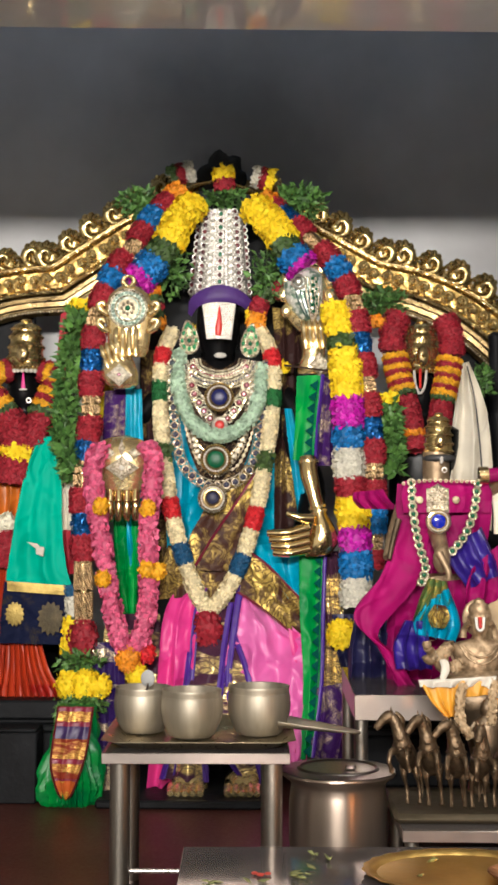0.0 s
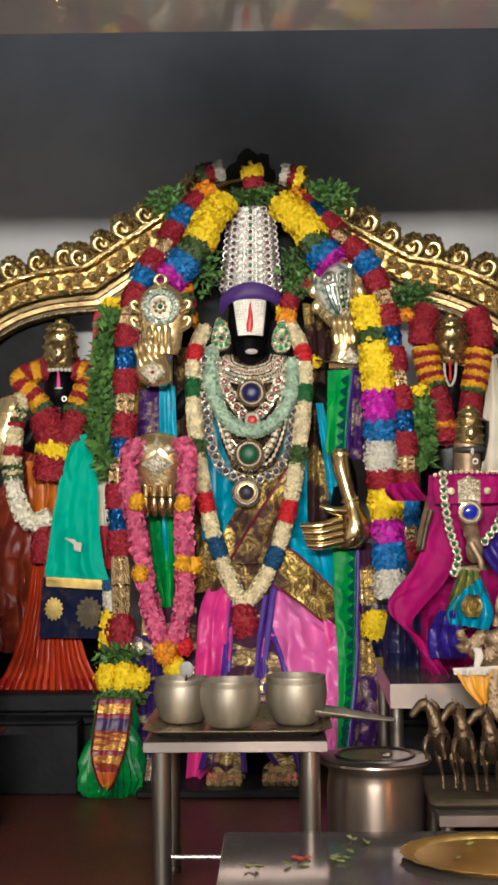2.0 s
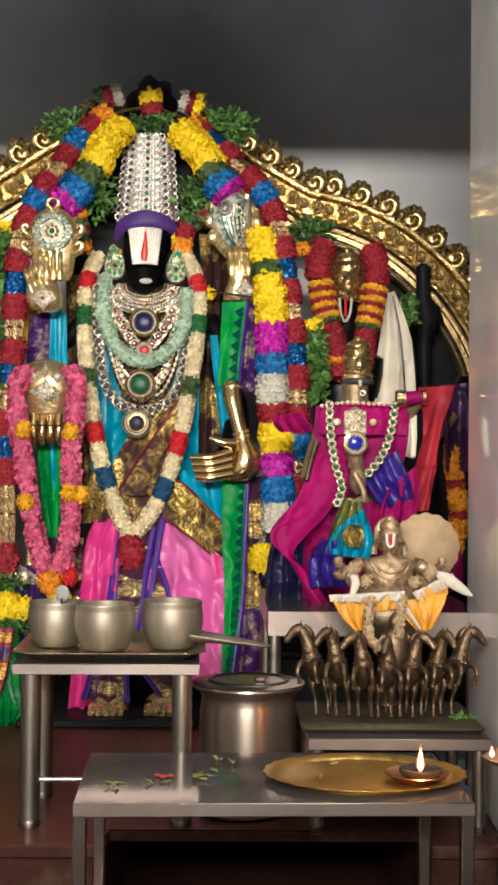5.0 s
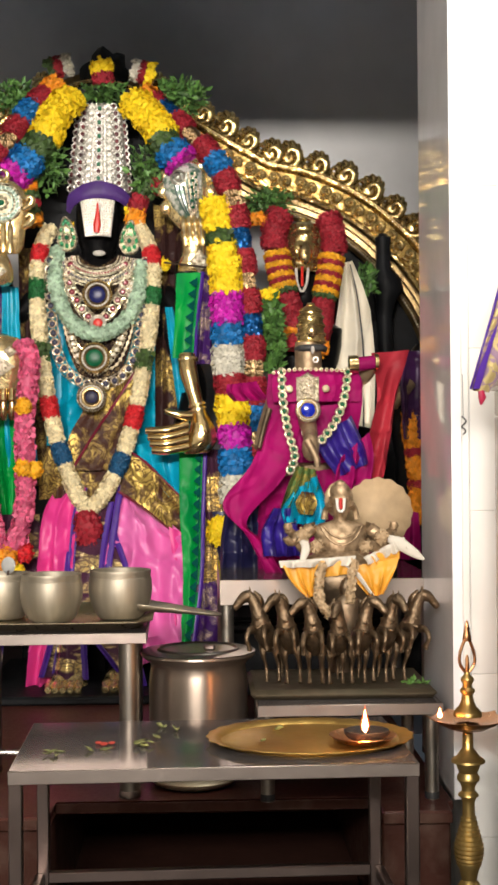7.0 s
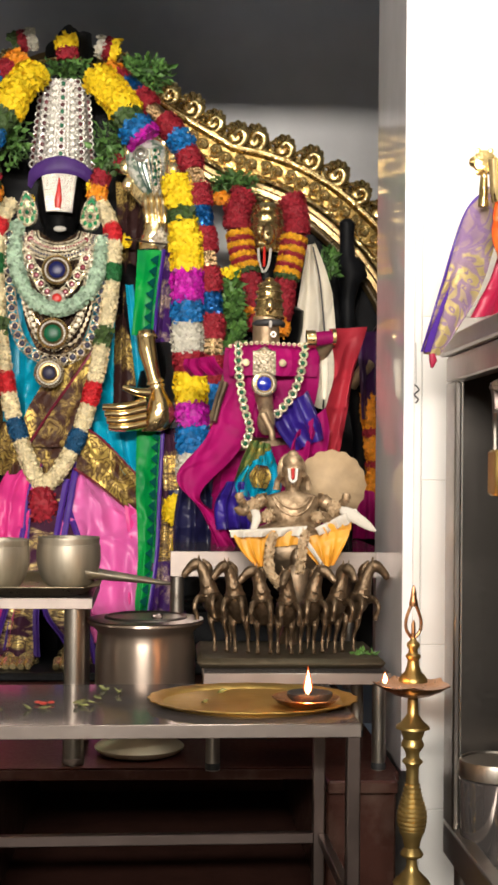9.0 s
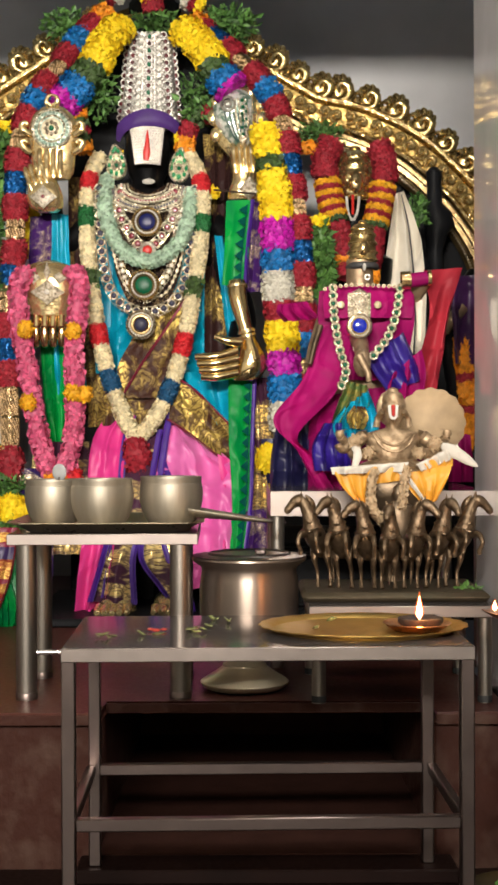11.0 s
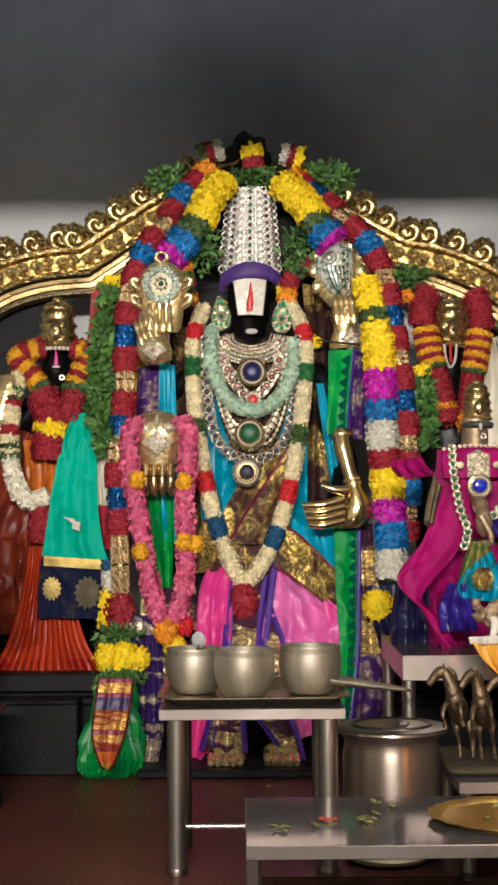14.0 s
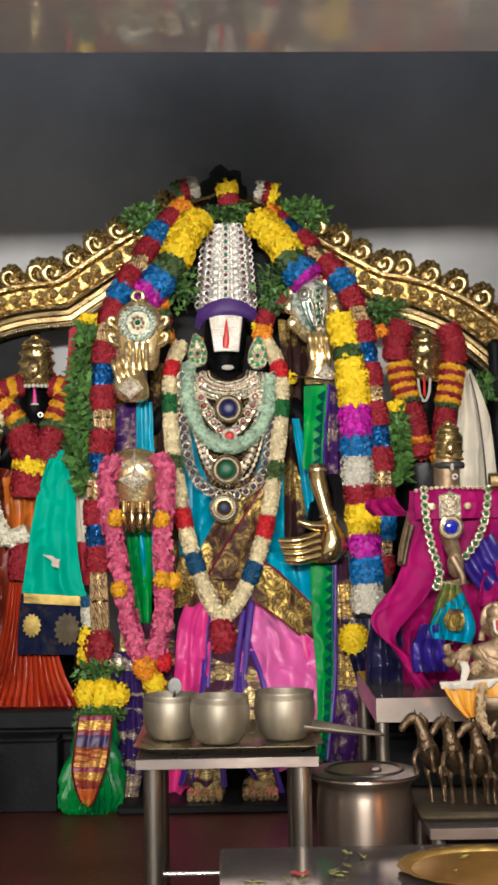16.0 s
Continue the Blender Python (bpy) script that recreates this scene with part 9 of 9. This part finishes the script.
garland("striped garland of orange marigolds and red roses", [(0.374, 3.890, 1.561), (0.383, 3.880, 1.499), (0.399, 3.870, 1.435)], "A R A R A R A D0.7", 0.038, 0.75, fine=0.6)
garland("striped garland of orange marigolds and red roses", [(0.544, 3.890, 1.550), (0.531, 3.880, 1.482), (0.516, 3.870, 1.417)], "A R A R A R A D0.7", 0.038, 0.75, fine=0.6)
garland("dark red rose garland hanging down", [(0.403, 3.880, 1.431), (0.422, 3.860, 1.334), (0.432, 3.840, 1.264)], "R6 O1 R2", 0.036, 0.75)
garland("dark red rose garland hanging down", [(0.517, 3.880, 1.422), (0.504, 3.860, 1.334), (0.491, 3.840, 1.247)], "R6 O2", 0.034, 0.75)
garland("short string of orange flowers under the arch", [(0.291, 3.930, 1.669), (0.332, 3.920, 1.667), (0.376, 3.910, 1.642)], "O", 0.016)
t0 = (0.450, 3.885, 1.478)
thing_of("forehead_plate", "white stone-set forehead plate with a red bar", "ornament", t0, [("prong", tube(spline([(0.432, 3.885, 1.512), (0.436, 3.878, 1.465), (0.449, 3.876, 1.439), (0.464, 3.878, 1.465), (0.470, 3.885, 1.512)], 20), 0.0042, 8), PASTE), ("bar", tube([(0.451, 3.884, 1.517), (0.450, 3.876, 1.456)], 0.0042, 8), VERMILION)])
drape("cotton_cloth", "cream cotton cloth with thin dark stripes, hung behind", [(0.595, 4.020, 1.550), (0.573, 4.000, 1.420), (0.552, 3.980, 1.277), (0.537, 3.950, 1.065)], [(0.620, 4.020, 1.557), (0.666, 4.000, 1.419), (0.683, 3.980, 1.241), (0.673, 3.950, 1.020)], CREAM_CLOTH, 2, 0.014, 51, taper=0.6)
drape("cloth_stripe", "thin dark woven stripe on the cream cloth", [(0.608, 3.985, 1.538), (0.630, 3.965, 1.415), (0.644, 3.945, 1.203), (0.636, 3.920, 1.028)], [(0.612, 3.985, 1.538), (0.634, 3.965, 1.415), (0.649, 3.945, 1.203), (0.641, 3.920, 1.028)], WIRE, 1, 0.001, 52, m=4)

# ---------------------------------------------------------------- bronze statue in the magenta dress
ck = (0.418, 3.210, 1.219)
tall_crown("conical tiered brass crown with a bead rim", ck, 0.036, 1.325 - ck[2], False)
hw = (0.418, 3.200, 1.208)
thing_of("head_band", "black cloth band with a small white mark", "headband", hw, [("band", ([v for v in tube(spline([(hw[0] - 0.034, 3.215, hw[2]), (hw[0] - 0.026, 3.180, hw[2]), (hw[0], 3.166, hw[2]), (hw[0] + 0.026, 3.180, hw[2]), (hw[0] + 0.034, 3.215, hw[2])], 20), 0.0085, 10)[0]], tube(spline([(0, 0, 0), (1, 0, 0)], 20), 0.1, 10)[1]), WIRE), ("mark", ball((hw[0], 3.157, hw[2] - 0.006), 0.006, 10, 0.8, 0.5, 1.6), PASTE)])
tagged(part("nose_jewel", ring((hw[0] + 0.008, 3.166, hw[2] - 0.030), 0.006, 0.0018, 16, 6), SILVER), "tiny silver ring jewel on the bronze statue", "ornament")
drape("dress", "magenta silk dress front with stiff horizontal folds", [(0.309, 3.150, 1.143), (0.305, 3.130, 1.075), (0.321, 3.130, 0.999), (0.336, 3.120, 0.924)], [(0.537, 3.150, 1.141), (0.539, 3.130, 1.074), (0.527, 3.130, 0.998), (0.495, 3.120, 0.922)], MAGENTA, 2, 0.012, 53, taper=0.7)
drape("dress", "magenta silk collar fold across the shoulders", [(0.319, 3.125, 1.149), (0.312, 3.112, 1.115), (0.315, 3.106, 1.071)], [(0.520, 3.125, 1.151), (0.532, 3.112, 1.114), (0.525, 3.106, 1.072)], MAGENTA, 1, 0.010, 54, taper=0.9)
drape("silk_cloth", "magenta silk fold reaching over the flower garland", [(0.208, 3.300, 1.125), (0.205, 3.300, 1.105), (0.223, 3.300, 1.082)], [(0.283, 3.280, 1.132), (0.294, 3.260, 1.108), (0.316, 3.200, 1.079)], MAGENTA, 3, 0.014, 70)
drape("sash_cloth", "magenta silk shawl sweeping down over the bench", [(0.319, 3.150, 1.062), (0.261, 3.100, 0.924), (0.189, 3.050, 0.828), (0.244, 3.020, 0.752), (0.288, 2.990, 0.662)], [(0.386, 3.120, 1.033), (0.341, 3.080, 0.896), (0.245, 3.030, 0.791), (0.283, 3.010, 0.739), (0.329, 2.990, 0.661)], MAGENTA, 1, 0.014, 55)
drape("silk_cloth", "dark magenta silk skirt gathered under the shawl", [(0.297, 3.140, 0.883), (0.275, 3.130, 0.787), (0.272, 3.100, 0.650)], [(0.553, 3.140, 0.922), (0.564, 3.130, 0.784), (0.573, 3.100, 0.646)], MAGENTA, 5, 0.018, 56)
drape("silk_cloth", "navy silk cloth behind the magenta shawl", [(0.200, 3.160, 0.814), (0.185, 3.150, 0.732), (0.180, 3.140, 0.647)], [(0.290, 3.160, 0.841), (0.316, 3.150, 0.730), (0.329, 3.140, 0.646)], bpy.data.materials["navy_silk"], 3, 0.014, 57)
drape("silk_cloth", "blue-violet pleated silk cloth across the waist", [(0.418, 3.090, 0.977), (0.436, 3.070, 0.936), (0.468, 3.060, 0.889)], [(0.508, 3.100, 1.038), (0.533, 3.090, 0.976), (0.545, 3.080, 0.922)], BLUE_SILK, 3, 0.010, 58, taper=0.8)
drape("silk_cloth", "bright magenta silk fold at the waist", [(0.477, 3.075, 0.936), (0.463, 3.070, 0.902), (0.454, 3.060, 0.855)], [(0.547, 3.085, 0.996), (0.556, 3.080, 0.935), (0.543, 3.070, 0.854)], MAGENTA, 2, 0.012, 59)
drape("silk_cloth", "green and gold silk bundle tied at the waist", [(0.367, 3.020, 0.916), (0.343, 3.000, 0.870), (0.325, 2.990, 0.818)], [(0.411, 3.020, 0.907), (0.413, 3.000, 0.863), (0.388, 2.990, 0.823)], brocade("green_gold_silk", (0.10, 0.16, 0.05), (0.40, 0.30, 0.08), 18, 0.4), 3, 0.014, 60, taper=0.8)
drape("silk_cloth", "turquoise silk knot at the waist", [(0.359, 2.985, 0.857), (0.332, 2.980, 0.819), (0.337, 2.980, 0.786)], [(0.413, 3.000, 0.896), (0.437, 2.980, 0.818), (0.424, 2.980, 0.772)], TURQUOISE, 4, 0.016, 61, taper=0.8)
drape("silk_cloth", "yellow gold brocade tuft in the knot", [(0.374, 2.965, 0.858), (0.357, 2.960, 0.832), (0.365, 2.960, 0.806)], [(0.400, 2.965, 0.855), (0.407, 2.960, 0.829), (0.396, 2.960, 0.803)], BROWN_GOLD, 2, 0.008, 62)
drape("silk_cloth", "blue-violet silk bundle beside the knot", [(0.310, 3.000, 0.818), (0.283, 2.990, 0.766), (0.288, 2.980, 0.708)], [(0.356, 3.000, 0.818), (0.368, 2.990, 0.765), (0.373, 2.980, 0.707)], BLUE_SILK, 3, 0.018, 63)
drape("scarf", "glossy red gauze scarf hanging from the raised arm", [(0.562, 3.140, 1.192), (0.573, 3.120, 1.087), (0.550, 3.110, 0.990), (0.520, 3.100, 0.884)], [(0.662, 3.180, 1.202), (0.625, 3.150, 1.088), (0.608, 3.130, 0.990), (0.589, 3.120, 0.886)], RED_SILK, 1, 0.014, 64)
drape("scarf", "white cotton strip hanging from the raised arm", [(0.539, 3.160, 1.145), (0.544, 3.150, 1.075), (0.544, 3.150, 1.019)], [(0.560, 3.160, 1.145), (0.561, 3.150, 1.074), (0.558, 3.150, 1.019)], CREAM_CLOTH, 1, 0.005, 65, m=10)
ba, bb = (0.501, 3.100, 1.161), (0.564, 3.100, 1.167)
thing_of("bracelet", "pair of gold bangles on a raised bronze arm", "bracelet", ba, [("bangle", tube([ba, (ba[0] + 0.022, ba[1], ba[2] + 0.001)], 0.022, 18), GOLD), ("sleeve", tube([(ba[0] + 0.022, ba[1] + 0.002, ba[2]), bb], [0.018, 0.016], 16), MAGENTA), ("end_ring", tube([bb, (bb[0] + 0.008, bb[1], bb[2])], 0.020, 18), GOLD)])
necklace("necklace", "long silver chain of large ringed green stones", [(0.337, 3.100, 1.144), (0.339, 3.085, 1.073), (0.350, 3.070, 0.997), (0.364, 3.050, 0.943), (0.352, 3.030, 0.907)], 0.0172, 0.0086, EMERALD, JEWEL_RIM, r=0.0030, share=0.62)
necklace("necklace", "long silver chain of large ringed green stones", [(0.498, 3.100, 1.143), (0.485, 3.085, 1.072), (0.461, 3.070, 1.017), (0.430, 3.060, 0.979)], 0.0172, 0.0086, EMERALD, JEWEL_RIM, r=0.0030, share=0.62)
necklace("necklace", "thin gold bead collar along the neckline", [(0.318, 3.105, 1.142), (0.372, 3.090, 1.149), (0.440, 3.090, 1.148), (0.509, 3.105, 1.146)], 0.012, 0.0032, RUBY, PALE_GOLD, 0.0016)
fp = (0.399, 3.085, 1.102)
thing_of("brooch", "square silver filigree brooch on the magenta dress", "brooch", fp, [("plate", plate_quad([(fp[0] - 0.027, fp[1], fp[2] + 0.028), (fp[0] + 0.027, fp[1], fp[2] + 0.028), (fp[0] + 0.027, fp[1], fp[2] - 0.030), (fp[0] - 0.027, fp[1], fp[2] - 0.030)], 0.004, 0.005), STAR_SILVER), *each("stud", [ring((fp[0] + dx_ * 0.016, fp[1] - 0.004, fp[2] + dz_ * 0.018), 0.0068, 0.0020, 14, 6) for dx_ in (-1, 0, 1) for dz_ in (-1, 0, 1)], JEWEL_RIM), ("crest", star((fp[0], fp[1], fp[2] + 0.030), 0.018, 0.010), JEWEL_RIM), ("arm", disc((fp[0] - 0.044, fp[1] + 0.002, fp[2]), 0.009, 0.005, 14, 0.001), PALE_GOLD), ("arm", disc((fp[0] + 0.044, fp[1] + 0.002, fp[2]), 0.009, 0.005, 14, 0.001), PALE_GOLD)])
pendant("oval gold pendant with a bright blue stone", (0.398, 3.075, 1.050), 0.030, LAPIS, GOLD)
drape("white_scarf", "white cord bow under the pendant", [(0.382, 3.070, 0.999), (0.382, 3.070, 0.993), (0.384, 3.070, 0.988)], [(0.418, 3.070, 1.001), (0.417, 3.070, 0.996), (0.417, 3.070, 0.990)], CREAM_CLOTH, 1, 0.003, 66, m=8, n=6)
bn = tube(spline([(0.280, 3.080, 0.958), (0.292, 3.100, 1.006), (0.307, 3.120, 1.054)], 10), [0.006, 0.007, 0.008], 10)
tagged(part("cord", bn, BRONZE), "tan cord hanging beside the magenta dress", "cord")

post = loft([(0.775, 4.36, 1.20, 0.026, 0.024), (0.770, 4.36, 1.42, 0.026, 0.024), (0.776, 4.36, 1.475, 0.036, 0.030), (0.785, 4.36, 1.505, 0.052, 0.036), (0.780, 4.36, 1.545, 0.046, 0.034), (0.768, 4.36, 1.575, 0.026, 0.024), (0.767, 4.36, 1.64, 0.024, 0.022), (0.766, 4.36, 1.685, 0.027, 0.024), (0.766, 4.36, 1.70, 0.012, 0.012)], 28)
tagged(part("stone_post", post, BLACK_STONE), "black carved stone post with a swelling, beside the arch", "stone post")
# half hidden figure at the jamb and the statue at the far side
tagged(part("arm_plate", tube(spline([(0.672, 3.53, 1.075), (0.690, 3.515, 1.105), (0.722, 3.53, 1.140)], 12), [0.014, 0.016, 0.018, 0.016], 14), LIGHT_BRONZE), "dull bronze arm plate on the half hidden statue", "emblem")
drape("silk_cloth", "magenta silk cloth hanging beside the marble jamb", [(0.650, 3.320, 0.800), (0.648, 3.310, 0.740), (0.645, 3.300, 0.670)], [(0.705, 3.320, 0.790), (0.706, 3.310, 0.735), (0.708, 3.300, 0.670)], MAGENTA, 2, 0.010, 71)
drape("silk_cloth", "deep purple silk cloth round the half hidden statue", [(0.682, 3.520, 1.225), (0.685, 3.500, 1.108), (0.692, 3.500, 0.984)], [(0.812, 3.550, 1.235), (0.807, 3.530, 1.108), (0.804, 3.520, 0.983)], mat("plum_silk", (0.05, 0.012, 0.07), 0.4, 0, 0.2, 9), 2, 0.014, 67)
garland("orange marigold garland on the half hidden statue", [(0.722, 3.530, 1.059), (0.728, 3.530, 0.969), (0.739, 3.530, 0.844), (0.719, 3.530, 0.751)], "O3 R0.6 O2 R0.6 O3", 0.026)
drape("draped_cloth", "maroon silk cloth round the black statue", [(-1.022, 3.200, 0.927), (-1.021, 3.200, 0.810), (-1.019, 3.200, 0.650)], [(-0.887, 3.220, 0.912), (-0.871, 3.210, 0.810), (-0.876, 3.200, 0.642)], MAROON, 3, 0.016, 68)
garland("white jasmine garland with a red rose tassel", [(-0.961, 3.190, 1.022), (-0.905, 3.175, 0.971), (-0.867, 3.170, 0.885), (-0.849, 3.170, 0.791)], "J", 0.0105)
garland("white jasmine garland with a red rose tassel", [(-0.861, 3.220, 1.015), (-0.837, 3.190, 0.920), (-0.835, 3.170, 0.856), (-0.840, 3.170, 0.791)], "D3 J9", 0.0105)
blossom("red rose tassel on the jasmine garland", (-0.837, 3.170, 0.767), 0.030, ROSE, 0.016)
tr = (-0.824, 3.030, 0.493)
tray2 = thing("tray", "dull steel tray on the stepped stone pedestal", "tray", (tr[0], 3.05, 0.486))
part("tray_base", box((-1.30, 3.02, 0.486 + 0.0005), (-0.795, 3.30, 0.486 + 0.016), 0.006), DARK_STEEL, tray2)
# dried flower strings over the chariot
garland("string of dried tan flowers hanging over the chariot", [(0.390, 2.630, 0.720), (0.379, 2.615, 0.681), (0.382, 2.600, 0.642), (0.400, 2.600, 0.616)], "V V V V V V", 0.008, 0.9)
garland("string of dried tan flowers hanging over the chariot", [(0.455, 2.630, 0.725), (0.446, 2.615, 0.686), (0.441, 2.600, 0.642)], "V V V V V", 0.0075, 0.9)
for i, (a, r) in enumerate((((0.351, 2.655, 0.776), 0.013), ((0.379, 2.650, 0.753), 0.012), ((0.480, 2.650, 0.752), 0.012), ((0.515, 2.660, 0.771), 0.013))):
    blossom("small clump of dried tan flowers on the chariot rider", a, r, TAN, 0.006, "dried flower clumps")
sprig("few green leaves on the chariot base", (0.566, 2.560, 0.482), 0.03, 0.008, 40, 21, 0.02, 0.014)
sprig("loose green leaves lying in the tray under the lamp", (lx - 0.062, ly - 0.045, 0.020), 0.035, 0.010, 46, 22, 0.03, 0.022)
sprig("loose green leaves lying in the tray under the lamp", (lx + 0.070, ly - 0.030, 0.018), 0.026, 0.008, 30, 23, 0.03, 0.020)
